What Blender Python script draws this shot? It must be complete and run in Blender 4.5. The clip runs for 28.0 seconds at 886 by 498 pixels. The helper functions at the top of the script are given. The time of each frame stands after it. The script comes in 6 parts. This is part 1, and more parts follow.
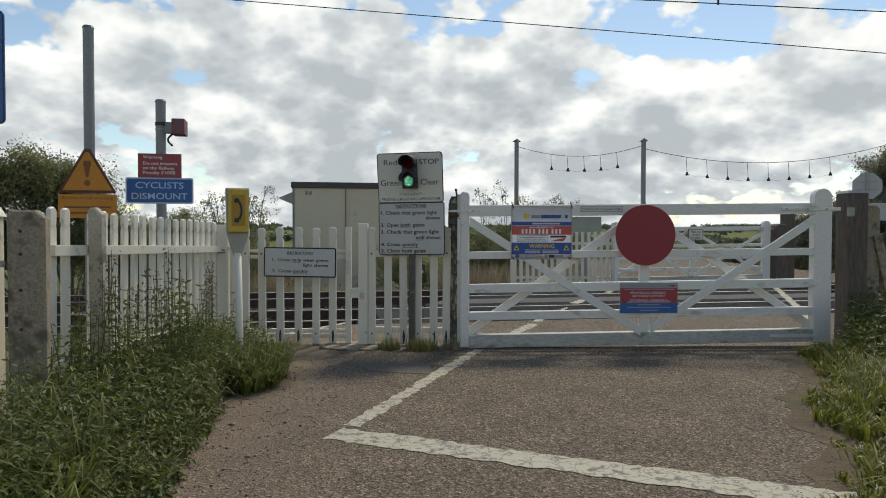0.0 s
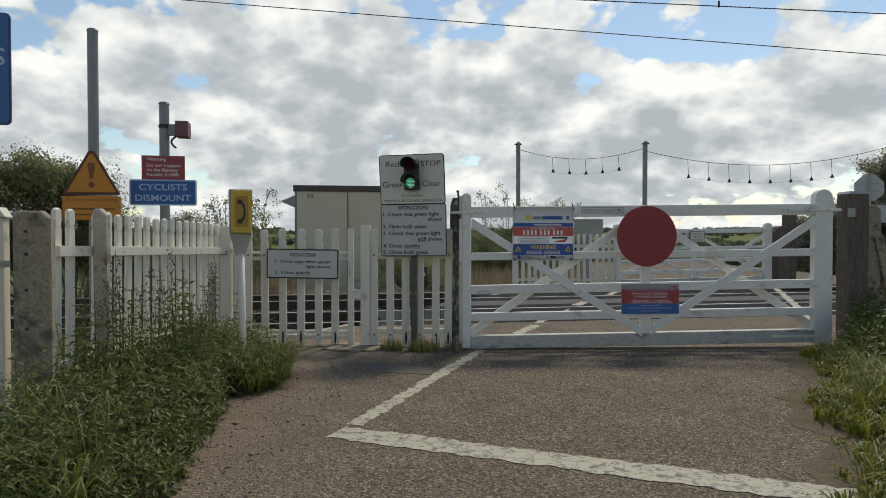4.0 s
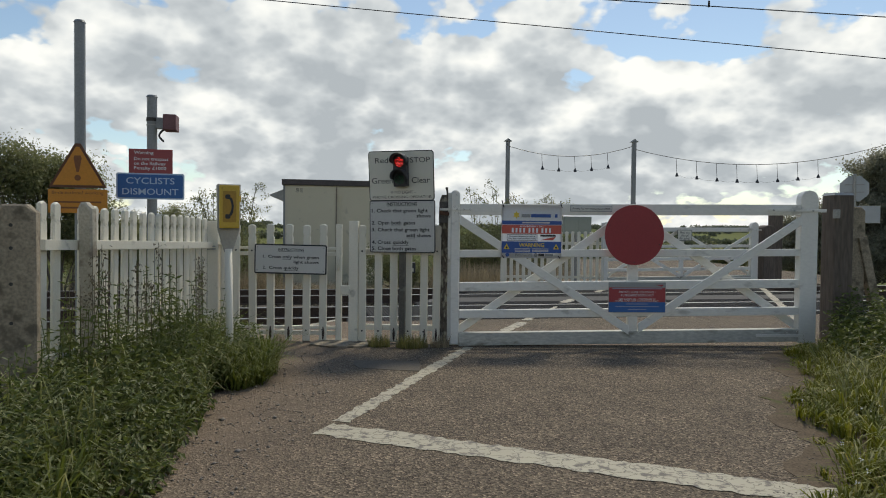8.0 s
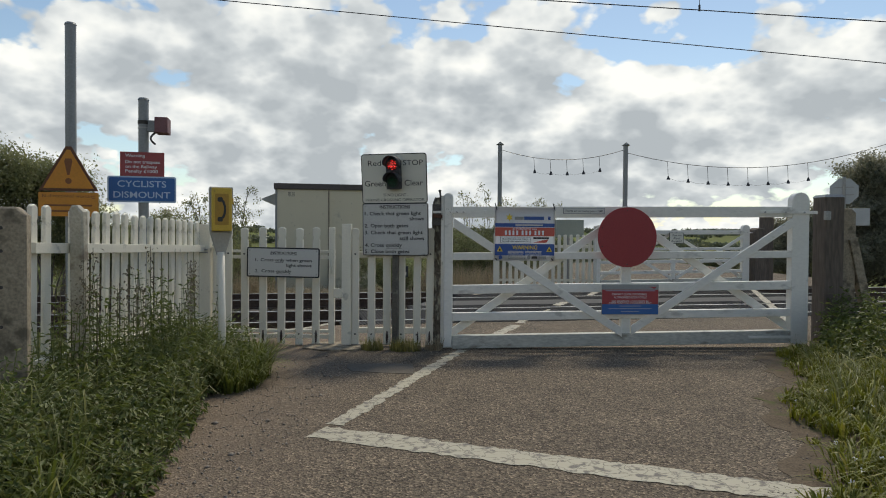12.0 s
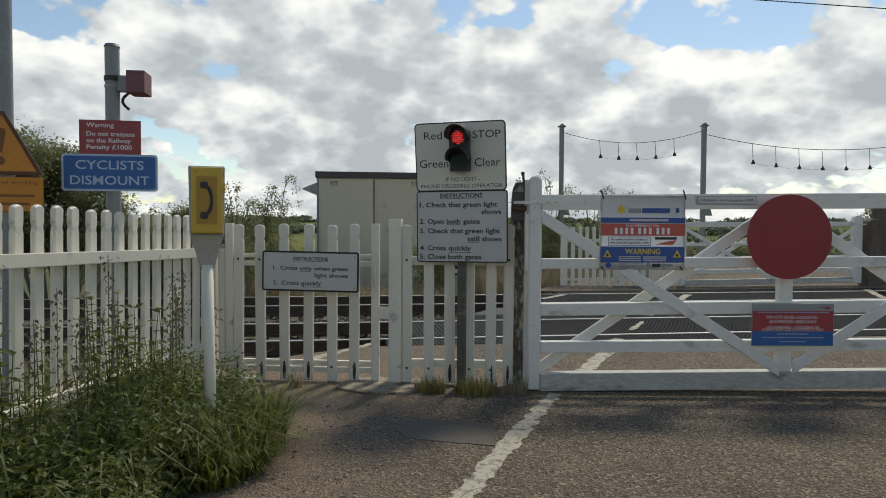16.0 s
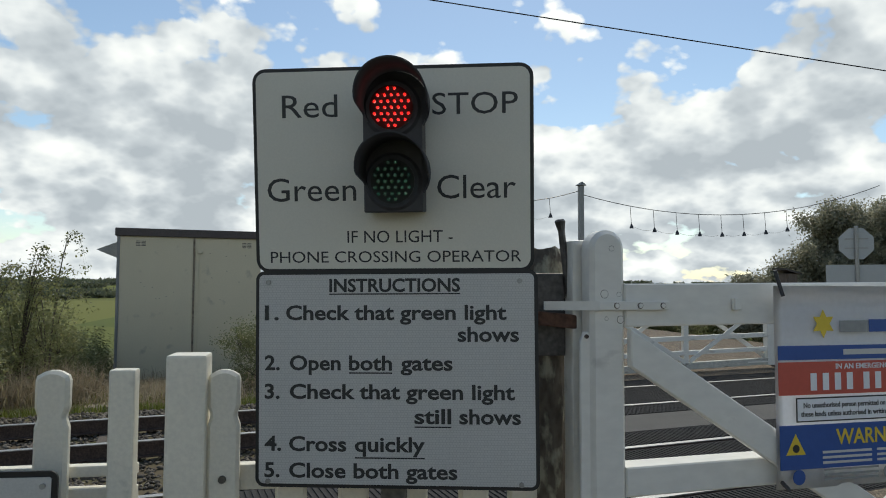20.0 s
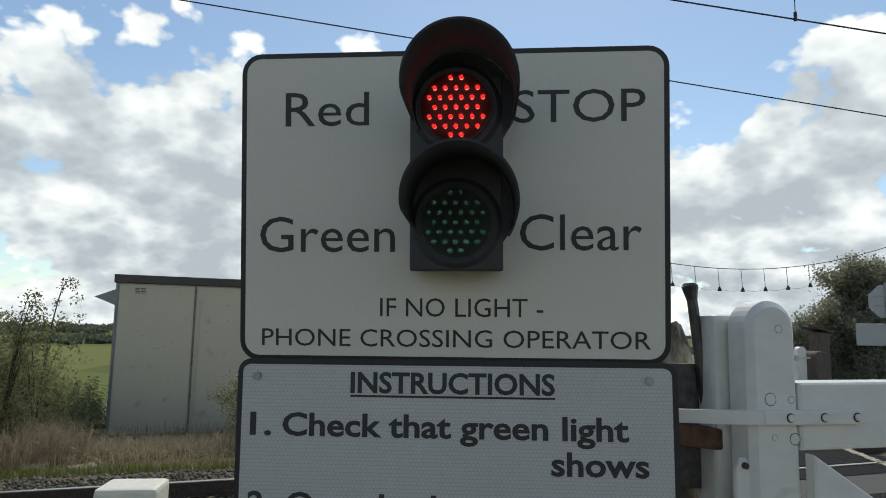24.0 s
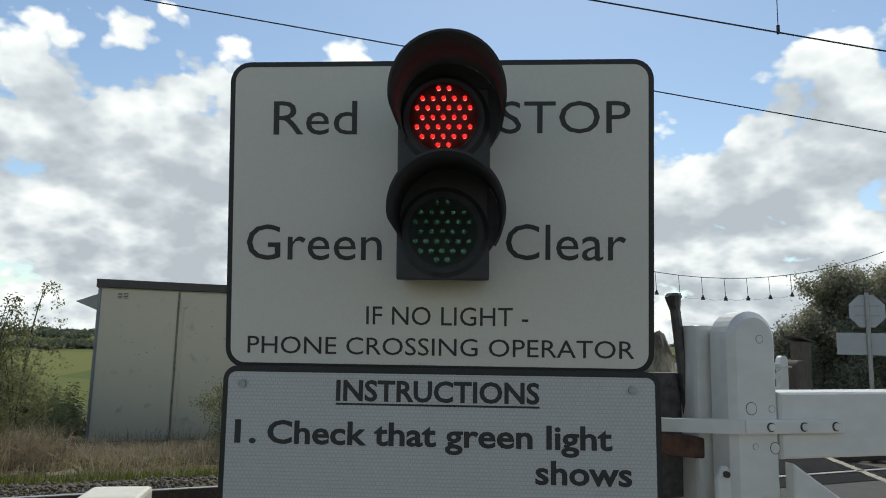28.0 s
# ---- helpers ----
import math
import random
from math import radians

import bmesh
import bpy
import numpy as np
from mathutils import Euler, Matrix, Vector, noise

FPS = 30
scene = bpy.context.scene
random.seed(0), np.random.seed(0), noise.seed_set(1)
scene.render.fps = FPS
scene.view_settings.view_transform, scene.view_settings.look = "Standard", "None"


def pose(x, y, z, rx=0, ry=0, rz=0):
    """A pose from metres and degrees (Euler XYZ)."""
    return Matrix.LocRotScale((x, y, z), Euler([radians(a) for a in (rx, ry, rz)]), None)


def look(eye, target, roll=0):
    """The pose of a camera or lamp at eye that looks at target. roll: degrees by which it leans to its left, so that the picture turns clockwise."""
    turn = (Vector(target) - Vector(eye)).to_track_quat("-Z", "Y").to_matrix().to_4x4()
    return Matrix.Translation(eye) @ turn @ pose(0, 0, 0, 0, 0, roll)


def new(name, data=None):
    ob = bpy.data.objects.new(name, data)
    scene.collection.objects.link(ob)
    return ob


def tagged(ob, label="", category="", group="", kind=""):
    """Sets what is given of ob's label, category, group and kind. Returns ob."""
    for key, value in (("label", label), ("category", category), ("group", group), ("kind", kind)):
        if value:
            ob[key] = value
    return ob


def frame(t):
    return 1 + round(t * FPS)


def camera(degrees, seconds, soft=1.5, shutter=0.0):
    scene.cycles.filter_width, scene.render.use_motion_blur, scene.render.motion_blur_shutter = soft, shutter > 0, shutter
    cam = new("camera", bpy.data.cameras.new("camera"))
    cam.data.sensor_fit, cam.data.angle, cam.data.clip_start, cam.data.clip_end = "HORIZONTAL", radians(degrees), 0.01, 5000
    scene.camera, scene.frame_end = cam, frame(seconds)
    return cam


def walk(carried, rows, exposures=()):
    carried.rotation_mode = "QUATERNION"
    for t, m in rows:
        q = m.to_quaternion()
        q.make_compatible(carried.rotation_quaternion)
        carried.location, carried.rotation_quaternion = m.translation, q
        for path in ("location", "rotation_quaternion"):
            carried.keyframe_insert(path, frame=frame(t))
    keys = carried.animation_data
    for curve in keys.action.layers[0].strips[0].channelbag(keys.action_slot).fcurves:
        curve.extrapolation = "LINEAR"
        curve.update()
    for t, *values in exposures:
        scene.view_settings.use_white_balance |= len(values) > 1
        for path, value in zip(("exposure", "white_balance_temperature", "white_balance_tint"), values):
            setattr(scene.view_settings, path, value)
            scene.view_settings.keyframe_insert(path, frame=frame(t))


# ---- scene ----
cam = camera(65.4, 28.0, soft=1.0)
PATH = [
    (0, (0.113, -7.62, 1.281), (0.03, -5.622, 1.231), 0.1),
    (0.5, (0.109, -7.619, 1.259), (0.023, -5.621, 1.22), 0.0),
    (1, (0.109, -7.625, 1.261), (0.017, -5.627, 1.226), -0.1),
    (1.5, (0.114, -7.632, 1.257), (0.02, -5.634, 1.222), -0.2),
    (2, (0.112, -7.651, 1.26), (0.019, -5.653, 1.217), -0.2),
    (2.5, (0.113, -7.653, 1.26), (0.03, -5.656, 1.215), -0.2),
    (3, (0.111, -7.652, 1.257), (0.028, -5.654, 1.215), -0.1),
    (3.5, (0.112, -7.654, 1.256), (0.024, -5.656, 1.215), 0.0),
    (5.5, (0.122, -7.633, 1.256), (0.033, -5.635, 1.222), 0.0),
    (6, (0.123, -7.643, 1.258), (0.042, -5.645, 1.222), 0.1),
    (6.5, (0.125, -7.642, 1.255), (0.052, -5.643, 1.214), 0.2),
    (7, (0.126, -7.649, 1.259), (0.061, -5.651, 1.216), 0.4),
    (7.5, (0.12, -7.651, 1.256), (0.061, -5.652, 1.213), 0.5),
    (8, (0.117, -7.656, 1.273), (0.061, -5.657, 1.22), 0.6),
    (8.5, (0.112, -7.649, 1.259), (0.057, -5.65, 1.207), 0.8),
    (9, (0.11, -7.643, 1.256), (0.057, -5.645, 1.204), 0.9),
    (9.5, (0.112, -7.647, 1.255), (0.061, -5.648, 1.204), 1.0),
    (10, (0.118, -7.648, 1.255), (0.066, -5.649, 1.208), 0.8),
    (10.5, (0.115, -7.643, 1.256), (0.06, -5.644, 1.215), 0.8),
    (11, (0.116, -7.645, 1.26), (0.063, -5.646, 1.221), 0.7),
    (11.5, (0.113, -7.651, 1.262), (0.07, -5.652, 1.224), 0.7),
    (13.5, (0.094, -7.501, 1.236), (0.084, -5.502, 1.172), -0.3),
    (14, (0.119, -7.228, 1.241), (0.052, -5.231, 1.169), -0.5),
    (14.5, (0.071, -6.927, 1.23), (-0.073, -4.934, 1.14), -0.4),
    (15, (-0.039, -6.517, 1.288), (-0.219, -4.528, 1.195), -0.2),
    (15.5, (-0.137, -6.037, 1.299), (-0.336, -4.049, 1.22), -0.1),
    (16, (-0.24, -5.579, 1.333), (-0.405, -3.587, 1.261), 0.3),
    (16.5, (-0.38, -5.118, 1.366), (-0.49, -3.122, 1.295), 0.1),
    (17, (-0.5, -4.579, 1.394), (-0.6, -2.583, 1.309), 0.1),
    (17.5, (-0.646, -4.06, 1.386), (-0.629, -2.062, 1.299), 0.6),
    (18, (-0.706, -3.556, 1.401), (-0.613, -1.559, 1.334), 0.5),
    (18.5, (-0.734, -3.08, 1.446), (-0.535, -1.09, 1.397), 0.3),
    (19, (-0.778, -2.63, 1.503), (-0.483, -0.652, 1.517), 0.2),
    (19.5, (-0.712, -2.22, 1.54), (-0.385, -0.25, 1.643), 0.4),
    (20, (-0.71, -1.891, 1.559), (-0.405, 0.082, 1.669), 0.2),
    (20.5, (-0.751, -1.585, 1.586), (-0.457, 0.39, 1.7), 0.6),
    (21, (-0.714, -1.371, 1.614), (-0.457, 0.605, 1.786), 1.3),
    (21.5, (-0.724, -1.295, 1.633), (-0.471, 0.681, 1.814), 1.1),
    (22, (-0.747, -1.266, 1.637), (-0.463, 0.705, 1.827), 0.9),
    (22.5, (-0.753, -1.256, 1.638), (-0.458, 0.71, 1.865), 1.0),
    (24.5, (-0.745, -1.231, 1.643), (-0.459, 0.732, 1.898), 1.0),
    (25, (-0.734, -1.225, 1.641), (-0.441, 0.736, 1.901), 1.0),
    (25.5, (-0.727, -1.218, 1.645), (-0.428, 0.741, 1.917), 1.1),
    (26, (-0.726, -1.212, 1.644), (-0.422, 0.745, 1.921), 1.4),
    (26.5, (-0.73, -1.214, 1.645), (-0.424, 0.741, 1.93), 1.5),
    (27, (-0.733, -1.217, 1.644), (-0.422, 0.739, 1.92), 1.5),
    (27.5, (-0.735, -1.221, 1.643), (-0.414, 0.734, 1.918), 1.4),
    (28, (-0.752, -1.245, 1.645), (-0.425, 0.709, 1.919), 1.3),
]
walk(cam, [(t, look(eye, target, roll)) for t, eye, target, roll in PATH], exposures=[(0, 0.14, 6950, 6), (1.5, 0.13, 6950, 6), (3, 0.03, 6950, 6), (15, 0.05, 6950, 6), (18, 0.05, 6900, 5), (20, 0.09, 6750, 4), (28, 0.14, 6700, 4)])

# ---- light ----
world = bpy.data.worlds.new("sky")
scene.world = world
world.use_nodes = True
SUN_ELEV, SUN_AZ = radians(52), radians(18)      # azimuth from +y towards +x


def build_sky():
    nt = world.node_tree
    nt.nodes.clear()
    N, L = nt.nodes.new, nt.links.new

    def math_node(op, a, b=None, clamp=False):
        n = N("ShaderNodeMath")
        n.operation, n.use_clamp = op, clamp
        for k, v in enumerate((a, b)):
            if v is None:
                continue
            if isinstance(v, (int, float)):
                n.inputs[k].default_value = v
            else:
                L(v, n.inputs[k])
        return n.outputs[0]

    def ramp(fac, stops):
        n = N("ShaderNodeValToRGB")
        els = n.color_ramp.elements
        while len(els) < len(stops):
            els.new(0.5)
        for e, (p, c) in zip(els, stops):
            e.position, e.color = p, (*c, 1) if len(c) == 3 else c
        L(fac, n.inputs[0])
        return n.outputs[0]

    def noise_node(vec, scale, detail, rough, lac=2.0, dist=0.0):
        n = N("ShaderNodeTexNoise")
        n.inputs["Scale"].default_value, n.inputs["Detail"].default_value = scale, detail
        n.inputs["Roughness"].default_value, n.inputs["Lacunarity"].default_value = rough, lac
        n.inputs["Distortion"].default_value = dist
        L(vec, n.inputs["Vector"])
        return n.outputs["Fac"]

    out, sky = N("ShaderNodeOutputWorld"), N("ShaderNodeTexSky")
    sky.sky_type, sky.sun_disc = "NISHITA", False
    sky.sun_elevation, sky.sun_rotation = SUN_ELEV, SUN_AZ
    sky.air_density, sky.dust_density, sky.ozone_density = 1.0, 0.3, 1.2
    blue = N("ShaderNodeBackground")
    blue.inputs["Strength"].default_value = 0.115
    L(sky.outputs[0], blue.inputs["Color"])
    tc, sep = N("ShaderNodeTexCoord"), N("ShaderNodeSeparateXYZ")
    L(tc.outputs["Generated"], sep.inputs[0])
    x, y, z = sep.outputs
    up = math_node("MAXIMUM", z, 0.0)
    den = math_node("ADD", up, 0.50)
    comb = N("ShaderNodeCombineXYZ")
    L(math_node("DIVIDE", x, den), comb.inputs[0])
    L(math_node("DIVIDE", y, den), comb.inputs[1])
    comb.inputs[2].default_value = CLOUD_SEED
    flat = comb.outputs[0]
    def moved(vec, by):
        n = N("ShaderNodeVectorMath")
        n.operation = "ADD"
        n.inputs[1].default_value = by
        L(vec, n.inputs[0])
        return n.outputs[0]

    def heap(vec, detail=10.0):
        """Thickness of heaped cloud: broad banks, ragged mid-sized masses and small round puffs."""
        puff = N("ShaderNodeTexVoronoi")
        puff.feature = "SMOOTH_F1"
        puff.inputs["Scale"].default_value, puff.inputs["Detail"].default_value = 6.5, 3.5
        puff.inputs["Roughness"].default_value, puff.inputs["Smoothness"].default_value = 0.55, 0.35
        L(vec, puff.inputs["Vector"])
        parts = (noise_node(vec, 1.9, 3.0, 0.5), 0.55), (noise_node(vec, 5.0, detail, 0.53, 2.1, 0.2), 0.38), (puff.outputs["Distance"], -0.24)
        total = 0.362
        for value, weight in parts:
            total = math_node("ADD", math_node("MULTIPLY", value, weight), total)
        return total
    raw = heap(flat)
    # thinner cover overhead, closed towards the horizon
    thin = math_node("MULTIPLY", math_node("MINIMUM", math_node("MAXIMUM", math_node("SUBTRACT", up, 0.20), 0.0), 0.34), -1.25)
    density = math_node("ADD", math_node("ADD", raw, thin), 0.045)
    cover = ramp(density, [(0.477, (0, 0, 0)), (0.512, (1, 1, 1))])
    # sunward flanks are bright, thick parts and undersides grey
    flank = math_node("SUBTRACT", heap(flat, 4.0), heap(moved(flat, (-0.015, -0.085, 0.0)), 2.0))
    tone = math_node("SUBTRACT", math_node("MULTIPLY", flank, 2.9), math_node("MULTIPLY", density, 1.7))
    tone = math_node("ADD", tone, 1.45)
    cloud_col = ramp(tone, [(0.18, (0.43, 0.475, 0.54)), (0.42, (0.575, 0.62, 0.685)), (0.60, (0.765, 0.80, 0.85)), (0.82, (0.955, 0.97, 0.99))])
    cloud = N("ShaderNodeBackground")
    cloud.inputs["Strength"].default_value = 1.02
    L(cloud_col, cloud.inputs["Color"])
    mix = N("ShaderNodeMixShader")
    L(cover, mix.inputs[0])
    L(blue.outputs[0], mix.inputs[1])
    L(cloud.outputs[0], mix.inputs[2])
    L(mix.outputs[0], out.inputs["Surface"])


CLOUD_SEED = 3.7
build_sky()
sun_data = bpy.data.lights.new("sun", "SUN")
sun_data.energy, sun_data.angle, sun_data.color = 2.1, radians(10), (1.0, 0.93, 0.82)
sun = new("sun", sun_data)
sun_dir = Vector((math.cos(SUN_ELEV) * math.sin(SUN_AZ), math.cos(SUN_ELEV) * math.cos(SUN_AZ), math.sin(SUN_ELEV)))
sun.matrix_world = look(sun_dir * 50, (0, 0, 0))

# ---- materials ----


def material(name, base, rough=0.6, metal=0.0, vary=0.12, scale=6.0, bump=0.15, grain=60.0, stain=None, stain_amount=0.0,
             stain_scale=2.0, spec=0.5, random_tone=0.0, stretch=(1, 1, 1)):
    """A principled surface with tone changes at two scales, fine relief and optional stains."""
    m = bpy.data.materials.new(name)
    m.use_nodes = True
    nt = m.node_tree
    N, L = nt.nodes.new, nt.links.new
    p = nt.nodes["Principled BSDF"]
    p.inputs["Roughness"].default_value, p.inputs["Metallic"].default_value = rough, metal
    p.inputs["Specular IOR Level"].default_value = spec
    tc, mp = N("ShaderNodeTexCoord"), N("ShaderNodeMapping")
    mp.inputs["Scale"].default_value = stretch
    L(tc.outputs["Object"], mp.inputs["Vector"])

    def noise_fac(sc, detail=4.0):
        n = N("ShaderNodeTexNoise")
        n.inputs["Scale"].default_value, n.inputs["Detail"].default_value = sc, detail
        L(mp.outputs[0], n.inputs["Vector"])
        return n.outputs["Fac"]

    lo, hi = [max(c * (1 - vary), 0) for c in base], [min(c * (1 + vary), 1) for c in base]

    def blend(fac, a, b):
        n = N("ShaderNodeMix")
        n.data_type = "RGBA"
        L(fac, n.inputs[0])
        for v, k in ((a, 6), (b, 7)):
            if isinstance(v, (list, tuple)):
                n.inputs[k].default_value = (*v, 1)
            else:
                L(v, n.inputs[k])
        return n.outputs[2]

    coarse = noise_fac(scale)
    col = blend(coarse, lo, hi)
    g = N("ShaderNodeMapRange")
    g.inputs["From Min"].default_value, g.inputs["From Max"].default_value = 0.3, 0.7
    g.inputs["To Min"].default_value, g.inputs["To Max"].default_value = 1 - vary * 0.8, 1 + vary * 0.8
    fine = noise_fac(grain, 2.0)
    L(fine, g.inputs[0])
    mul = N("ShaderNodeMix")
    mul.data_type, mul.blend_type = "RGBA", "MULTIPLY"
    mul.inputs[0].default_value = 1.0
    L(col, mul.inputs[6])
    L(g.outputs[0], mul.inputs[7])
    col = mul.outputs[2]
    if stain:
        r = N("ShaderNodeMapRange")
        r.inputs["From Min"].default_value, r.inputs["From Max"].default_value = 0.62 - stain_amount * 0.3, 0.72 - stain_amount * 0.2
        L(noise_fac(stain_scale, 8.0), r.inputs[0])
        col = blend(r.outputs[0], col, stain)
    if random_tone:
        info, rr = N("ShaderNodeObjectInfo"), N("ShaderNodeMapRange")
        rr.inputs["To Min"].default_value, rr.inputs["To Max"].default_value = 1 - random_tone, 1 + random_tone
        L(info.outputs["Random"], rr.inputs[0])
        m2 = N("ShaderNodeMix")
        m2.data_type, m2.blend_type = "RGBA", "MULTIPLY"
        m2.inputs[0].default_value = 1.0
        L(col, m2.inputs[6])
        L(rr.outputs[0], m2.inputs[7])
        col = m2.outputs[2]
    L(col, p.inputs["Base Color"])
    if bump:
        b = N("ShaderNodeBump")
        b.inputs["Strength"].default_value, b.inputs["Distance"].default_value = bump, 0.004
        L(fine, b.inputs["Height"])
        L(b.outputs[0], p.inputs["Normal"])
    return m


def foliage(name, a, b, c=None, rough=0.55, through_light=0.25):
    """Leaves: colour by island between two greens, light passing through."""
    m = bpy.data.materials.new(name)
    m.use_nodes = True
    nt = m.node_tree
    N, L = nt.nodes.new, nt.links.new
    p = nt.nodes["Principled BSDF"]
    geo, ramp = N("ShaderNodeNewGeometry"), N("ShaderNodeValToRGB")
    els = ramp.color_ramp.elements
    els[0].color, els[1].color = (*a, 1), (*b, 1)
    if c:
        els.new(0.9).color = (*b, 1)
        els[-1].color = (*c, 1)
    L(geo.outputs["Random Per Island"], ramp.inputs[0])
    L(ramp.outputs[0], p.inputs["Base Color"])
    p.inputs["Roughness"].default_value = rough
    tr, mix = N("ShaderNodeBsdfTranslucent"), N("ShaderNodeMixShader")
    mix.inputs[0].default_value = through_light
    L(ramp.outputs[0], tr.inputs["Color"])
    L(p.outputs[0], mix.inputs[1])
    L(tr.outputs[0], mix.inputs[2])
    L(mix.outputs[0], nt.nodes["Material Output"].inputs["Surface"])
    return m


WHITE = material("white_paint", (0.79, 0.745, 0.62), 0.5, vary=0.06, scale=5, bump=0.12, grain=90, stain=(0.42, 0.40, 0.32), stain_amount=-0.05, stain_scale=7, random_tone=0.04)
GATE_WHITE = material("gate_paint", (0.775, 0.755, 0.69), 0.42, vary=0.05, scale=4, bump=0.15, grain=40, stain=(0.52, 0.50, 0.45), stain_amount=0.02, stain_scale=9, stretch=(0.5, 1, 1))
GATE_DIRTY = material("dirty_gate_paint", (0.50, 0.49, 0.43), 0.6, vary=0.2, scale=9, bump=0.4, grain=50, stain=(0.27, 0.25, 0.20), stain_amount=0.15, stain_scale=12, stretch=(0.35, 1, 1))
CREAM = material("cream_panel", (0.66, 0.60, 0.435), 0.5, vary=0.04, scale=2, bump=0.05, grain=40, stain=(0.5, 0.46, 0.34), stain_amount=0.0, stain_scale=3)
CONCRETE = material("concrete", (0.32, 0.265, 0.19), 0.9, vary=0.32, scale=12, bump=0.9, grain=55, stain=(0.14, 0.115, 0.08), stain_amount=0.35, stain_scale=9)
OLD_WOOD = material("weathered_timber", (0.13, 0.11, 0.085), 0.9, vary=0.4, scale=10, bump=0.9, grain=45, stain=(0.40, 0.38, 0.29), stain_amount=0.42, stain_scale=30, stretch=(1, 1, 0.45))
BROWN_WOOD = material("brown_timber", (0.125, 0.10, 0.08), 0.85, vary=0.3, scale=8, bump=0.6, grain=40, stretch=(1, 1, 0.15))
GREY_POLE = material("grey_steel", (0.26, 0.27, 0.27), 0.5, metal=0.3, vary=0.12, scale=5, bump=0.1)
GALV = material("galvanised_steel", (0.36, 0.36, 0.34), 0.5, metal=0.6, vary=0.2, scale=8, bump=0.1)
DARK_STEEL = material("dark_steel", (0.06, 0.055, 0.05), 0.55, metal=0.5, vary=0.3, scale=20, bump=0.3)
RUST = material("rusty_steel", (0.085, 0.06, 0.048), 0.8, metal=0.3, vary=0.4, scale=15, bump=0.5)
RAIL_TOP = material("polished_rail", (0.42, 0.41, 0.39), 0.42, metal=0.9, vary=0.1, scale=4, bump=0.05)
# black raised towards grey: veiling glare is put into its colour
BLACK = material("black_plastic", (0.034, 0.035, 0.04), 0.5, vary=0.15, scale=8, bump=0.1)
SLEEPER = material("dark_sleeper", (0.12, 0.10, 0.08), 0.95, vary=0.3, scale=6, bump=0.5)
BLACK_EDGE = material("black_border", (0.02, 0.02, 0.02), 0.5, vary=0.1, bump=0.03)
INK = material("black_lettering", (0.03, 0.03, 0.03), 0.5, vary=0.05, bump=0.0)
BOARD = material("sign_white", (0.69, 0.675, 0.59), 0.4, vary=0.03, scale=2, bump=0.03, grain=200)
BOARD_HEX = bpy.data.materials.new("honeycomb_reflective_white")


def honeycomb_face():
    """Reflective sheeting: small cells in staggered rows with slightly darker seams."""
    m = BOARD_HEX
    m.use_nodes = True
    nt = m.node_tree
    N, L = nt.nodes.new, nt.links.new
    p = nt.nodes["Principled BSDF"]
    p.inputs["Roughness"].default_value = 0.38
    tc, sep, comb, cells, dirt, mix = N("ShaderNodeTexCoord"), N("ShaderNodeSeparateXYZ"), N("ShaderNodeCombineXYZ"), N("ShaderNodeTexBrick"), N("ShaderNodeTexNoise"), N("ShaderNodeMix")
    L(tc.outputs["Object"], sep.inputs[0])
    L(sep.outputs[0], comb.inputs[0])
    L(sep.outputs[2], comb.inputs[1])
    L(comb.outputs[0], cells.inputs["Vector"])
    cells.offset = 0.5
    for key, value in (("Scale", 1.0), ("Mortar Size", 0.0007), ("Mortar Smooth", 0.6), ("Brick Width", 0.0074), ("Row Height", 0.0064)):
        cells.inputs[key].default_value = value
    cells.inputs["Color1"].default_value, cells.inputs["Color2"].default_value, cells.inputs["Mortar"].default_value = (0.63, 0.63, 0.60, 1), (0.60, 0.60, 0.575, 1), (0.47, 0.47, 0.455, 1)
    dirt.inputs["Scale"].default_value, dirt.inputs["Detail"].default_value = 4.0, 6.0
    L(tc.outputs["Object"], dirt.inputs["Vector"])
    mix.data_type, mix.blend_type = "RGBA", "MULTIPLY"
    mix.inputs[0].default_value = 0.16
    L(cells.outputs["Color"], mix.inputs[6])
    L(dirt.outputs["Fac"], mix.inputs[7])
    L(mix.outputs[2], p.inputs["Base Color"])


honeycomb_face()
BOARD_B = material("sign_white_reflective", (0.60, 0.595, 0.565), 0.35, vary=0.06, scale=3, bump=0.06, grain=230)
SIGN_GREY = material("sign_back_grey", (0.30, 0.31, 0.31), 0.5, metal=0.2, vary=0.08)
RED = material("red_paint", (0.30, 0.028, 0.035), 0.45, vary=0.08, scale=4, bump=0.05)
RED_FADED = material("faded_red", (0.36, 0.05, 0.055), 0.5, vary=0.08, scale=5, bump=0.05)
BLUE = material("sign_blue", (0.028, 0.125, 0.36), 0.4, vary=0.06, scale=5, bump=0.04)
BLUE_DARK = material("dark_blue", (0.02, 0.05, 0.16), 0.4, vary=0.06, scale=5, bump=0.04)
AMBER = material("amber_sign", (0.62, 0.25, 0.025), 0.5, vary=0.08, scale=5, bump=0.05)
YELLOW = material("yellow_box", (0.62, 0.41, 0.05), 0.45, vary=0.08, scale=6, bump=0.06, stain=(0.4, 0.26, 0.05), stain_amount=0.0, stain_scale=10)
YELLOW_INK = material("yellow_lettering", (0.75, 0.55, 0.05), 0.5, vary=0.03, bump=0)
WHITE_INK = material("white_lettering", (0.75, 0.75, 0.75), 0.5, vary=0.03, bump=0)
BANNER_WHITE = material("banner_white", (0.83, 0.84, 0.86), 0.45, vary=0.03, scale=5, bump=0.05)
BANNER_RED = material("banner_red", (0.55, 0.10, 0.07), 0.45, vary=0.05, bump=0.04)
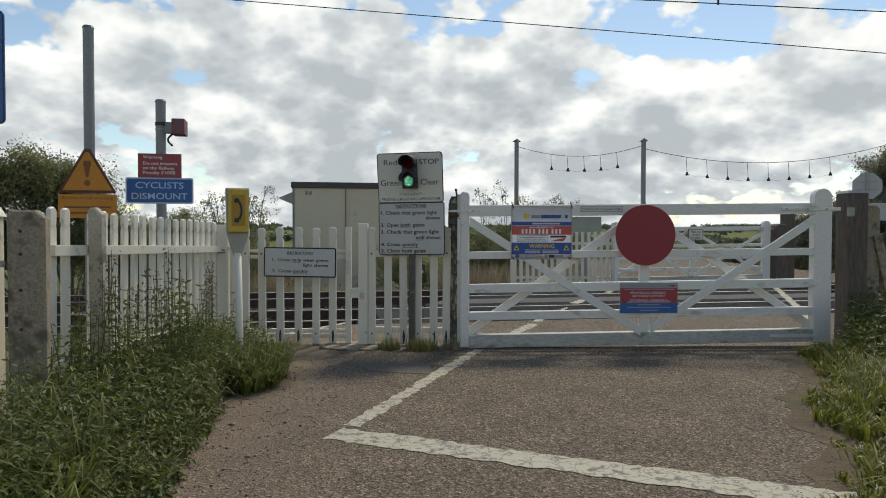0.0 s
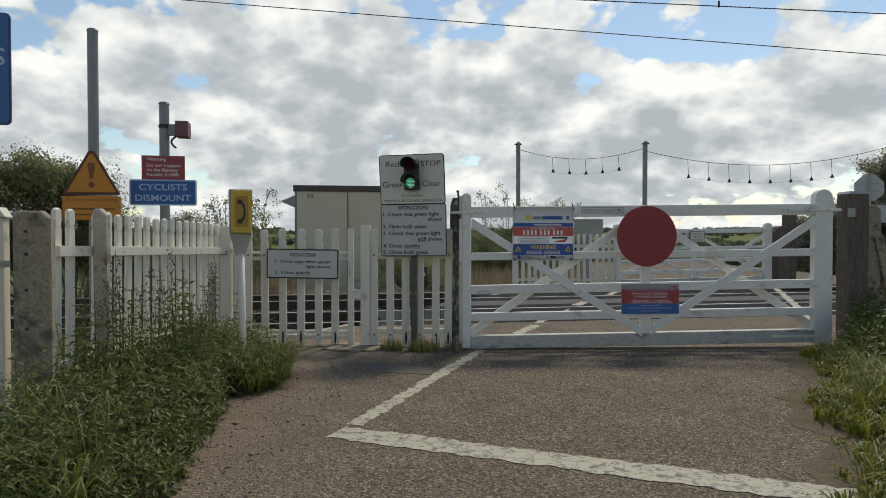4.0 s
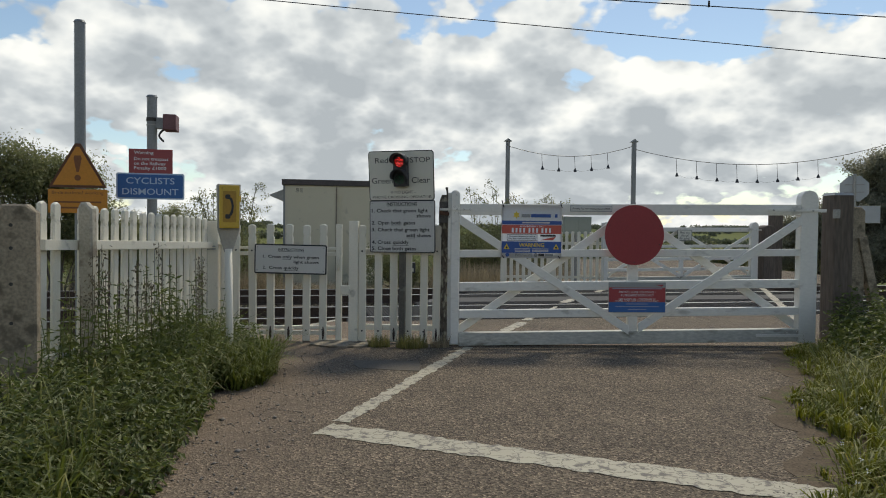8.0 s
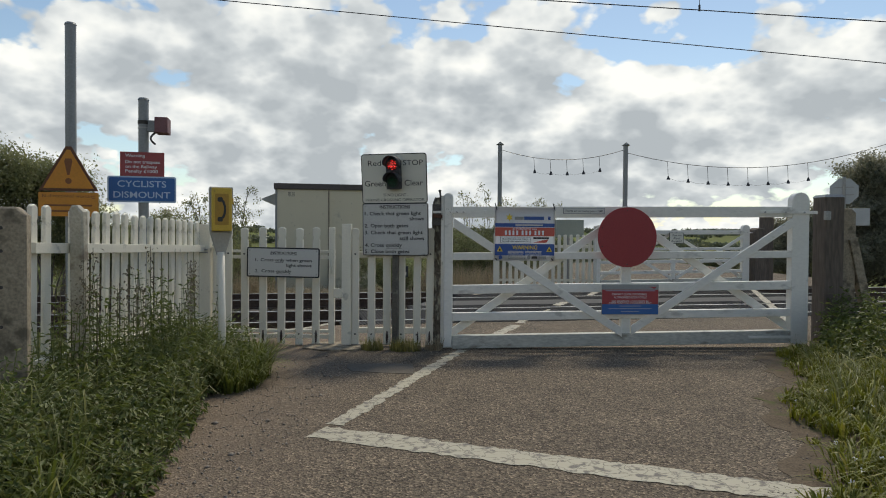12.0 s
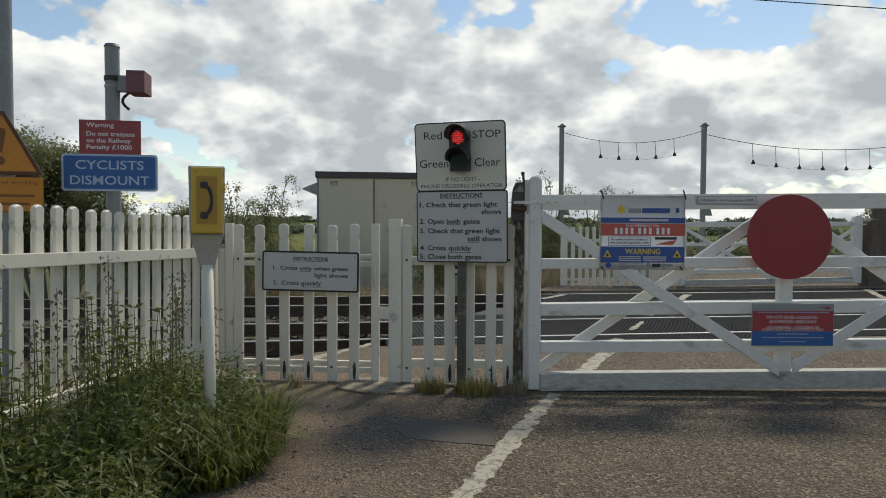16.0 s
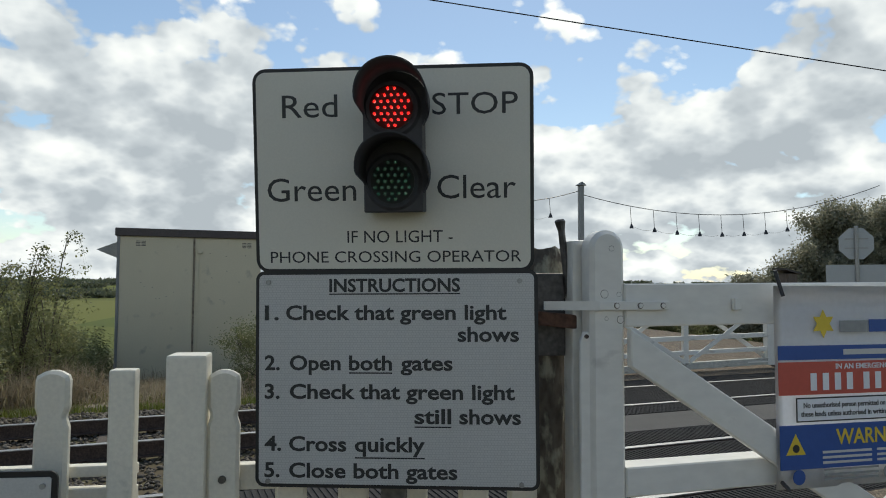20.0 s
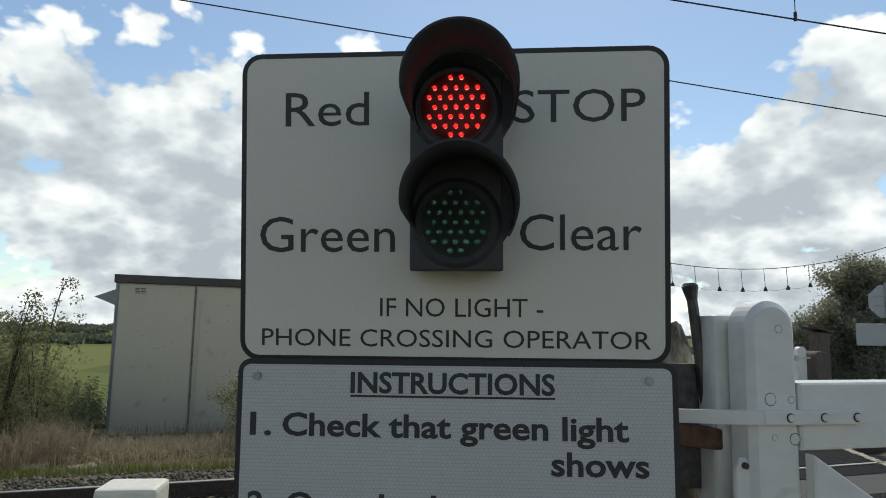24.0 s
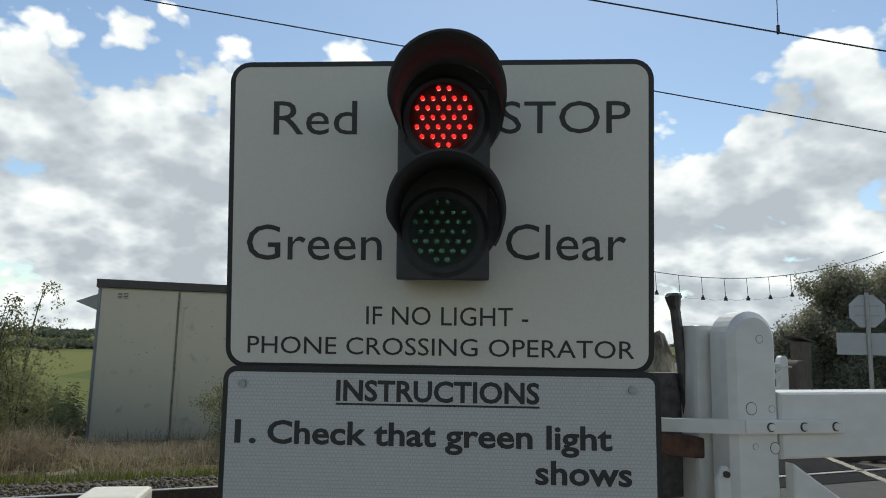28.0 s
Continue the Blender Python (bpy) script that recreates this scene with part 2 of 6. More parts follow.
BANNER_BLUE = material("banner_blue", (0.03, 0.09, 0.32), 0.45, vary=0.05, bump=0.04)
POST_BROWN = material("weathered_post", (0.12, 0.11, 0.09), 0.75, vary=0.3, scale=9, bump=0.3, stain=(0.20, 0.20, 0.16), stain_amount=0.1, stain_scale=14)
ROOF = material("roof_felt", (0.10, 0.085, 0.08), 0.8, vary=0.2, scale=6, bump=0.3)
RUBBER = material("black_rubber", (0.044, 0.042, 0.040), 0.9, spec=0.25, vary=0.3, scale=6, bump=0.3, grain=80)

# ---- helpers of the build ----


def smooth_step(a, b, v):
    t = min(max((v - a) / (b - a), 0), 1)
    return t * t * (3 - 2 * t)


def shape():
    return bmesh.new()


def box(bm, x0, x1, y0, y1, z0, z1, bevel=0.0):
    vs = bmesh.ops.create_cube(bm, size=1.0)["verts"]
    for v in vs:
        v.co = Vector(((x0 + x1) / 2 + v.co.x * (x1 - x0), (y0 + y1) / 2 + v.co.y * (y1 - y0), (z0 + z1) / 2 + v.co.z * (z1 - z0)))
    if bevel:
        es = list({e for v in vs for e in v.link_edges})
        bmesh.ops.bevel(bm, geom=es, offset=bevel, segments=2, affect="EDGES", profile=0.6)
    return bm


def cyl(bm, p, q, r0, r1=None, n=14, caps=True):
    p, q = Vector(p), Vector(q)
    d = q - p
    m = Matrix.Translation((p + q) / 2) @ d.to_track_quat("Z", "Y").to_matrix().to_4x4()
    bmesh.ops.create_cone(bm, cap_ends=caps, segments=n, radius1=r0, radius2=r0 if r1 is None else r1, depth=d.length, matrix=m)
    return bm


def prism(bm, pts, y0, y1, bevel=0.0):
    """An outline in x, z drawn from y0 to y1."""
    a = [bm.verts.new((x, y0, z)) for x, z in pts]
    b = [bm.verts.new((x, y1, z)) for x, z in pts]
    n = len(pts)
    fs = [bm.faces.new(a), bm.faces.new(b[::-1])]
    for k in range(n):
        fs.append(bm.faces.new((a[k], b[k], b[(k + 1) % n], a[(k + 1) % n])))
    bmesh.ops.recalc_face_normals(bm, faces=fs)
    if bevel:
        es = [e for e in fs[0].edges] + [e for e in fs[1].edges]
        bmesh.ops.bevel(bm, geom=es, offset=bevel, segments=1, affect="EDGES")
    return bm


def round_rect(x0, x1, z0, z1, r, n=6):
    pts = []
    for cx, cz, a0 in ((x1 - r, z1 - r, 0), (x0 + r, z1 - r, 90), (x0 + r, z0 + r, 180), (x1 - r, z0 + r, 270)):
        for k in range(n + 1):
            a = radians(a0 + 90 * k / n)
            pts.append((cx + r * math.cos(a), cz + r * math.sin(a)))
    return pts


def arc_top(x0, x1, z0, z1, rise, n=8):
    """A post's outline with a rounded top."""
    cx, hw = (x0 + x1) / 2, (x1 - x0) / 2
    top = [(cx + hw * math.cos(radians(180 * k / n)), z1 - rise + rise * math.sin(radians(180 * k / n))) for k in range(n + 1)]
    return [(x0, z0), (x1, z0)] + top


def mesh_of(name, bm, mat, smooth=False):
    me = bpy.data.meshes.new(name)
    bm.to_mesh(me)
    bm.free()
    for mt in mat if isinstance(mat, (list, tuple)) else (mat,):
        me.materials.append(mt)
    if smooth:
        me.polygons.foreach_set("use_smooth", [True] * len(me.polygons))
    return me


def part(name, bm, mat, parent, label="", smooth=False):
    ob = new(name, mesh_of(name, bm, mat, smooth))
    ob.parent = parent
    return tagged(ob, label)


def thing(name, m, label, category, group="", kind=""):
    ob = new(name)
    ob.empty_display_size = 0.1
    ob.matrix_basis = m
    return tagged(ob, label, category, group, kind)


def solid(name, bm, mat, m=None, label="", category="", group="", kind="", smooth=False):
    ob = new(name, mesh_of(name, bm, mat, smooth))
    if m is not None:
        ob.matrix_basis = m
    return tagged(ob, label, category, group, kind)


def text_mesh(words, size, width=None, align="CENTER", spacing=1.0, weight=0.0):
    """The built-in font as flat mesh data, in x and y, baseline on y = 0."""
    cu = bpy.data.curves.new("text", "FONT")
    cu.body, cu.size, cu.align_x, cu.space_character = words, size, align, spacing
    cu.extrude, cu.resolution_u, cu.offset = 0.0004, 3, weight
    ob = new("text", cu)
    dg = bpy.context.evaluated_depsgraph_get()
    me = bpy.data.meshes.new_from_object(ob.evaluated_get(dg))
    bpy.data.objects.remove(ob)
    bpy.data.curves.remove(cu)
    n = len(me.vertices)
    co = np.empty(n * 3)
    me.vertices.foreach_get("co", co)
    co = co.reshape(-1, 3)
    if width and n:
        w = co[:, 0].max() - co[:, 0].min()
        mid = (co[:, 0].max() + co[:, 0].min()) / 2 if align == "CENTER" else (co[:, 0].min() if align == "LEFT" else co[:, 0].max())
        co[:, 0] = (co[:, 0] - mid) * width / w
    out = np.stack([co[:, 0], -co[:, 2], co[:, 1]], 1)
    me.vertices.foreach_set("co", out.ravel())
    return me


def letter(name, words, x, z, size, mat, parent, width=None, align="CENTER", bold=0.0, y=-0.006, label=""):
    me = text_mesh(words, size, width, align, 1.0, bold)
    me.materials.append(mat)
    ob = new(name, me)
    ob.parent = parent
    ob.matrix_basis = Matrix.Translation((x, y, z))
    return tagged(ob, label)


def plate(bm, x0, x1, z0, z1, y, d=0.0016):
    return box(bm, x0, x1, y - d, y, z0, z1)

# ---- ground, road, railway ----
RAIL_YAW = 13.2
RAIL_SLOPE = math.tan(radians(RAIL_YAW))
RAILS = (2.66, 4.08, 6.16, 7.58)      # where each rail crosses x = 0
TRACK = pose(0, 0, 0, 0, 0, RAIL_YAW)


def ground_height(x, y):
    q = y - RAIL_SLOPE * x
    h = -0.03 - 0.17 * smooth_step(0.9, 1.9, q) - 0.40 * smooth_step(8.6, 12.5, q) - 0.42 * smooth_step(13, 18.5, q)
    d = math.hypot(x * 0.4, max(y, 0))
    h -= 7.5 * smooth_step(20, 110, d) * (1 if y > 0 else 0)
    h += 5 * smooth_step(110, 330, d) + 9.5 * smooth_step(300, 820, d) + 2.0 * smooth_step(20, 200, math.hypot(x, y)) * noise.noise((x / 160, y / 160, 0.3))
    if y < -3:
        h -= 0.04 * smooth_step(-3, -8, y)
    return h


def build_ground():
    ticks = [0.0]
    step = 0.5
    while ticks[-1] < 2600:
        ticks.append(ticks[-1] + step)
        step *= 1.09
    axis = np.array([-t for t in ticks[:0:-1]] + ticks)
    n = len(axis)
    co = [(x, y, ground_height(x, y)) for y in axis for x in axis]
    faces = [(j * n + i, j * n + i + 1, (j + 1) * n + i + 1, (j + 1) * n + i) for j in range(n - 1) for i in range(n - 1)]
    me = bpy.data.meshes.new("ground")
    me.from_pydata(co, [], faces)
    me.polygons.foreach_set("use_smooth", [True] * len(faces))
    m = bpy.data.materials.new("ground_earth_and_fields")
    m.use_nodes = True
    nt = m.node_tree
    N, L = nt.nodes.new, nt.links.new
    p = nt.nodes["Principled BSDF"]
    p.inputs["Roughness"].default_value = 0.95
    p.inputs["Specular IOR Level"].default_value = 0.1
    tc = N("ShaderNodeTexCoord")
    vor = N("ShaderNodeTexVoronoi")
    vor.inputs["Scale"].default_value = 0.009
    L(tc.outputs["Object"], vor.inputs["Vector"])
    sepc = N("ShaderNodeSeparateColor")
    L(vor.outputs["Color"], sepc.inputs[0])
    fields = N("ShaderNodeValToRGB")
    els = fields.color_ramp.elements
    els[0].color, els[1].color = (0.13, 0.14, 0.045, 1), (0.22, 0.215, 0.065, 1)
    els.new(0.5).color = (0.17, 0.19, 0.055, 1)
    els.new(0.75).color = (0.10, 0.13, 0.04, 1)
    L(sepc.outputs[0], fields.inputs[0])
    near = N("ShaderNodeTexNoise")
    near.inputs["Scale"].default_value, near.inputs["Detail"].default_value = 1.3, 8
    L(tc.outputs["Object"], near.inputs["Vector"])
    earth = N("ShaderNodeValToRGB")
    els = earth.color_ramp.elements
    els[0].position, els[1].position = 0.35, 0.65
    els[0].color, els[1].color = (0.14, 0.11, 0.075, 1), (0.125, 0.118, 0.058, 1)
    L(near.outputs["Fac"], earth.inputs[0])
    ln = N("ShaderNodeVectorMath")
    ln.operation = "LENGTH"
    L(tc.outputs["Object"], ln.inputs[0])
    far = N("ShaderNodeMapRange")
    far.inputs["From Min"].default_value, far.inputs["From Max"].default_value = 18, 40
    L(ln.outputs["Value"], far.inputs[0])
    mix = N("ShaderNodeMix")
    mix.data_type = "RGBA"
    L(far.outputs[0], mix.inputs[0])
    L(earth.outputs[0], mix.inputs[6])
    L(fields.outputs[0], mix.inputs[7])
    L(mix.outputs[2], p.inputs["Base Color"])
    me.materials.append(m)
    tagged(new("ground", me), "earth and grass running out to green fields and low hills", "ground", kind="structure")


build_ground()


def asphalt_material():
    m = bpy.data.materials.new("worn_asphalt")
    m.use_nodes = True
    nt = m.node_tree
    N, L = nt.nodes.new, nt.links.new
    p = nt.nodes["Principled BSDF"]
    p.inputs["Roughness"].default_value = 0.85
    p.inputs["Specular IOR Level"].default_value = 0.3
    tc = N("ShaderNodeTexCoord")

    def nz(scale, detail=5.0, rough=0.6):
        n = N("ShaderNodeTexNoise")
        n.inputs["Scale"].default_value, n.inputs["Detail"].default_value, n.inputs["Roughness"].default_value = scale, detail, rough
        L(tc.outputs["Object"], n.inputs["Vector"])
        return n.outputs["Fac"]

    vor = N("ShaderNodeTexVoronoi")
    vor.inputs["Scale"].default_value = 84
    L(tc.outputs["Object"], vor.inputs["Vector"])
    sepc = N("ShaderNodeSeparateColor")
    L(vor.outputs["Color"], sepc.inputs[0])
    chips = N("ShaderNodeValToRGB")
    els = chips.color_ramp.elements
    els[0].color, els[1].color = (0.052, 0.039, 0.027, 1), (0.40, 0.31, 0.21, 1)
    els.new(0.5).color = (0.145, 0.112, 0.078, 1)
    els.new(0.88).color = (0.220, 0.172, 0.118, 1)
    L(sepc.outputs[0], chips.inputs[0])
    wash = N("ShaderNodeMapRange")
    wash.inputs["From Min"].default_value, wash.inputs["From Max"].default_value = 0.3, 0.7
    wash.inputs["To Min"].default_value, wash.inputs["To Max"].default_value = 0.88, 1.22
    L(nz(2.2), wash.inputs[0])
    mul = N("ShaderNodeMix")
    mul.data_type, mul.blend_type = "RGBA", "MULTIPLY"
    mul.inputs[0].default_value = 1.0
    L(chips.outputs[0], mul.inputs[6])
    L(wash.outputs[0], mul.inputs[7])
    # brown silt towards the left verge
    sx = N("ShaderNodeSeparateXYZ")
    L(tc.outputs["Object"], sx.inputs[0])
    silt = N("ShaderNodeMapRange")
    silt.inputs["From Min"].default_value, silt.inputs["From Max"].default_value = -0.5, -1.5
    silt.inputs["To Max"].default_value = 1.1
    L(sx.outputs[0], silt.inputs[0])
    sm = N("ShaderNodeMath")
    sm.operation = "MULTIPLY"
    L(silt.outputs[0], sm.inputs[0])
    L(nz(3.5), sm.inputs[1])
    mix = N("ShaderNodeMix")
    mix.data_type = "RGBA"
    L(sm.outputs[0], mix.inputs[0])
    L(mul.outputs[2], mix.inputs[6])
    mix.inputs[7].default_value = (0.235, 0.172, 0.12, 1)
    L(mix.outputs[2], p.inputs["Base Color"])
    b = N("ShaderNodeBump")
    b.inputs["Strength"].default_value, b.inputs["Distance"].default_value = 0.9, 0.009
    L(vor.outputs["Distance"], b.inputs["Height"])
    L(b.outputs[0], p.inputs["Normal"])
    return m


ASPHALT = asphalt_material()
DECK_GREY = material("worn_concrete_deck", (0.078, 0.073, 0.066), 0.85, vary=0.2, scale=3, bump=0.4, grain=60)
LINE_WHITE = bpy.data.materials.new("worn_road_paint")


def line_paint():
    m = LINE_WHITE
    m.use_nodes = True
    nt = m.node_tree
    N, L = nt.nodes.new, nt.links.new
    p = nt.nodes["Principled BSDF"]
    p.inputs["Roughness"].default_value = 0.7
    tc, n = N("ShaderNodeTexCoord"), N("ShaderNodeTexNoise")
    n.inputs["Scale"].default_value, n.inputs["Detail"].default_value = 14, 8
    L(tc.outputs["Object"], n.inputs["Vector"])
    r = N("ShaderNodeValToRGB")
    els = r.color_ramp.elements
    els[0].position, els[1].position = 0.36, 0.45
    els[0].color, els[1].color = (0.16, 0.14, 0.115, 1), (0.46, 0.415, 0.305, 1)
    L(n.outputs["Fac"], r.inputs[0])
    crack, edge, mix = N("ShaderNodeTexVoronoi"), N("ShaderNodeMapRange"), N("ShaderNodeMix")
    crack.feature = "DISTANCE_TO_EDGE"
    crack.inputs["Scale"].default_value = 11
    warp = N("ShaderNodeMix")
    warp.data_type = "RGBA"
    warp.inputs[0].default_value = 0.12
    L(tc.outputs["Object"], warp.inputs[6])
    L(n.outputs["Color"], warp.inputs[7])
    L(warp.outputs[2], crack.inputs["Vector"])
    edge.inputs["From Min"].default_value, edge.inputs["From Max"].default_value = 0.008, 0.05
    L(crack.outputs["Distance"], edge.inputs[0])
    mix.data_type = "RGBA"
    L(edge.outputs[0], mix.inputs[0])
    mix.inputs[6].default_value = (0.20, 0.175, 0.14, 1)
    L(r.outputs[0], mix.inputs[7])
    L(mix.outputs[2], p.inputs["Base Color"])


line_paint()


def slab(bm, pts, z0, z1):
    a = [bm.verts.new((x, y, z0)) for x, y in pts]
    b = [bm.verts.new((x, y, z1)) for x, y in pts]
    n = len(pts)
    fs = [bm.faces.new(b), bm.faces.new(a[::-1])] + [bm.faces.new((a[k], a[(k + 1) % n], b[(k + 1) % n], b[k])) for k in range(n)]
    bmesh.ops.recalc_face_normals(bm, faces=fs)
    return bm


def rail_y(q, x):
    return q + RAIL_SLOPE * x


# road up to the first rail panel, and beyond the second track
road = slab(shape(), [(-3.4, -16), (3.6, -16), (2.6, -4), (3.7, -0.6), (5.6, 0.4), (6.2, rail_y(2.17, 6.2)), (-1.75, rail_y(2.17, -1.75)), (-2.9, 0.6), (-2.9, -8)], -0.3, 0.0)
solid("road", road, ASPHALT, label="worn brown-grey asphalt road leading up to the crossing", category="road", kind="structure")
road2 = slab(shape(), [(0.3, rail_y(8.25, 0.3)), (9.6, rail_y(8.25, 9.6)), (11.5, 14.5), (10, 40), (5.5, 40), (4.2, 16), (2.0, 11.5)], -0.9, -0.002)
solid("road", road2, ASPHALT, label="worn asphalt road beyond the railway", category="road", kind="structure")

PATCH = material("patched_asphalt", (0.135, 0.112, 0.084), 0.9, vary=0.25, scale=8, bump=0.7, grain=70)
solid("road_patch", slab(shape(), [(-0.82, -1.36), (-0.55, -1.42), (-0.25, -1.46), (-0.27, -1.2), (-0.29, -1.0), (-0.6, -0.98), (-0.92, -1.0), (-0.9, -1.2)], -0.02, 0.004), PATCH, label="small smooth repair patch in the asphalt", category="road patch", kind="structure")

# deck strips between and beside the rails
X_RIGHT = 7.4


def deck_strip(q0, q1, mat, name, label, z1=0.0):
    def xl(q):
        return -1.75 + 0.42 * (q - 2.2)
    bm = slab(shape(), [(xl(q0), rail_y(q0, xl(q0))), (X_RIGHT + q0 * 0.25, rail_y(q0, X_RIGHT + q0 * 0.25)), (X_RIGHT + q1 * 0.25, rail_y(q1, X_RIGHT + q1 * 0.25)), (xl(q1), rail_y(q1, xl(q1)))], -0.22, z1)
    return solid(name, bm, mat, label=label, category="crossing deck", kind="structure")


deck_strip(4.72, 5.55, DECK_GREY, "deck_strip", "grey concrete strip between the two tracks", -0.004)


def rubber_panels():
    """Ribbed rubber panels between the rails, each with raised ridges across."""
    spans = [(2.20, 2.60), (2.73, 4.00), (4.15, 4.70), (5.56, 6.09), (6.24, 7.50), (7.66, 8.24)]
    deck = thing("crossing_deck", TRACK, "black ribbed rubber panels laid between and beside the rails", "crossing deck", kind="structure")
    for q0, q1 in spans:
        d0, d1 = q0 * math.cos(radians(RAIL_YAW)), q1 * math.cos(radians(RAIL_YAW))
        shift = math.sin(radians(RAIL_YAW)) * q0
        s = -1.5 + 0.45 * (q0 - 2.2) + shift
        end = 7.6 + q0 * 0.2
        bm0 = shape()
        w = 0.9
        box(bm0, 0.004, w - 0.004, 0, d1 - d0, -0.18, -0.010)
        n = int(w / 0.05)
        for k in range(n):
            x = 0.02 + k * 0.05
            box(bm0, x, x + 0.024, 0.02, d1 - d0 - 0.02, -0.012, 0.0)
        me = mesh_of("panel", bm0, RUBBER)
        while s < end:
            ob = new("panel", me)
            ob.parent = deck
            ob.matrix_basis = Matrix.Translation((s, d0, 0))
            s += w


rubber_panels()


def build_rails():
    c = math.cos(radians(RAIL_YAW))
    for q in RAILS:
        r = thing("rail", pose(0, 0, 0, 0, 0, RAIL_YAW) @ Matrix.Translation((0, q * c, 0)), "steel running rail with a polished head and rusty sides", "rail", "rails of the line", "structure")
        bm = shape()
        x0, x1 = -60, 80
        for pts in (((-0.036, -0.032), (0.036, -0.032), (0.036, -0.004), (-0.036, -0.004)), ((-0.009, -0.14), (0.009, -0.14), (0.009, -0.032), (-0.009, -0.032)), ((-0.07, -0.155), (0.07, -0.155), (0.07, -0.14), (-0.07, -0.14))):
            box(bm, x0, x1, pts[0][0], pts[1][0], pts[0][1], pts[2][1])
        part("rail_web", bm, RUST, r)
        part("rail_head", box(shape(), x0, x1, -0.034, 0.034, -0.004, 0.004), RAIL_TOP, r, "polished steel head")
    me = mesh_of("sleeper", box(shape(), -0.13, 0.13, -1.25, 1.25, -0.26, -0.165, 0.015), SLEEPER)
    for name, q in (("track_bed", 3.37), ("track_bed", 6.87)):
        bed = thing(name, pose(0, 0, 0, 0, 0, RAIL_YAW) @ Matrix.Translation((0, q * c, 0)), "row of concrete sleepers set in stone ballast", "railway track", "tracks of the line", "structure")
        s = -14.0
        while s < -1.2:
            ob = new("sleeper", me)
            ob.parent = bed
            ob.matrix_basis = Matrix.Translation((s, 0, 0))
            s += 0.65
        s = 9.5
        while s < 22:
            ob = new("sleeper", me)
            ob.parent = bed
            ob.matrix_basis = Matrix.Translation((s, 0, 0))
            s += 0.65


build_rails()


def road_lines():
    def stripe(name, p, q, w, label, z=0.004):
        p, q = Vector((*p, 0)), Vector((*q, 0))
        d = (q - p).normalized()
        nrm = Vector((-d.y, d.x, 0)) * w / 2
        n = max(int((q - p).length / 0.045), 2)
        bm = shape()
        rows = []
        for k in range(n + 1):
            c = p + (q - p) * k / n
            j1, j2 = random.uniform(-0.030, 0.012), random.uniform(-0.012, 0.030)
            rows.append([bm.verts.new((*(c + nrm * (1 + j1 / w * 2)).to_2d(), z)), bm.verts.new((*(c - nrm * (1 + j2 / w * 2)).to_2d(), z))])
        for a, b in zip(rows, rows[1:]):
            bm.faces.new((a[0], a[1], b[1], b[0]))
        solid(name, bm, LINE_WHITE, label=label, category="road marking", kind="structure")
    stripe("edge_line", (-0.68, -3.14), (0.19, -0.12), 0.115, "worn white edge line running up to the gate")
    stripe("edge_line", (0.30, 0.15), (0.97, 2.0), 0.15, "white edge line behind the gate")
    stripe("deck_line", (1.02, 2.22), (1.14, 2.60), 0.12, "white paint worn off the rubber deck", 0.006)
    stripe("deck_line", (1.42, 3.3), (1.72, 4.1), 0.07, "white paint worn off the rubber deck", 0.006)
    stripe("deck_line", (1.93, 4.76), (2.22, 5.45), 0.17, "white paint dash on the grey deck", 0.006)
    stripe("deck_line", (2.95, 7.0), (3.35, 8.0), 0.14, "white paint dash beyond the tracks", 0.006)
    stripe("stop_line", (-0.76, -3.30), (2.05, -4.33), 0.25, "cracked white stop line across the road")
    stripe("edge_line", (-2.32, 0.55), (-1.62, 2.0), 0.11, "white line beside the footway")
    stripe("edge_line", (-2.44, -0.05), (-2.36, 0.26), 0.12, "short white dash by the footway gate")
    stripe("edge_line", (0.50, 6.9), (1.0, 7.7), 0.13, "white line beside the footway")
    stripe("edge_line", (4.75, 1.7), (7.5, 9.7), 0.13, "white edge line on the far side of the road")


road_lines()

# ---- gates ----


def brace(bm, p, q, w, y0, y1):
    """A slanting bar in x, z of width w."""
    (ax, az), (bx, bz) = p, q
    d = Vector((bx - ax, bz - az)).normalized()
    n = Vector((-d.y, d.x)) * w / 2
    return prism(bm, [(ax + n.x, az + n.y), (ax - n.x, az - n.y), (bx - n.x, bz - n.y), (bx + n.x, bz + n.y)], y0, y1, 0.004)


def cut_brace(bm, p, q, w, y0, y1):
    """A slanting bar whose ends are cut upright against the posts."""
    (ax, az), (bx, bz) = p, q
    d = Vector((bx - ax, bz - az)).normalized()
    h = w / abs(d.x) / 2
    return prism(bm, [(ax, az + h), (ax, az - h), (bx, bz - h), (bx, bz + h)], y0, y1, 0.004)


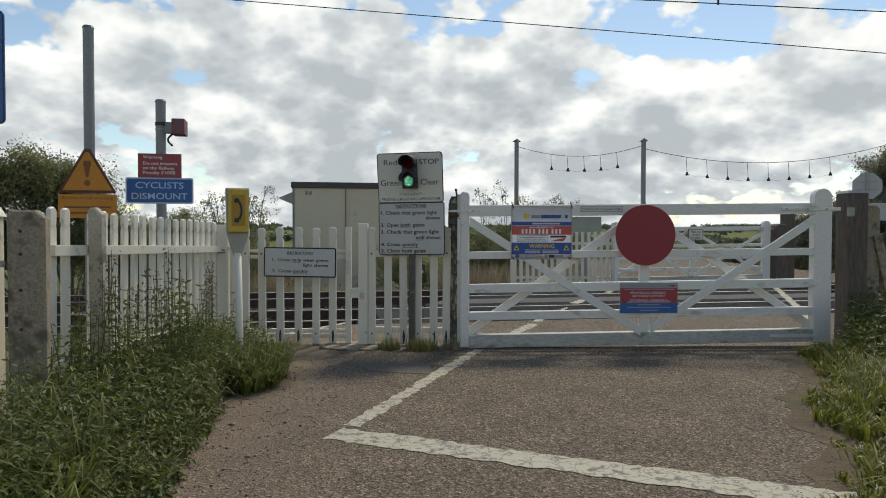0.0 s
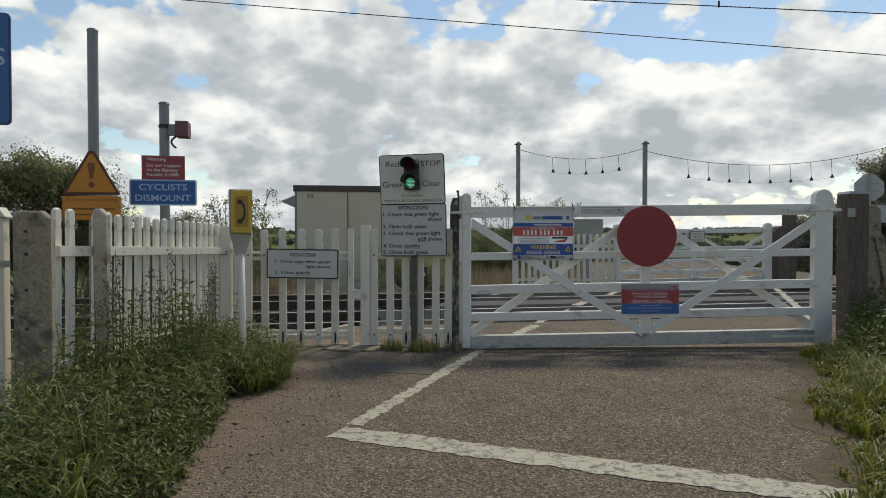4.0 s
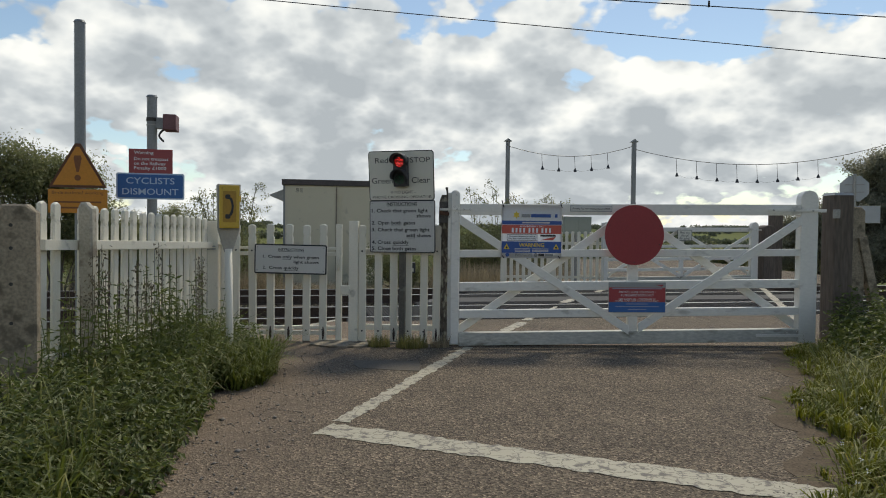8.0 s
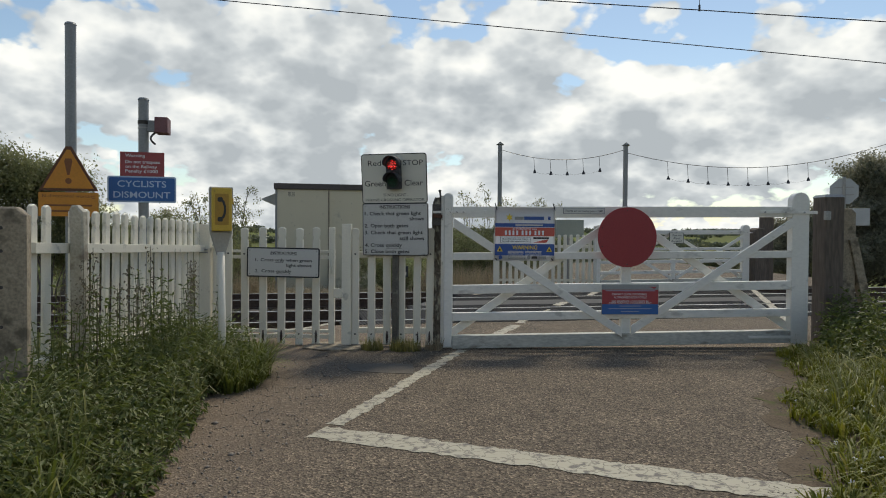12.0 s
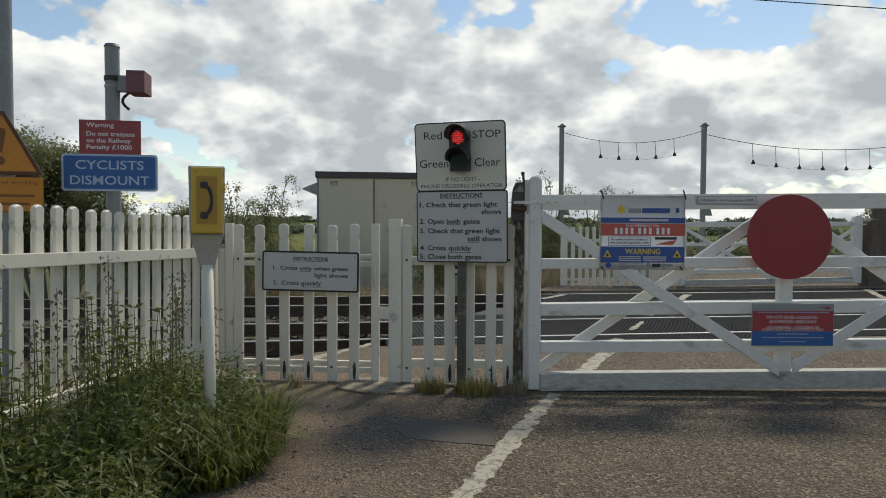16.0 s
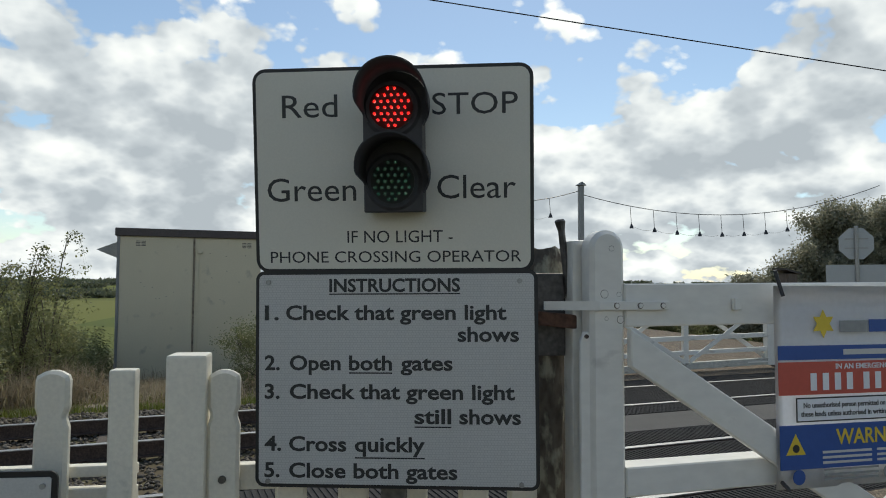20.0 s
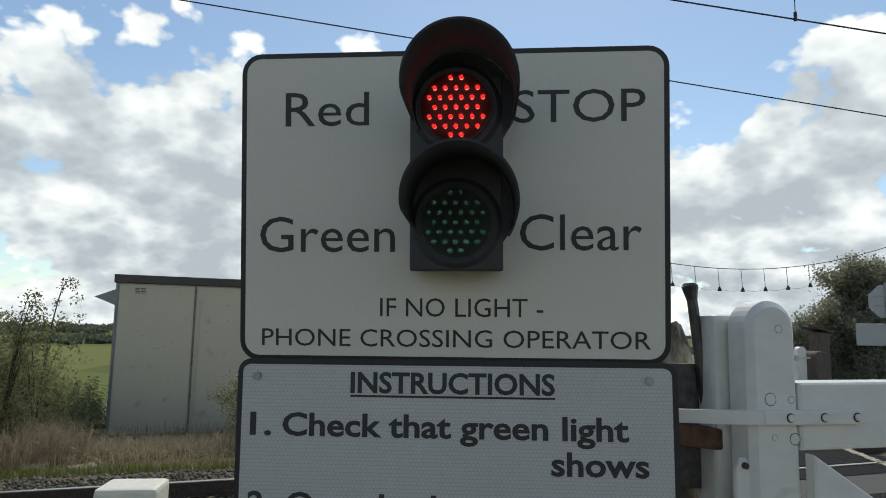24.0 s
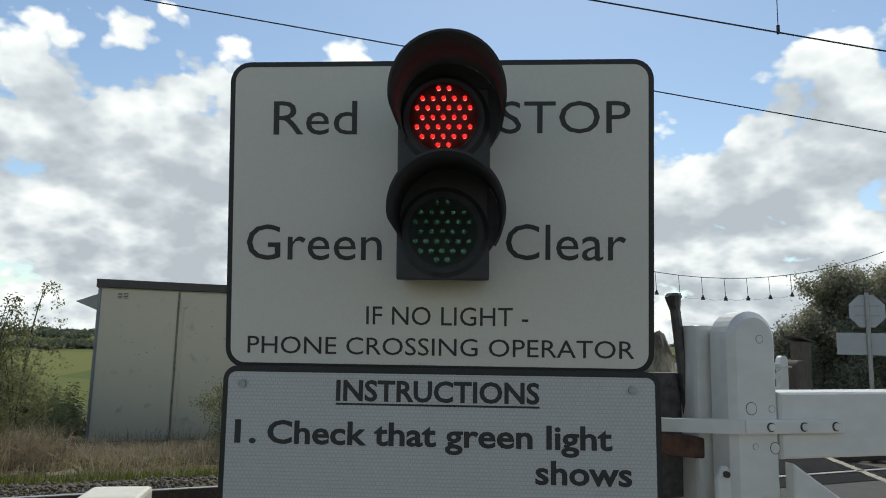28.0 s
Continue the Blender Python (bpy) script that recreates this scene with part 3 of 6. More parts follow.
def field_gate(m, near=True):
    g = thing("crossing_gate", m, "white painted timber crossing gate, closed across the road" if near else "white timber crossing gate on the far side, closed", "gate", "crossing gates")
    part("heel_post", prism(shape(), arc_top(-0.018, 0.086, 0.01, 1.720, 0.052, 14), -0.042, 0.03, 0.012), GATE_WHITE, g)
    part("toe_post", prism(shape(), arc_top(3.95, 4.155, 0.04, 1.772, 0.10, 14), -0.05, 0.06, 0.008), GATE_WHITE, g)

    part("heel_board", box(shape(), -0.040, 0.03, 0.031, 0.10, 0.05, 1.695, 0.010), GATE_WHITE, g)

    def bar(name, z0, z1, rise, mat, y0=-0.04, y1=0.04):
        bm = shape()
        prism(bm, [(0.086, z0), (3.95, z0 + rise), (3.95, z1 + rise), (0.086, z1)], y0, y1, 0.004)
        return part(name, bm, mat, g)
    bar("top_rail", 1.449, 1.570, 0.04, GATE_WHITE)
    bar("rail", 0.981, 1.062, 0.045, GATE_WHITE)
    bar("rail", 0.606, 0.703, 0.06, GATE_WHITE)
    bar("rail", 0.308, 0.397, 0.05, GATE_WHITE)
    bar("bottom_beam", 0.004, 0.146, 0.055, GATE_DIRTY, -0.055, 0.055)
    part("middle_stile", box(shape(), 1.985, 2.092, -0.035, 0.035, 0.16, 1.47, 0.004), GATE_WHITE, g)
    for p, q, y in (((0.088, 1.394), (1.984, 0.185), -0.0545), ((3.948, 1.43), (2.093, 0.205), -0.0545), ((0.09, 0.17), (1.96, 1.46), 0.056), ((3.98, 0.22), (2.10, 1.46), 0.056)):
        part("brace", cut_brace(shape(), p, q, 0.088, y - 0.014, y + 0.014), GATE_WHITE, g)
    # iron straps over the heel and toe
    sb = box(shape(), 0.0, 0.216, -0.054, -0.042, 1.496, 1.522, 0.003)
    prism(sb, [(-0.135, 1.496), (0.004, 1.496), (0.004, 1.522), (-0.135, 1.520)], 0.004, 0.014)
    for v in sb.verts:
        if v.co.y > -0.02 and v.co.x > -0.05:
            v.co.y -= 0.057
    st = part("hinge_strap", sb, GATE_WHITE, g, "painted iron strap bent round the heel")
    for x in (0.053, 0.125, 0.196):
        part("bolt_ring", cyl(shape(), (x, -0.0555, 1.509), (x, -0.053, 1.509), 0.0085, n=16), RUST, st)
        part("bolt", cyl(shape(), (x, -0.058, 1.509), (x, -0.054, 1.509), 0.0065, n=12), GATE_WHITE, st)
    for x, z, r in ((0.022, 1.541, 0.012), (0.066, 1.540, 0.007), (0.07, 1.470, 0.011), (0.028, 1.473, 0.006), (0.045, 1.668, 0.008)):
        ring = part("plug_ring", cyl(shape(), (x, -0.0424, z), (x, -0.041, z), r, n=18), OLD_WOOD, g)
        part("plug", cyl(shape(), (x, -0.0428, z), (x, -0.0412, z), r * 0.88, n=18), GATE_WHITE, ring)
    tg = prism(shape(), [(-0.046, 0.98), (-0.012, 0.96), (-0.008, 1.41), (-0.022, 1.437), (-0.034, 1.437), (-0.046, 1.41)], -0.030, -0.018, 0.003)
    tongue = part("latch_tongue", tg, GATE_WHITE, g, "white flaking wooden tongue hanging on the heel")
    part("tongue_pin", cyl(shape(), (-0.028, -0.036, 1.424), (-0.028, -0.028, 1.424), 0.006, n=8), RUST, tongue)
    part("rail_clip", box(shape(), 0.425, 0.448, -0.058, -0.041, 1.495, 1.53, 0.003), GATE_WHITE, g, "small white cleat")
    st = part("toe_strap", box(shape(), 3.56, 4.24, -0.064, -0.052, 1.525, 1.560, 0.004), GATE_WHITE, g, "painted iron strap")
    for x in (3.62, 3.86, 4.08):
        part("bolt", cyl(shape(), (x, -0.072, 1.542), (x, -0.062, 1.542), 0.010, n=10), GALV, st)
    part("foot_strap", box(shape(), 3.45, 3.98, -0.066, -0.056, 0.11, 0.14, 0.003), GATE_WHITE, g)
    return g


GATE = pose(0.0, -0.025, 0.0, 0, 0, 4.85)
gate = field_gate(GATE)

# ---- signal board ----
SIGN = pose(-0.56, -0.03, 0, 0, 0, -13.0)


def led_dots():
    """Places of the lamp dots of one aspect, in x and z."""
    out = []
    for n, r in ((2, 2.75), (5, 1.8), (6, 0.9), (5, 0.0), (6, -0.9), (5, -1.8), (2, -2.6)):
        for k in range(n):
            out.append(((k - (n - 1) / 2) * 0.0172, r * 0.0172))
    return out


def glass_dot(name, col, gloss=0.16):
    m = bpy.data.materials.new(name)
    m.use_nodes = True
    nt = m.node_tree
    N, L = nt.nodes.new, nt.links.new
    tr, gl, mix = N("ShaderNodeBsdfTransparent"), N("ShaderNodeBsdfGlossy"), N("ShaderNodeMixShader")
    tr.inputs["Color"].default_value = (*col, 1)
    gl.inputs["Roughness"].default_value = 0.4
    gl.inputs["Color"].default_value = (0.6, 0.6, 0.6, 1)
    mix.inputs[0].default_value = gloss
    L(tr.outputs[0], mix.inputs[1])
    L(gl.outputs[0], mix.inputs[2])
    L(mix.outputs[0], nt.nodes["Material Output"].inputs["Surface"])
    return m


def clear_tint(name, col):
    m = bpy.data.materials.new(name)
    m.use_nodes = True
    tr = m.node_tree.nodes.new("ShaderNodeBsdfTransparent")
    tr.inputs["Color"].default_value = (*col, 1)
    m.node_tree.links.new(tr.outputs[0], m.node_tree.nodes["Material Output"].inputs["Surface"])
    return m


RED_PANE, GREEN_PANE = clear_tint("red_pane", (1.0, 0.22, 0.22)), clear_tint("green_pane", (0.88, 0.92, 0.90))
RED_GLASS, GREEN_GLASS = glass_dot("red_lens", (1.0, 0.22, 0.20)), glass_dot("green_lens", (0.10, 1.0, 0.68), 0.22)
LAMP = bpy.data.materials.new("lit_lamp")
LAMP.use_nodes = True
lamp_p = LAMP.node_tree.nodes["Principled BSDF"]
lamp_p.inputs["Emission Color"].default_value, lamp_p.inputs["Emission Strength"].default_value = (1, 1, 1, 1), 2.2


def board(name, parent, x0, x1, z0, z1, r, face, border=0.010):
    b = part(name, prism(shape(), round_rect(x0, x1, z0, z1, r), -0.004, 0.004), BLACK_EDGE, parent, "black-edged board")
    part("face", prism(shape(), round_rect(x0 + border, x1 - border, z0 + border, z1 - border, max(r - border, 0.004)), -0.0065, -0.0042), face, b, "white sign face")
    return b


def underline(parent, x0, x1, z, w=0.0035):
    part("underline", plate(shape(), x0, x1, z - w, z, -0.0068, 0.0006), INK, parent)


# lining and hood blacks are lightened, with lens glare painted into the base colour
HOOD_LINING = material("glare_lifted_lining", (0.045, 0.048, 0.056), 0.8, vary=0.12, scale=14, bump=0.05, spec=0.4)
HOOD = material("glare_lifted_hood", (0.040, 0.042, 0.048), 0.65, vary=0.15, scale=10, bump=0.08, spec=0.4)
ASPECTS = (0.417, 0.232)
LENS_X = 0.0195
REFLECTOR = material("dull_reflector", (0.026, 0.027, 0.027), 0.6, vary=0.15, scale=60, bump=0.1, spec=0.3)


def signal_board():
    s = thing("signal_sign", SIGN, "white instruction board with a two-lamp crossing signal on a steel post", "crossing signal")
    part("post", box(shape(), -0.030, 0.035, 0.018, 0.075, -0.1, 2.0, 0.006), POST_BROWN, s, "weathered brown-grey post")
    # both boards meet at the middle; the upper one leans towards the road
    up = board("upper_board", s, -0.373, 0.380, -0.006, 0.543, 0.036, BOARD)
    up.matrix_basis = pose(0, 0, 1.605, 6.0, -0.4, 0)
    low = board("lower_board", s, -0.372, 0.388, -0.578, 0.0, 0.024, BOARD_HEX)
    low.matrix_basis = pose(0, -0.008, 1.603, 1.0, -0.5, 0)
    f = -0.0068

    def up_text(words, x0, x1, zb, cap, bold=0.0):
        letter("lettering", words, (x0 + x1) / 2, zb, cap / 0.73, INK, up, x1 - x0, y=f, bold=bold)
    up_text("Red", -0.292, -0.141, 0.411, 0.064)
    up_text("STOP", 0.113, 0.339, 0.412, 0.060)
    up_text("Green", -0.337, -0.094, 0.187, 0.066)
    up_text("Clear", 0.124, 0.332, 0.190, 0.066)
    up_text("IF NO LIGHT -", -0.120, 0.164, 0.074, 0.034)
    up_text("PHONE CROSSING OPERATOR", -0.332, 0.346, 0.021, 0.032)

    def low_text(words, x0, x1, zb, cap=0.042):
        letter("lettering", words, (x0 + x1) / 2, zb, cap / 0.73, INK, low, x1 - x0, y=f, bold=0.0013)
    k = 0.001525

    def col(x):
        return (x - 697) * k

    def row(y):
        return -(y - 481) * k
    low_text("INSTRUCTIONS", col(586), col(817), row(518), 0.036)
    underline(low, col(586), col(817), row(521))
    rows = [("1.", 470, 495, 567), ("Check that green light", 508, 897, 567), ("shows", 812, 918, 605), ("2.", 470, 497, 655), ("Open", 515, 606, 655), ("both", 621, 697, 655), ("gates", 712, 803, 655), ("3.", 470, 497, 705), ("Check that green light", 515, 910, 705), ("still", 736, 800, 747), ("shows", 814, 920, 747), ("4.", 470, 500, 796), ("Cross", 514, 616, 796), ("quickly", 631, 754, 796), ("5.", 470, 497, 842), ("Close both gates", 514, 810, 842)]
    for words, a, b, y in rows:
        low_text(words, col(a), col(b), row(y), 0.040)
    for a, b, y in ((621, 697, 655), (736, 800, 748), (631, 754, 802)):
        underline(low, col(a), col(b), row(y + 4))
    for x in (-0.336, 0.340):
        for z in (-0.030, -0.562):
            part("screw", cyl(shape(), (x, -0.012, z), (x, -0.006, z), 0.007, n=10), GALV, low)
    # signal head, fixed to the upper board
    head = part("signal_head", box(shape(), -0.057, 0.095, -0.095, -0.0075, 0.154, 0.47, 0.004), BLACK, s, "black signal housing")
    head.matrix_basis = up.matrix_basis
    dome = shape()
    bmesh.ops.create_icosphere(dome, subdivisions=2, radius=0.0050, matrix=Matrix.Diagonal((1, 0.5, 1, 1)))
    dome_mesh = {}
    for zc, zh, glass, pane, nm in ((ASPECTS[0], 0.429, RED_GLASS, RED_PANE, "red_aspect"), (ASPECTS[1], 0.256, GREEN_GLASS, GREEN_PANE, "green_aspect")):
        a = bmesh.new()
        cyl(a, (LENS_X, -0.104, zc), (LENS_X, -0.0952, zc), 0.066, 0.074, n=36)
        cyl(a, (0.0285, -0.094, zh - 0.003), (0.0285, -0.060, zh - 0.003), 0.0838, n=40)
        asp = part(nm, a, HOOD_LINING, s, "round black lamp unit")
        asp.matrix_basis = up.matrix_basis
        part("reflector", cyl(shape(), (LENS_X, -0.1065, zc), (LENS_X, -0.1035, zc), 0.056, n=40), REFLECTOR, asp, "dull grey reflector behind the lens")
        # full depth over the top, cut back to the housing below the middle
        hood = bmesh.new()
        n, r_in, r_out, span = 48, 0.0815, 0.0850, 122
        ring = []
        for i in range(n + 1):
            ang = radians(90 - span + 2 * span * i / n)
            fall = abs(i / n - 0.5) * 2
            depth = 0.148 - 0.030 * min(fall / 0.74, 1) ** 3 - 0.100 * smooth_step(0.76, 0.90, fall)
            col = []
            for r, y in ((r_in, -0.09), (r_out, -0.09), (r_out * 1.04, -0.09 - depth), (r_in * 1.04, -0.09 - depth)):
                col.append(hood.verts.new((0.030 + r * math.cos(ang), y, zh + r * math.sin(ang))))
            ring.append(col)
        for a0, b0 in zip(ring, ring[1:]):
            for j in range(4):
                f4 = hood.faces.new((a0[j], a0[(j + 1) % 4], b0[(j + 1) % 4], b0[j]))
                f4.material_index, f4.smooth = (1 if j == 3 else 0), j in (1, 3)
        hood.faces.new(ring[0])
        hood.faces.new(ring[-1][::-1])
        bmesh.ops.recalc_face_normals(hood, faces=hood.faces[:])
        part("hood", hood, (HOOD, HOOD_LINING), asp, "deep black sun hood", smooth=False)
        lens = bmesh.new()
        bmesh.ops.create_circle(lens, cap_ends=True, segments=32, radius=0.055, matrix=Matrix.Translation((LENS_X, -0.1165, zc)) @ Matrix.Rotation(radians(90), 4, "X"))
        part("lens_plate", lens, pane, asp, "coloured lens plate")
        dome_mesh[nm] = mesh_of("lens_dome", dome.copy(), glass, True)
        for dx, dz in led_dots():
            d = new("lens_dome", dome_mesh[nm])
            d.parent = asp
            d.matrix_basis = Matrix.Translation((LENS_X + dx, -0.1196, zc + dz))
    dome.free()
    # one added lit plate slides behind both lenses, standing for two switching lamps
    lamp = bmesh.new()
    for dx, dz in led_dots():
        cyl(lamp, (dx, -0.003, dz), (dx, 0.003, dz), 0.0034, n=8)
    lamp = part("lamp_plate", lamp, LAMP, s, "added lit plate that stands for whichever signal lamp is on")
    return s, lamp, up.matrix_basis.copy()


signal, lamp_plate, HEAD_TILT = signal_board()

# ---- fence and footway gate ----
PICKET_W = 0.084
FENCE = pose(-0.7, 0.11, -0.012) @ Matrix.Diagonal((1.025, 1, 1, 1)) @ Matrix.Translation((0.7, 0, 0))


def picket_mesh(h=1.34):
    bm = shape()
    w = PICKET_W / 2
    pts = [(-w, 0.02), (w, 0.02), (w, h - 0.150), (w - 0.007, h - 0.128), (w - 0.007, h - 0.118), (w, h - 0.098), (w, h - 0.026), (w - 0.004, h - 0.014), (w - 0.020, h - 0.004), (0.008, h), (-0.008, h), (-w + 0.020, h - 0.004), (-w + 0.004, h - 0.014), (-w, h - 0.026), (-w, h - 0.098), (-w + 0.007, h - 0.118), (-w + 0.007, h - 0.128), (-w, h - 0.150)]
    prism(bm, pts, -0.022, 0.012, 0.009)
    return mesh_of("picket", bm, WHITE)


PICKET = picket_mesh()
BOLT_GREY = material("dull_bolt", (0.12, 0.11, 0.09), 0.6, metal=0.5, vary=0.2, bump=0.1)
BOLT = mesh_of("bolt", cyl(shape(), (0, -0.029, 0), (0, -0.02, 0), 0.0105, n=10), BOLT_GREY)


STREAK = mesh_of("rust_streak", prism(shape(), [(-0.004, 0.178), (0.006, 0.178), (0.013, 0.12), (0.009, 0.055), (0.002, 0.02), (-0.008, 0.05), (-0.011, 0.11)], -0.0228, -0.0215), RUST)


def pickets(parent, xs, bolts=True):
    for x in xs:
        ob = new("picket", PICKET)
        ob.parent = parent
        dz = random.uniform(-0.008, 0.008)
        ob.matrix_basis = Matrix.Translation((x, 0, dz)) @ Matrix.Rotation(radians(random.uniform(-0.5, 0.5)), 4, "Y")
        if bolts:
            if random.random() < 0.6:
                k = new("rust_streak", STREAK)
                k.parent = ob
                k.matrix_basis = Matrix.Translation((random.uniform(-0.01, 0.012), 0, 0)) @ Matrix.Diagonal((random.uniform(0.5, 1.2), 1, 1, 1))
            for z in (1.045, 0.145):
                b = new("bolt", BOLT)
                b.parent = ob
                b.matrix_basis = Matrix.Translation((0, 0, z))


def footway_gate():
    g = thing("footway_gate", FENCE, "white picket gate for walkers, shut, with an instruction plate", "gate")
    pickets(g, (-2.412, -2.218, -2.018, -1.820, -1.622, -1.438))
    for x in (-2.485, -1.262):
        part("stile", box(shape(), x - 0.033, x + 0.033, -0.02, 0.03, 0.03, 1.345, 0.006), WHITE, g)
    for z0, z1 in ((1.055, 1.085), (0.985, 1.025), (0.150, 0.187), (0.085, 0.130)):
        part("rail", box(shape(), -2.52, -1.23, 0.014, 0.05, z0, z1, 0.004), WHITE, g)
    h = bmesh.new()
    last = None
    for k in range(9):
        a = math.pi * k / 8
        p = Vector((-1.262, -0.022 - 0.035 * math.sin(a), 0.90 + 0.075 * math.cos(a)))
        if last:
            cyl(h, last, p, 0.008, n=8)
        last = p
    part("handle", h, WHITE, g, "white painted pull handle", smooth=True)
    part("latch", box(shape(), -1.235, -1.13, -0.062, -0.048, 0.555, 0.66, 0.006), WHITE, g, "white latch plate")
    return g


footgate = footway_gate()


def front_fence():
    f = thing("picket_fence", FENCE, "white picket fence between the footway gate and the road gate", "fence")
    part("gate_post", box(shape(), -1.147, -1.045, -0.05, 0.05, -0.1, 1.385, 0.008), WHITE, f, "square white slam post")
    part("gate_post", box(shape(), -2.715, -2.595, -0.05, 0.06, -0.1, 1.37, 0.008), WHITE, f, "square white hinge post")
    pickets(f, (-1.0, -0.822, -0.651, -0.495, -0.323, -0.185))
    for z0, z1 in ((1.005, 1.075), (0.15, 0.215)):
        part("rail", box(shape(), -1.05, -0.10, 0.014, 0.055, z0, z1, 0.004), WHITE, f)
    hb = part("spring_hinge", cyl(shape(), (-2.552, 0, 0.1), (-2.552, 0, 1.13), 0.032, n=14), WHITE, f, "white tubular spring hinge", smooth=False)
    part("hinge_cap", cyl(shape(), (-2.552, 0, 1.13), (-2.552, 0, 1.165), 0.036, 0.02, n=14), GALV, hb)
    part("hinge_band", box(shape(), -2.60, -2.52, -0.045, 0.02, 1.095, 1.115, 0.003), WHITE, hb)
    br = bmesh.new()
    box(br, -2.71, -2.62, -0.066, -0.052, 1.045, 1.06)
    box(br, -2.71, -2.62, -0.066, -0.052, 1.075, 1.09)
    part("latch_bracket", br, GALV, f)
    # side run towards the road
    side = thing("picket_fence", pose(-2.76, 0.06, 0.045, 0, -1.2, -90.6), "white picket fence along the verge, nettles growing against it", "fence")
    xs, x = [], 0.10
    while x < 3.05:
        xs.append(x)
        x += 0.163
    pickets(side, [v for v in xs if abs(v - 2.66) > 0.06])
    for z0, z1 in ((1.0, 1.075), (0.2, 0.27)):
        part("rail", box(shape(), 0.0, 3.1, 0.016, 0.06, z0, z1, 0.004), WHITE, side)
    return f


front_fence()


def concrete_post(name, m, w, d, h, label, mat=CONCRETE, top=0.02):
    bm = shape()
    prism(bm, [(-w / 2, -0.3), (w / 2, -0.3), (w / 2, h - 0.05), (w / 2 - 0.05, h), (-w / 2 + top, h), (-w / 2, h - 0.03)], -d / 2, d / 2, 0.012)
    for v in bm.verts:
        v.co += Vector(noise.noise_vector(v.co * 7)) * 0.006
    post = solid(name, bm, mat, m, label, "fence post")
    if w > 0.2:
        # no real recess: solid dark discs paint the shade inside the holes
        for z in (1.28, 1.14, 0.92, 0.68):
            part("bolt_hole_shade", cyl(shape(), (-0.03, -d / 2 - 0.004, z), (-0.03, -d / 2 + 0.01, z), 0.011, n=12), DARK_STEEL, post)
    return post


HALF_PAINTED = material("half_painted_concrete", (0.46, 0.42, 0.33), 0.8, vary=0.2, scale=9, bump=0.5, grain=50, stain=(0.24, 0.20, 0.15), stain_amount=0.25, stain_scale=8)
concrete_post("concrete_post", pose(-2.655, -2.60, 0, 0, -0.6, 0), 0.105, 0.08, 1.455, "weathered concrete fence post half painted white", HALF_PAINTED)
concrete_post("concrete_post", pose(-2.625, -3.46, 0, 0, 0, 22), 0.205, 0.15, 1.41, "broad weathered concrete post with bolt holes, beside nettles")


def instruction_plate():
    s = thing("instruction_plate", pose(-1.812, -0.01, -0.070, 0, 0.8, 0) @ Matrix.Diagonal((1.035, 1, 1.055, 1)), "white instruction plate with a black border on the footway gate", "sign")
    b = board("board", s, -0.392, 0.392, 0.798, 1.112, 0.02, BOARD_B, 0.014)
    f = -0.0068

    def tx(words, x0, x1, zb, cap):
        letter("lettering", words, (x0 + x1) / 2, zb, cap / 0.73, INK, b, x1 - x0, y=f, bold=0.0010)
    tx("INSTRUCTIONS", -0.137, 0.145, 1.042, 0.027)
    underline(b, -0.137, 0.145, 1.037)
    tx("1.", -0.300, -0.272, 0.965, 0.032)
    tx("Cross only when green", -0.243, 0.308, 0.965, 0.032)
    underline(b, -0.085, 0.005, 0.955)
    tx("light shows", 0.035, 0.306, 0.912, 0.032)
    tx("2.", -0.300, -0.268, 0.848, 0.032)
    tx("Cross quickly", -0.232, 0.092, 0.848, 0.032)
    underline(b, -0.072, 0.092, 0.836)
    for x in (-0.25, 0.25):
        part("bracket", box(shape(), x - 0.02, x + 0.02, 0.0045, 0.10, 0.93, 0.97, 0.003), GALV, s)
    for x in (-0.36, 0.36):
        for z in (0.832, 1.078):
            part("screw", cyl(shape(), (x, -0.012, z), (x, -0.006, z), 0.007, n=8), GALV, b)


instruction_plate()

# ---- cabin ----


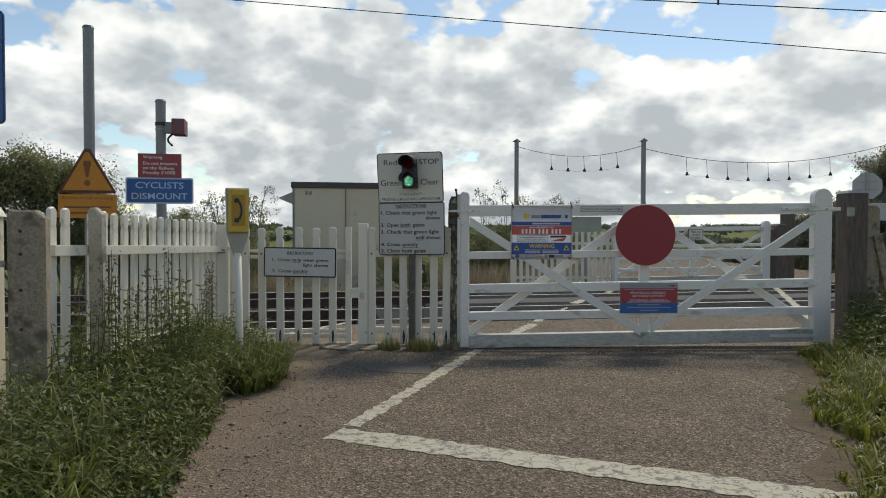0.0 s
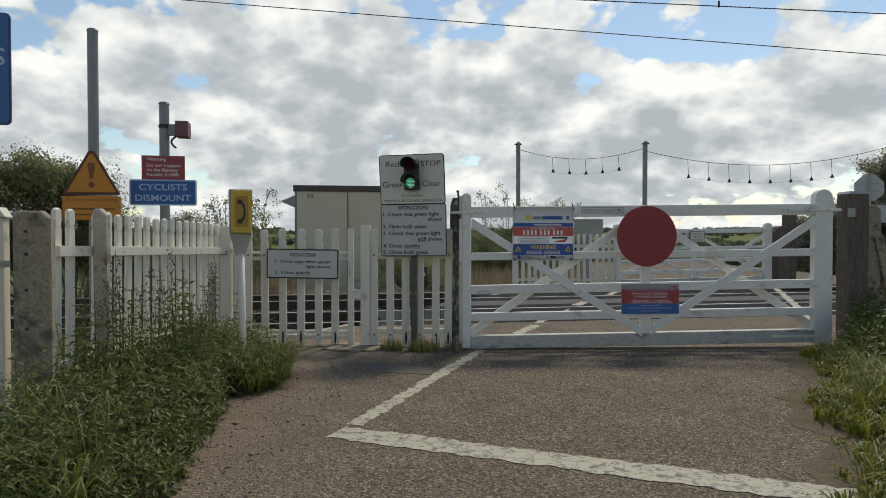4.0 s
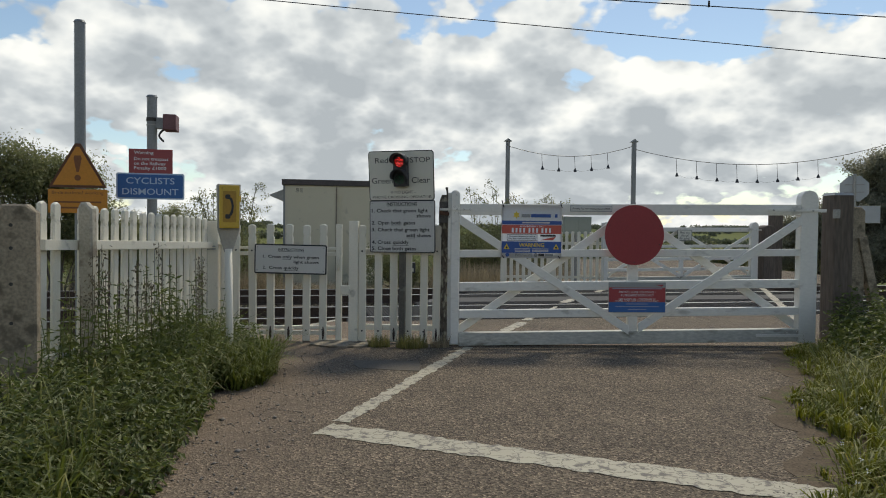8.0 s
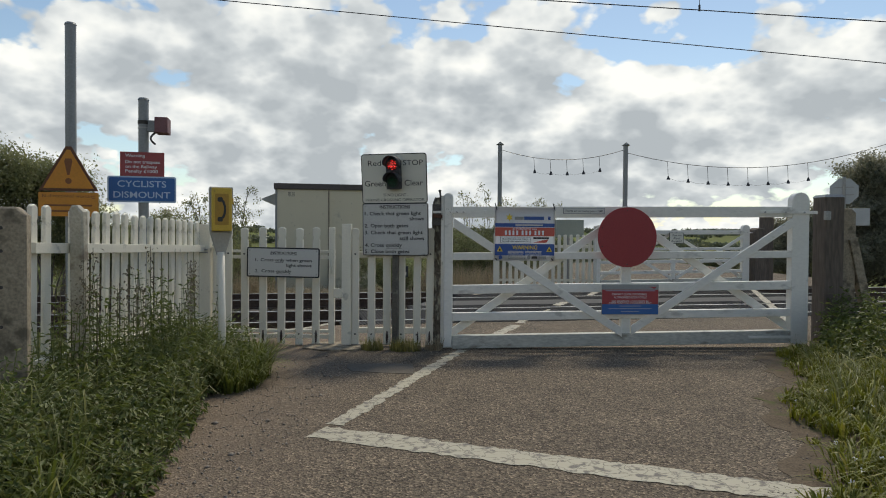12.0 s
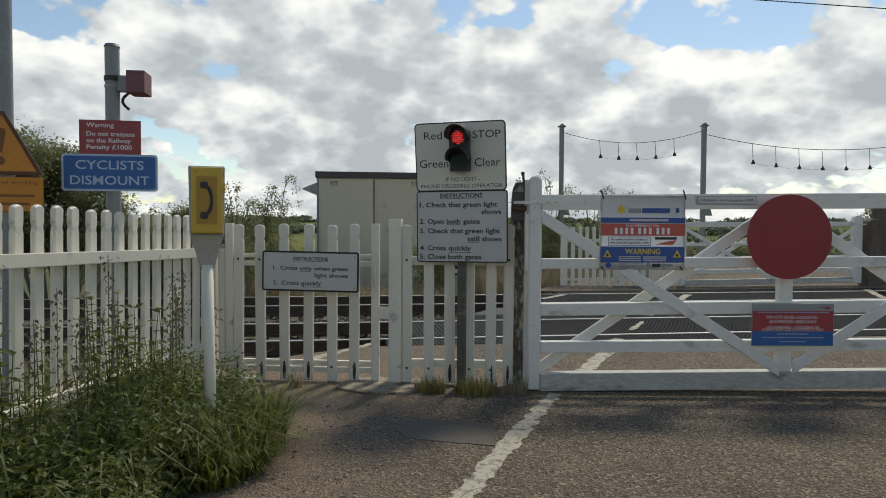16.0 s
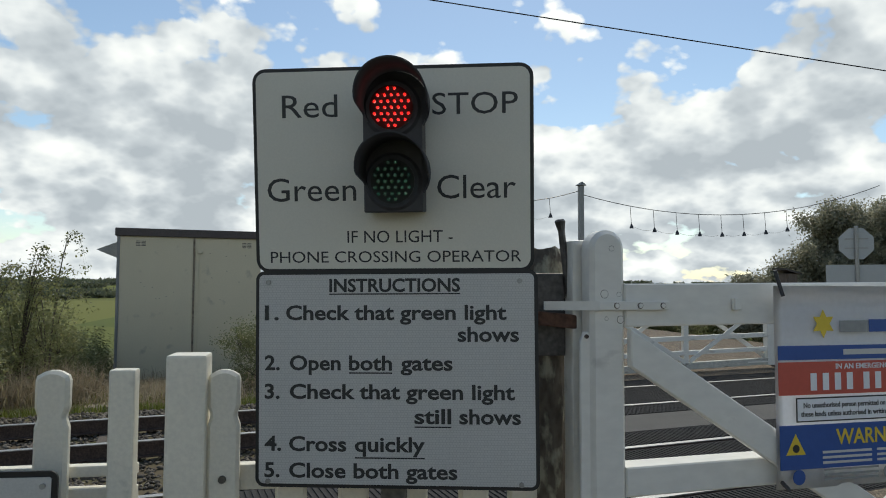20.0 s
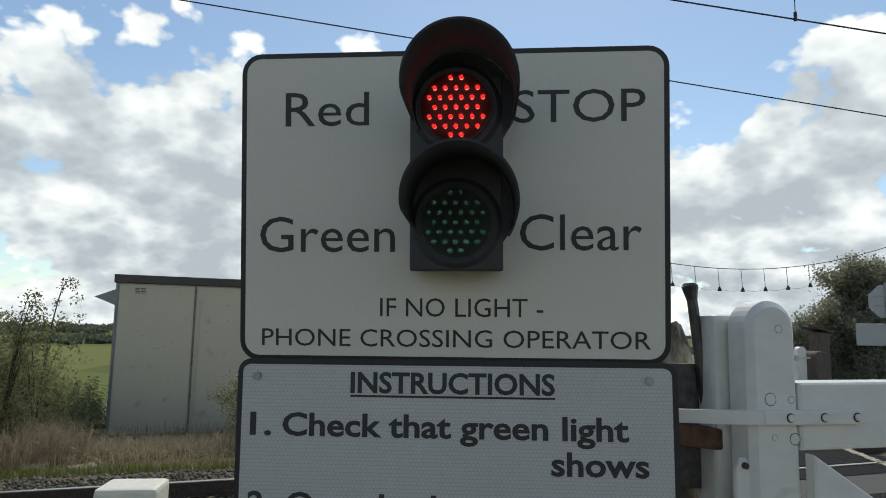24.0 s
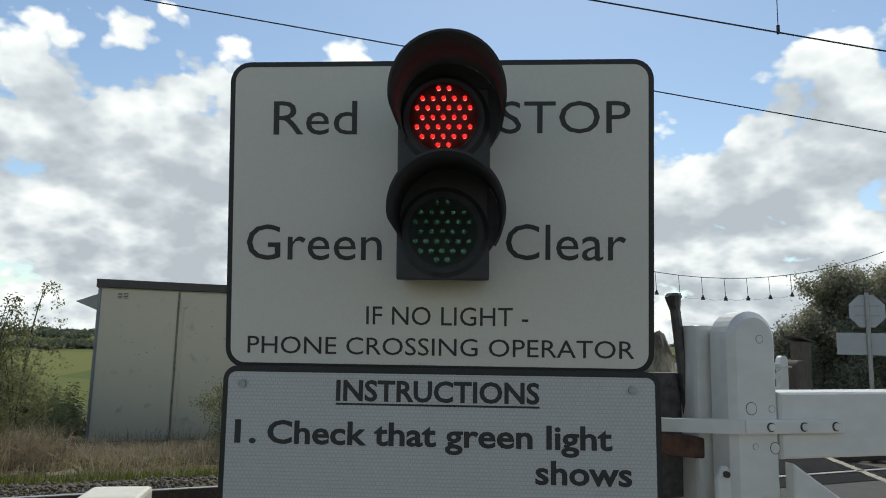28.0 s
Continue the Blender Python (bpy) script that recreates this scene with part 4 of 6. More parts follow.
def cabin():
    c = thing("equipment_cabin", pose(-6.43, 17.5, -0.30, 0, 0, 12) @ Matrix.Scale(1.22, 4), "cream railway equipment cabin with a dark flat roof", "cabin")
    W, D, Z0, Z1 = 3.02, 2.6, -0.53, 2.62
    part("plinth", box(shape(), 0.02, W - 0.02, 0.03, D, Z0 - 0.35, Z0 + 0.02, 0.01), CONCRETE, c)
    part("wall", box(shape(), 0, W, 0.03, D, Z0, Z1, 0.01), CREAM, c)
    for x0, x1 in ((0.035, 1.53), (1.58, W - 0.035)):
        d = part("door", box(shape(), x0, x1, 0.0, 0.029, Z0 + 0.03, Z1 - 0.03, 0.006), CREAM, c, "cream panel door")
        vx = x0 + 0.28 if x0 < 1 else x1 - 0.42
        v = part("vent", box(shape(), vx, vx + 0.26, -0.012, -0.001, Z1 - 0.24, Z1 - 0.08, 0.004), CREAM, d, "louvred vent")
        for k in range(4):
            for o in (0.03, 0.14):
                # solid dark bars paint the shade of the louvre openings
                part("slot_shade", box(shape(), vx + o, vx + o + 0.09, -0.016, -0.0125, Z1 - 0.215 + k * 0.032, Z1 - 0.2 + k * 0.032), ROOF, v)
        for k in range(7):
            cx, cz = x0 + random.uniform(0.3, 1.1), random.uniform(1.2, 2.4)
            part("dent", cyl(shape(), (cx - 0.012, -0.002, cz), (cx + 0.012, -0.002, cz + random.uniform(-0.012, 0.012)), 0.005, n=6), ROOF, d)
    part("frame_edge", box(shape(), -0.03, 0.028, -0.006, 0.05, Z0, Z1, 0.004), GREY_POLE, c)
    part("door_seam", box(shape(), 1.535, 1.575, -0.004, 0.028, Z0, Z1 - 0.02), CONCRETE, c)
    part("lock_box", box(shape(), 1.62, 1.73, -0.05, -0.001, Z1 - 0.36, Z1 - 0.26, 0.008), CREAM, c)
    part("lock_rod", cyl(shape(), (1.65, -0.018, Z0 + 0.1), (1.67, -0.018, Z1 - 0.3), 0.009, n=8), CREAM, c)
    part("roof", box(shape(), -0.07, W + 0.07, -0.06, D + 0.07, Z1, Z1 + 0.17, 0.012), ROOF, c, "dark felt roof edge")
    hood = bmesh.new()
    prism(hood, [(-0.46, Z1 - 0.30), (-0.031, Z1 - 0.12), (-0.031, Z1 - 0.48)], 0.25, 1.1)
    part("side_hood", hood, GALV, c, "grey sloping hood on the end wall")


cabin()

# ---- poles and signs by the fence ----


def pole(name, parent, x, y, z0, z1, r, mat=GREY_POLE):
    p = part(name, cyl(shape(), (x, y, z0), (x, y, z1), r, n=16), mat, parent, smooth=False)
    part("cap", cyl(shape(), (x, y, z1), (x, y, z1 + 0.02), r * 1.12, r * 0.9, n=16), mat, p)
    return p


def warning_pole():
    t = thing("warning_pole", pose(-3.42, -1.36, 0, 0, 0, 12), "tall grey pole with an amber triangular warning sign", "road sign")
    pole("pole", t, 0, 0, -0.2, 3.15, 0.047)
    tri = part("triangle", prism(shape(), [(-0.25, 1.632), (0.25, 1.632), (0.025, 2.035), (-0.025, 2.035)], -0.068, -0.062), BROWN_EDGE, t, "brown-edged amber triangle")
    part("face", prism(shape(), [(-0.212, 1.655), (0.212, 1.655), (0.014, 2.005), (-0.014, 2.005)], -0.0705, -0.0682), AMBER, tri, "amber face")
    part("mark", prism(shape(), [(-0.010, 1.775), (0.010, 1.775), (0.034, 1.90), (0.026, 1.925), (-0.026, 1.925), (-0.034, 1.90)], -0.073, -0.0708), BROWN_INK, tri)
    part("mark_dot", cyl(shape(), (0, -0.073, 1.722), (0, -0.0708, 1.722), 0.027, n=16), BROWN_INK, tri)
    pl = part("plate", box(shape(), -0.252, 0.252, -0.068, -0.062, 1.40, 1.618, 0.004), AMBER, t, "amber plate with faded wording")
    letter("lettering", "Bi-directional working", 0, 1.572, 0.042, BROWN_INK, pl, 0.44, y=-0.0685)
    for z, w in ((1.492, 0.40), (1.44, 0.34)):
        part("text_bar", plate(shape(), -w / 2, w / 2, z, z + 0.016, -0.0682), BROWN_INK, pl)


BROWN_EDGE = material("faded_brown_border", (0.13, 0.05, 0.022), 0.6, vary=0.2, bump=0.05)
BROWN_INK = material("faded_brown_lettering", (0.24, 0.09, 0.03), 0.6, vary=0.1, bump=0)


def camera_pole():
    t = thing("notice_pole", pose(-2.93, -0.96, 0, 0, 0, 14), "grey pole with a red trespass notice and a blue cyclists notice", "sign post")
    pole("pole", t, 0, 0, -0.2, 2.545, 0.048)
    part("collar", cyl(shape(), (0, 0, 2.31), (0, 0, 2.345), 0.054, n=16), DARK_STEEL, t)
    part("collar", cyl(shape(), (0, 0, 2.27), (0, 0, 2.282), 0.053, n=16), GALV, t)
    part("lamp_arm", box(shape(), 0.03, 0.15, -0.03, 0.03, 2.24, 2.35, 0.006), GREY_POLE, t)
    part("sounder_box", box(shape(), 0.115, 0.235, -0.10, 0.10, 2.225, 2.375, 0.006), SOUNDER, t, "faded pink-red sounder box")
    cb = bmesh.new()
    last = None
    for k in range(9):
        a = k / 8
        p = Vector((0.115 - 0.05 * math.sin(a * 3.0), 0, 2.24 - 0.12 * a))
        if last:
            cyl(cb, last, p, 0.010, n=7)
        last = p
    part("cable", cb, BLACK, t, smooth=True)
    n = part("trespass_notice", box(shape(), -0.200, 0.200, -0.066, -0.058, 1.80, 2.034, 0.004), NOTICE_RED, t, "red trespass notice")
    for w, x0, x1, z in (("Warning", -0.152, 0.025, 1.985), ("Do not trespass", -0.152, 0.160, 1.925), ("on the Railway", -0.152, 0.135, 1.880), ("Penalty £1000", -0.152, 0.142, 1.835)):
        letter("lettering", w, (x0 + x1) / 2, z, 0.043, WHITE_INK, n, x1 - x0, y=-0.067, bold=0.0006)
    b = part("cyclists_notice", prism(shape(), round_rect(-0.310, 0.310, 1.548, 1.800, 0.02), -0.076, -0.068), PALE_BLUE, t, "blue notice with a pale border")
    part("face", prism(shape(), round_rect(-0.296, 0.296, 1.562, 1.786, 0.015), -0.079, -0.0762), BLUE, b, "blue face")
    letter("lettering", "CYCLISTS", 0, 1.697, 0.086, PALE_BLUE, b, 0.44, y=-0.0795, bold=0.0008)
    letter("lettering", "DISMOUNT", 0, 1.592, 0.086, PALE_BLUE, b, 0.51, y=-0.0795, bold=0.0008)


SOUNDER = material("faded_pink_red", (0.19, 0.085, 0.09), 0.6, vary=0.15, scale=8, bump=0.1)
NOTICE_RED = material("notice_red", (0.34, 0.065, 0.065), 0.5, vary=0.08, scale=5, bump=0.05)
PALE_BLUE = material("pale_blue_lettering", (0.45, 0.58, 0.72), 0.5, vary=0.05, bump=0)
warning_pole()
camera_pole()


def blue_sign():
    t = thing("blue_sign", pose(-2.84, -3.88, 0, 0, 0, 6), "dark blue road sign on a grey post by the verge", "road sign")
    pole("pole", t, 0, 0.05, -0.2, 2.45, 0.038)
    b = part("board", prism(shape(), round_rect(-0.36, 0.345, 1.88, 2.51, 0.03), -0.006, 0.004), BLUE_DARK, t, "blue board with a thin pale edge")
    part("face", prism(shape(), round_rect(-0.352, 0.337, 1.888, 2.502, 0.024), -0.009, -0.0062), BLUE, b)
    letter("lettering", "S", 0.28, 2.215, 0.14, PALE_BLUE, b, 0.075, y=-0.0095)


blue_sign()


def phone():
    t = thing("crossing_telephone", pose(-1.865, -1.86, 0, 0, 0, 22) @ Matrix.Diagonal((0.9, 1, 1, 1)), "yellow crossing telephone box on a tapered white post", "telephone")
    part("post", cyl(shape(), (0.02, 0, -0.1), (0, 0, 1.10), 0.034, n=18), WHITE, t, "round white post", smooth=True)
    bm = shape()
    for (w0, d0, z0), (w1, d1, z1) in (((0.036, 0.036, 1.07), (0.100, 0.07, 1.27)), ((0.100, 0.07, 1.27), (0.106, 0.075, 1.645))):
        a = [bm.verts.new((sx * w0, sy * d0 + 0.03, z0)) for sx, sy in ((-1, -1), (1, -1), (1, 1), (-1, 1))]
        b = [bm.verts.new((sx * w1, sy * d1 + 0.03, z1)) for sx, sy in ((-1, -1), (1, -1), (1, 1), (-1, 1))]
        fs = [bm.faces.new(a[::-1]), bm.faces.new(b)] + [bm.faces.new((a[k], a[(k + 1) % 4], b[(k + 1) % 4], b[k])) for k in range(4)]
    bmesh.ops.bevel(bm, geom=bm.edges[:], offset=0.006, segments=1, affect="EDGES")
    part("backplate", bm, HOUSING, t, "grey steel housing")
    bx = part("yellow_door", box(shape(), -0.088, 0.092, -0.10, -0.046, 1.275, 1.635, 0.012), YELLOW, t, "yellow telephone door")
    part("panel", prism(shape(), round_rect(-0.058, 0.062, 1.325, 1.585, 0.010), -0.1035, -0.1002), PANEL_AMBER, bx, "recessed amber panel")
    h = bmesh.new()
    pts = []
    for k in range(13):
        a = radians(-72 + 144 * k / 12)
        pts.append((0.042 * math.cos(a) - 0.012, 1.455 + 0.080 * math.sin(a), 0.011 + 0.010 * abs(k / 6 - 1) ** 2))
    outer = [(x + r * 0.8, z) for x, z, r in pts]
    inner = [(x - r * 0.9, z) for x, z, r in pts]
    prism(h, outer + inner[::-1], -0.1065, -0.1037)
    part("handset_sign", h, INK, bx, "black handset symbol")
    for z in (1.373, 1.537):
        part("handset_end", prism(shape(), round_rect(-0.036, 0.010, z - 0.019, z + 0.019, 0.013), -0.1066, -0.1038), INK, bx)
    part("door_hinge", box(shape(), 0.093, 0.108, -0.075, -0.04, 1.50, 1.55, 0.003), YELLOW, bx)


HOUSING = material("housing_grey", (0.42, 0.41, 0.37), 0.5, metal=0.1, vary=0.1, scale=8, bump=0.1)
PANEL_AMBER = material("panel_amber", (0.42, 0.24, 0.03), 0.5, vary=0.1, scale=8, bump=0.05)
phone()


LEVER_STEEL = material("worn_lever_steel", (0.10, 0.095, 0.09), 0.5, metal=0.6, vary=0.35, scale=25, bump=0.3)
HINGE_RUST = material("brown_rust", (0.12, 0.065, 0.045), 0.8, metal=0.2, vary=0.4, scale=20, bump=0.5)


def gate_posts():
    p = thing("gate_post", pose(-0.075, 0.155, 0), "old timber hanging post, lichen-grey, by the gate heel", "gate post")
    bm = shape()
    rings = []
    for j in range(41):
        z = -0.3 + 1.98 * j / 40
        r = 0.080 * (1 if j < 38 else (0.97, 0.86, 0.6)[j - 38])
        rings.append([bm.verts.new((0.004 + r * math.cos(6.2832 * k / 20), 0.02 + r * math.sin(6.2832 * k / 20), z)) for k in range(20)])
    for a, b in zip(rings, rings[1:]):
        for k in range(20):
            bm.faces.new((a[k], a[(k + 1) % 20], b[(k + 1) % 20], b[k]))
    bm.faces.new(rings[-1])
    for v in bm.verts:
        v.co += Vector(noise.noise_vector(Vector((v.co.x * 26, v.co.y * 26, v.co.z * 9)))) * 0.011
    part("timber", bm, OLD_WOOD, p, "lichen-covered timber")
    lv = part("lever", cyl(shape(), (0.054, -0.105, 1.40), (0.015, -0.105, 1.735), 0.0125, 0.0105, n=8), LEVER_STEEL, p, "worn dark steel lever")
    part("lever_knob", cyl(shape(), (0.016, -0.105, 1.725), (0.012, -0.105, 1.752), 0.0105, 0.0165, n=10), LEVER_STEEL, lv)
    part("lever_end", cyl(shape(), (0.012, -0.105, 1.752), (0.0115, -0.105, 1.758), 0.0165, 0.011, n=10), LEVER_STEEL, lv)
    hk = box(shape(), -0.07, 0.045, -0.155, -0.115, 1.452, 1.492, 0.006)
    for v in hk.verts:
        v.co.z -= (v.co.x + 0.07) * 0.10
    part("hook_iron", hk, HINGE_RUST, p, "rusty hinge iron")
    part("hook_plate", box(shape(), -0.07, 0.03, -0.10, -0.09, 1.36, 1.60, 0.004), LEVER_STEEL, p)
    q = thing("gate_post", pose(4.43, 0.42, 0, 0, 0, 5), "brown weathered timber slamming post beside the gate toe", "gate post")
    bm = shape()
    box(bm, -0.115, 0.115, -0.12, 0.12, -0.3, 1.725, 0.02)
    for v in bm.verts:
        v.co += Vector(noise.noise_vector(v.co * 6)) * 0.012
    part("timber", bm, BROWN_WOOD, q, "dark brown timber")
    cap = bmesh.new()
    bmesh.ops.create_cone(cap, cap_ends=True, segments=4, radius1=0.175, radius2=0.14, depth=0.03, matrix=Matrix.Translation((0, 0, 1.738)) @ Matrix.Rotation(radians(45), 4, "Z"))
    part("cap", cap, GALV, q, "grey metal cap")
    part("catch", box(shape(), -0.13, -0.07, -0.16, -0.11, 1.46, 1.56, 0.005), GALV, q)


gate_posts()
concrete_post("concrete_post", pose(4.67, 0.50, 0, 0, 0, 5), 0.17, 0.15, 1.60, "grey concrete post beside the timber post")


FADED_INK = material("faded_lettering", (0.30, 0.34, 0.45), 0.5, vary=0.1, bump=0)


def gate_signs():
    g = GATE
    d = thing("target_disc", g @ Matrix.Translation((2.015, -0.115, 1.247)), "round dark red target disc bolted to the gate", "gate target")
    bm = shape()
    cyl(bm, (0, -0.004, 0), (0, 0.004, 0), 0.332, n=64)
    part("disc", bm, RED, d, "dark red enamel")
    for a in (90, 270, 20, 160, 200, 340):
        part("rivet", cyl(shape(), (0.30 * math.cos(radians(a)), -0.008, 0.30 * math.sin(radians(a))), (0.30 * math.cos(radians(a)), -0.004, 0.30 * math.sin(radians(a))), 0.006, n=8), DARK_STEEL, d)
    part("fixing", box(shape(), -0.03, 0.03, 0.0045, 0.06, -0.30, 0.20), GATE_WHITE, d)

    n = thing("crossing_notice", g @ Matrix.Translation((2.06, -0.105, 0.556)) @ Matrix.Diagonal((0.935, 1, 0.945, 1)), "red and blue private level crossing notice", "sign")
    b = part("board", box(shape(), -0.345, 0.345, -0.004, 0.004, -0.178, 0.178, 0.002), SIGN_GREY, n, "grey-edged board")
    part("red_field", plate(shape(), -0.34, 0.34, -0.055, 0.115, -0.0042), RED_FADED, b, "red field")
    part("blue_field", plate(shape(), -0.34, 0.34, -0.173, -0.056, -0.0042), BLUE, b, "blue field")
    part("top_field", plate(shape(), -0.34, 0.34, 0.116, 0.173, -0.0042), SIGN_GREY, b)
    part("emblem", prism(shape(), [(0.20, 0.150), (0.32, 0.150), (0.29, 0.125), (0.26, 0.140)], -0.0068, -0.006), RED_FADED, b)
    for w, z, wd, sz in (("PRIVATE LEVEL CROSSING -", 0.050, 0.44, 0.036), ("AUTHORISED USERS ONLY", 0.013, 0.40, 0.036), ("NO PARKING - CROSSING IN", -0.020 - 0.012, 0.44, 0.032), ("CONSTANT USE 24 HOURS A DAY", -0.052, 0.52, 0.030)):
        letter("lettering", w, 0, z, sz, WHITE_INK, b, wd, y=-0.0068)
    for z, wd in ((0.098, 0.60), (-0.082, 0.26), (-0.112, 0.52), (-0.146, 0.22)):
        part("text_bar", plate(shape(), -wd / 2, wd / 2, z, z + 0.009, -0.006), FADED_INK, b)

    p = thing("penalty_plate", g @ Matrix.Translation((1.545, -0.048, 1.535)), "grey metal plate about the gate penalty on the top rail", "sign")
    b = part("board", box(shape(), -0.235, 0.235, -0.004, 0.004, -0.034, 0.034, 0.002), SIGN_GREY, p)
    part("face", plate(shape(), -0.228, 0.228, -0.027, 0.027, -0.0042), BOARD_B, b)
    letter("lettering", "Penalty for not closing gates £1000", 0, -0.010, 0.030, INK, b, 0.42, y=-0.0065)


gate_signs()


def banner():
    t = thing("warning_banner", GATE @ Matrix.Translation((0.54, -0.075, 0.980)) @ Matrix.Diagonal((0.957, 1, 1, 1)), "white, red and blue security warning banner tied to the gate", "banner")
    W, H = 0.70, 0.586
    bm = shape()
    n = 24
    a = [[bm.verts.new((W * i / n, 0.0012 * math.sin(i * 0.9) + (0.006 if j == 0 else 0), H * j / 8)) for i in range(n + 1)] for j in range(9)]
    for j in range(8):
        for i in range(n):
            bm.faces.new((a[j][i], a[j][i + 1], a[j + 1][i + 1], a[j + 1][i]))
    bmesh.ops.solidify(bm, geom=bm.faces[:], thickness=0.002)
    sh = part("sheet", bm, BANNER_WHITE, t, "white vinyl sheet", smooth=True)
    y = -0.007

    def fld(name, x0, x1, z0, z1, mat, yy=y):
        return part(name, plate(shape(), x0, x1, z0, z1, yy, 0.001), mat, sh)
    fld("blue_strip", 0.005, W - 0.005, 0.371, 0.412, BANNER_BLUE)
    fld("red_field", 0.005, W - 0.005, 0.270, 0.365, BANNER_RED)
    fld("blue_field", 0.005, W - 0.005, 0.058, 0.184, BANNER_BLUE)
    star = bmesh.new()
    pts = [(0.17 + (0.042 if k % 2 == 0 else 0.023) * math.sin(math.pi * k / 6), 0.475 + (0.042 if k % 2 == 0 else 0.023) * math.cos(math.pi * k / 6)) for k in range(12)]
    prism(star, pts, y - 0.001, y)
    part("emblem", star, YELLOW_INK, sh, "yellow star emblem")
    fld("logo_bar", 0.23, 0.335, 0.450, 0.484, SIGN_GREY)
    fld("logo_bar", 0.34, 0.57, 0.450, 0.487, BANNER_BLUE)
    fld("logo_bar", 0.618, 0.647, 0.45, 0.488, BANNER_BLUE)
    fld("text_bar", 0.24, 0.56, 0.384, 0.400, BOARD_B, y - 0.0012)
    letter("lettering", "IN AN EMERGENCY CALL", 0.35, 0.343, 0.022, BANNER_WHITE, sh, 0.28, y=y - 0.002, bold=0.0004)
    for k in range(10):
        fld("number_bar", 0.118 + k * 0.044 + (0.018 if k > 3 else 0) + (0.018 if k > 6 else 0), 0.118 + k * 0.044 + 0.022 + (0.018 if k > 3 else 0) + (0.018 if k > 6 else 0), 0.282, 0.332, BANNER_WHITE, y - 0.0012)
    fr = fld("notice_frame", 0.065, 0.415, 0.192, 0.262, INK)
    fld("notice_field", 0.069, 0.411, 0.196, 0.258, BANNER_WHITE, y - 0.0012)
    for z, w in ((0.233, "No unauthorised person permitted on"), (0.208, "these lands unless authorised in writing")):
        letter("lettering", w, 0.24, z, 0.021, INK, sh, 0.32 if z < 0.22 else 0.30, y=y - 0.0026, bold=0.0004)
    em = bmesh.new()
    prism(em, [(0.45, 0.199), (0.60, 0.199), (0.63, 0.239), (0.54, 0.222)], y - 0.001, y)
    part("emblem", em, BANNER_RED, sh)
    fld("logo_bar", 0.45, 0.63, 0.240, 0.260, INK)
    letter("lettering", "WARNING", 0.35, 0.125, 0.062, YELLOW_INK, sh, 0.29, y=y - 0.002, bold=0.001)
    for x0, x1 in ((0.155, 0.335), (0.355, 0.545)):
        for z in (0.100, 0.085, 0.070):
            fld("text_bar", x0, x1, z, z + 0.007, BOARD_B, y - 0.0012)
    for x in (0.06, 0.635):
        tr = bmesh.new()
        prism(tr, [(x - 0.034, 0.100), (x + 0.034, 0.100), (x, 0.160)], y - 0.002, y - 0.001)
        part("warning_triangle", tr, YELLOW_INK, sh, "yellow warning triangle")
        part("triangle_mark", cyl(shape(), (x, y - 0.003, 0.118), (x, y - 0.002, 0.118), 0.012, n=10), INK, sh)
    fld("logo_bar", 0.43, 0.50, 0.022, 0.050, INK)
    fld("logo_bar", 0.505, 0.60, 0.022, 0.050, SIGN_GREY)
    part("crest", cyl(shape(), (0.07, y - 0.001, 0.036), (0.07, y, 0.036), 0.022, n=14), BANNER_BLUE, sh)
    part("crest", cyl(shape(), (0.40, y - 0.001, 0.036), (0.40, y, 0.036), 0.022, n=14), SIGN_GREY, sh)
    for z in (0.05, 0.036, 0.022):
        fld("text_bar", 0.16, 0.36, z, z + 0.006, SIGN_GREY)
    for x, z0, z1 in ((0.012, H - 0.03, H + 0.045), (W - 0.012, H - 0.03, H + 0.045), (0.02, 0.002, 0.026), (W - 0.03, 0.002, 0.026)):
        part("cable_tie", cyl(shape(), (x - 0.01, -0.006, z1), (x + 0.012, -0.012, z0), 0.006, n=6), BLACK, t, "black cable tie")


banner()

# ---- far side ----
far_gate = field_gate(pose(3.66, 9.70, 0.02, 0, 0, 13) @ Matrix.Diagonal((1.035, 1, 0.88, 1)), near=False)
fs = thing("picket_fence", pose(1.15, 9.75, -0.05, 0, 0, 3), "white picket fence beyond the tracks", "fence")
pickets(fs, [0.05 + 0.155 * k for k in range(17)], bolts=False)
for z0, z1 in ((1.0, 1.075), (0.15, 0.215)):
    part("rail", box(shape(), 0.0, 2.6, 0.014, 0.055, z0, z1, 0.004), WHITE, fs)
for x in (0.0, 1.2, 2.6):
    part("post", box(shape(), x - 0.06, x + 0.06, -0.05, 0.06, -0.1, 1.36, 0.008), WHITE, fs)


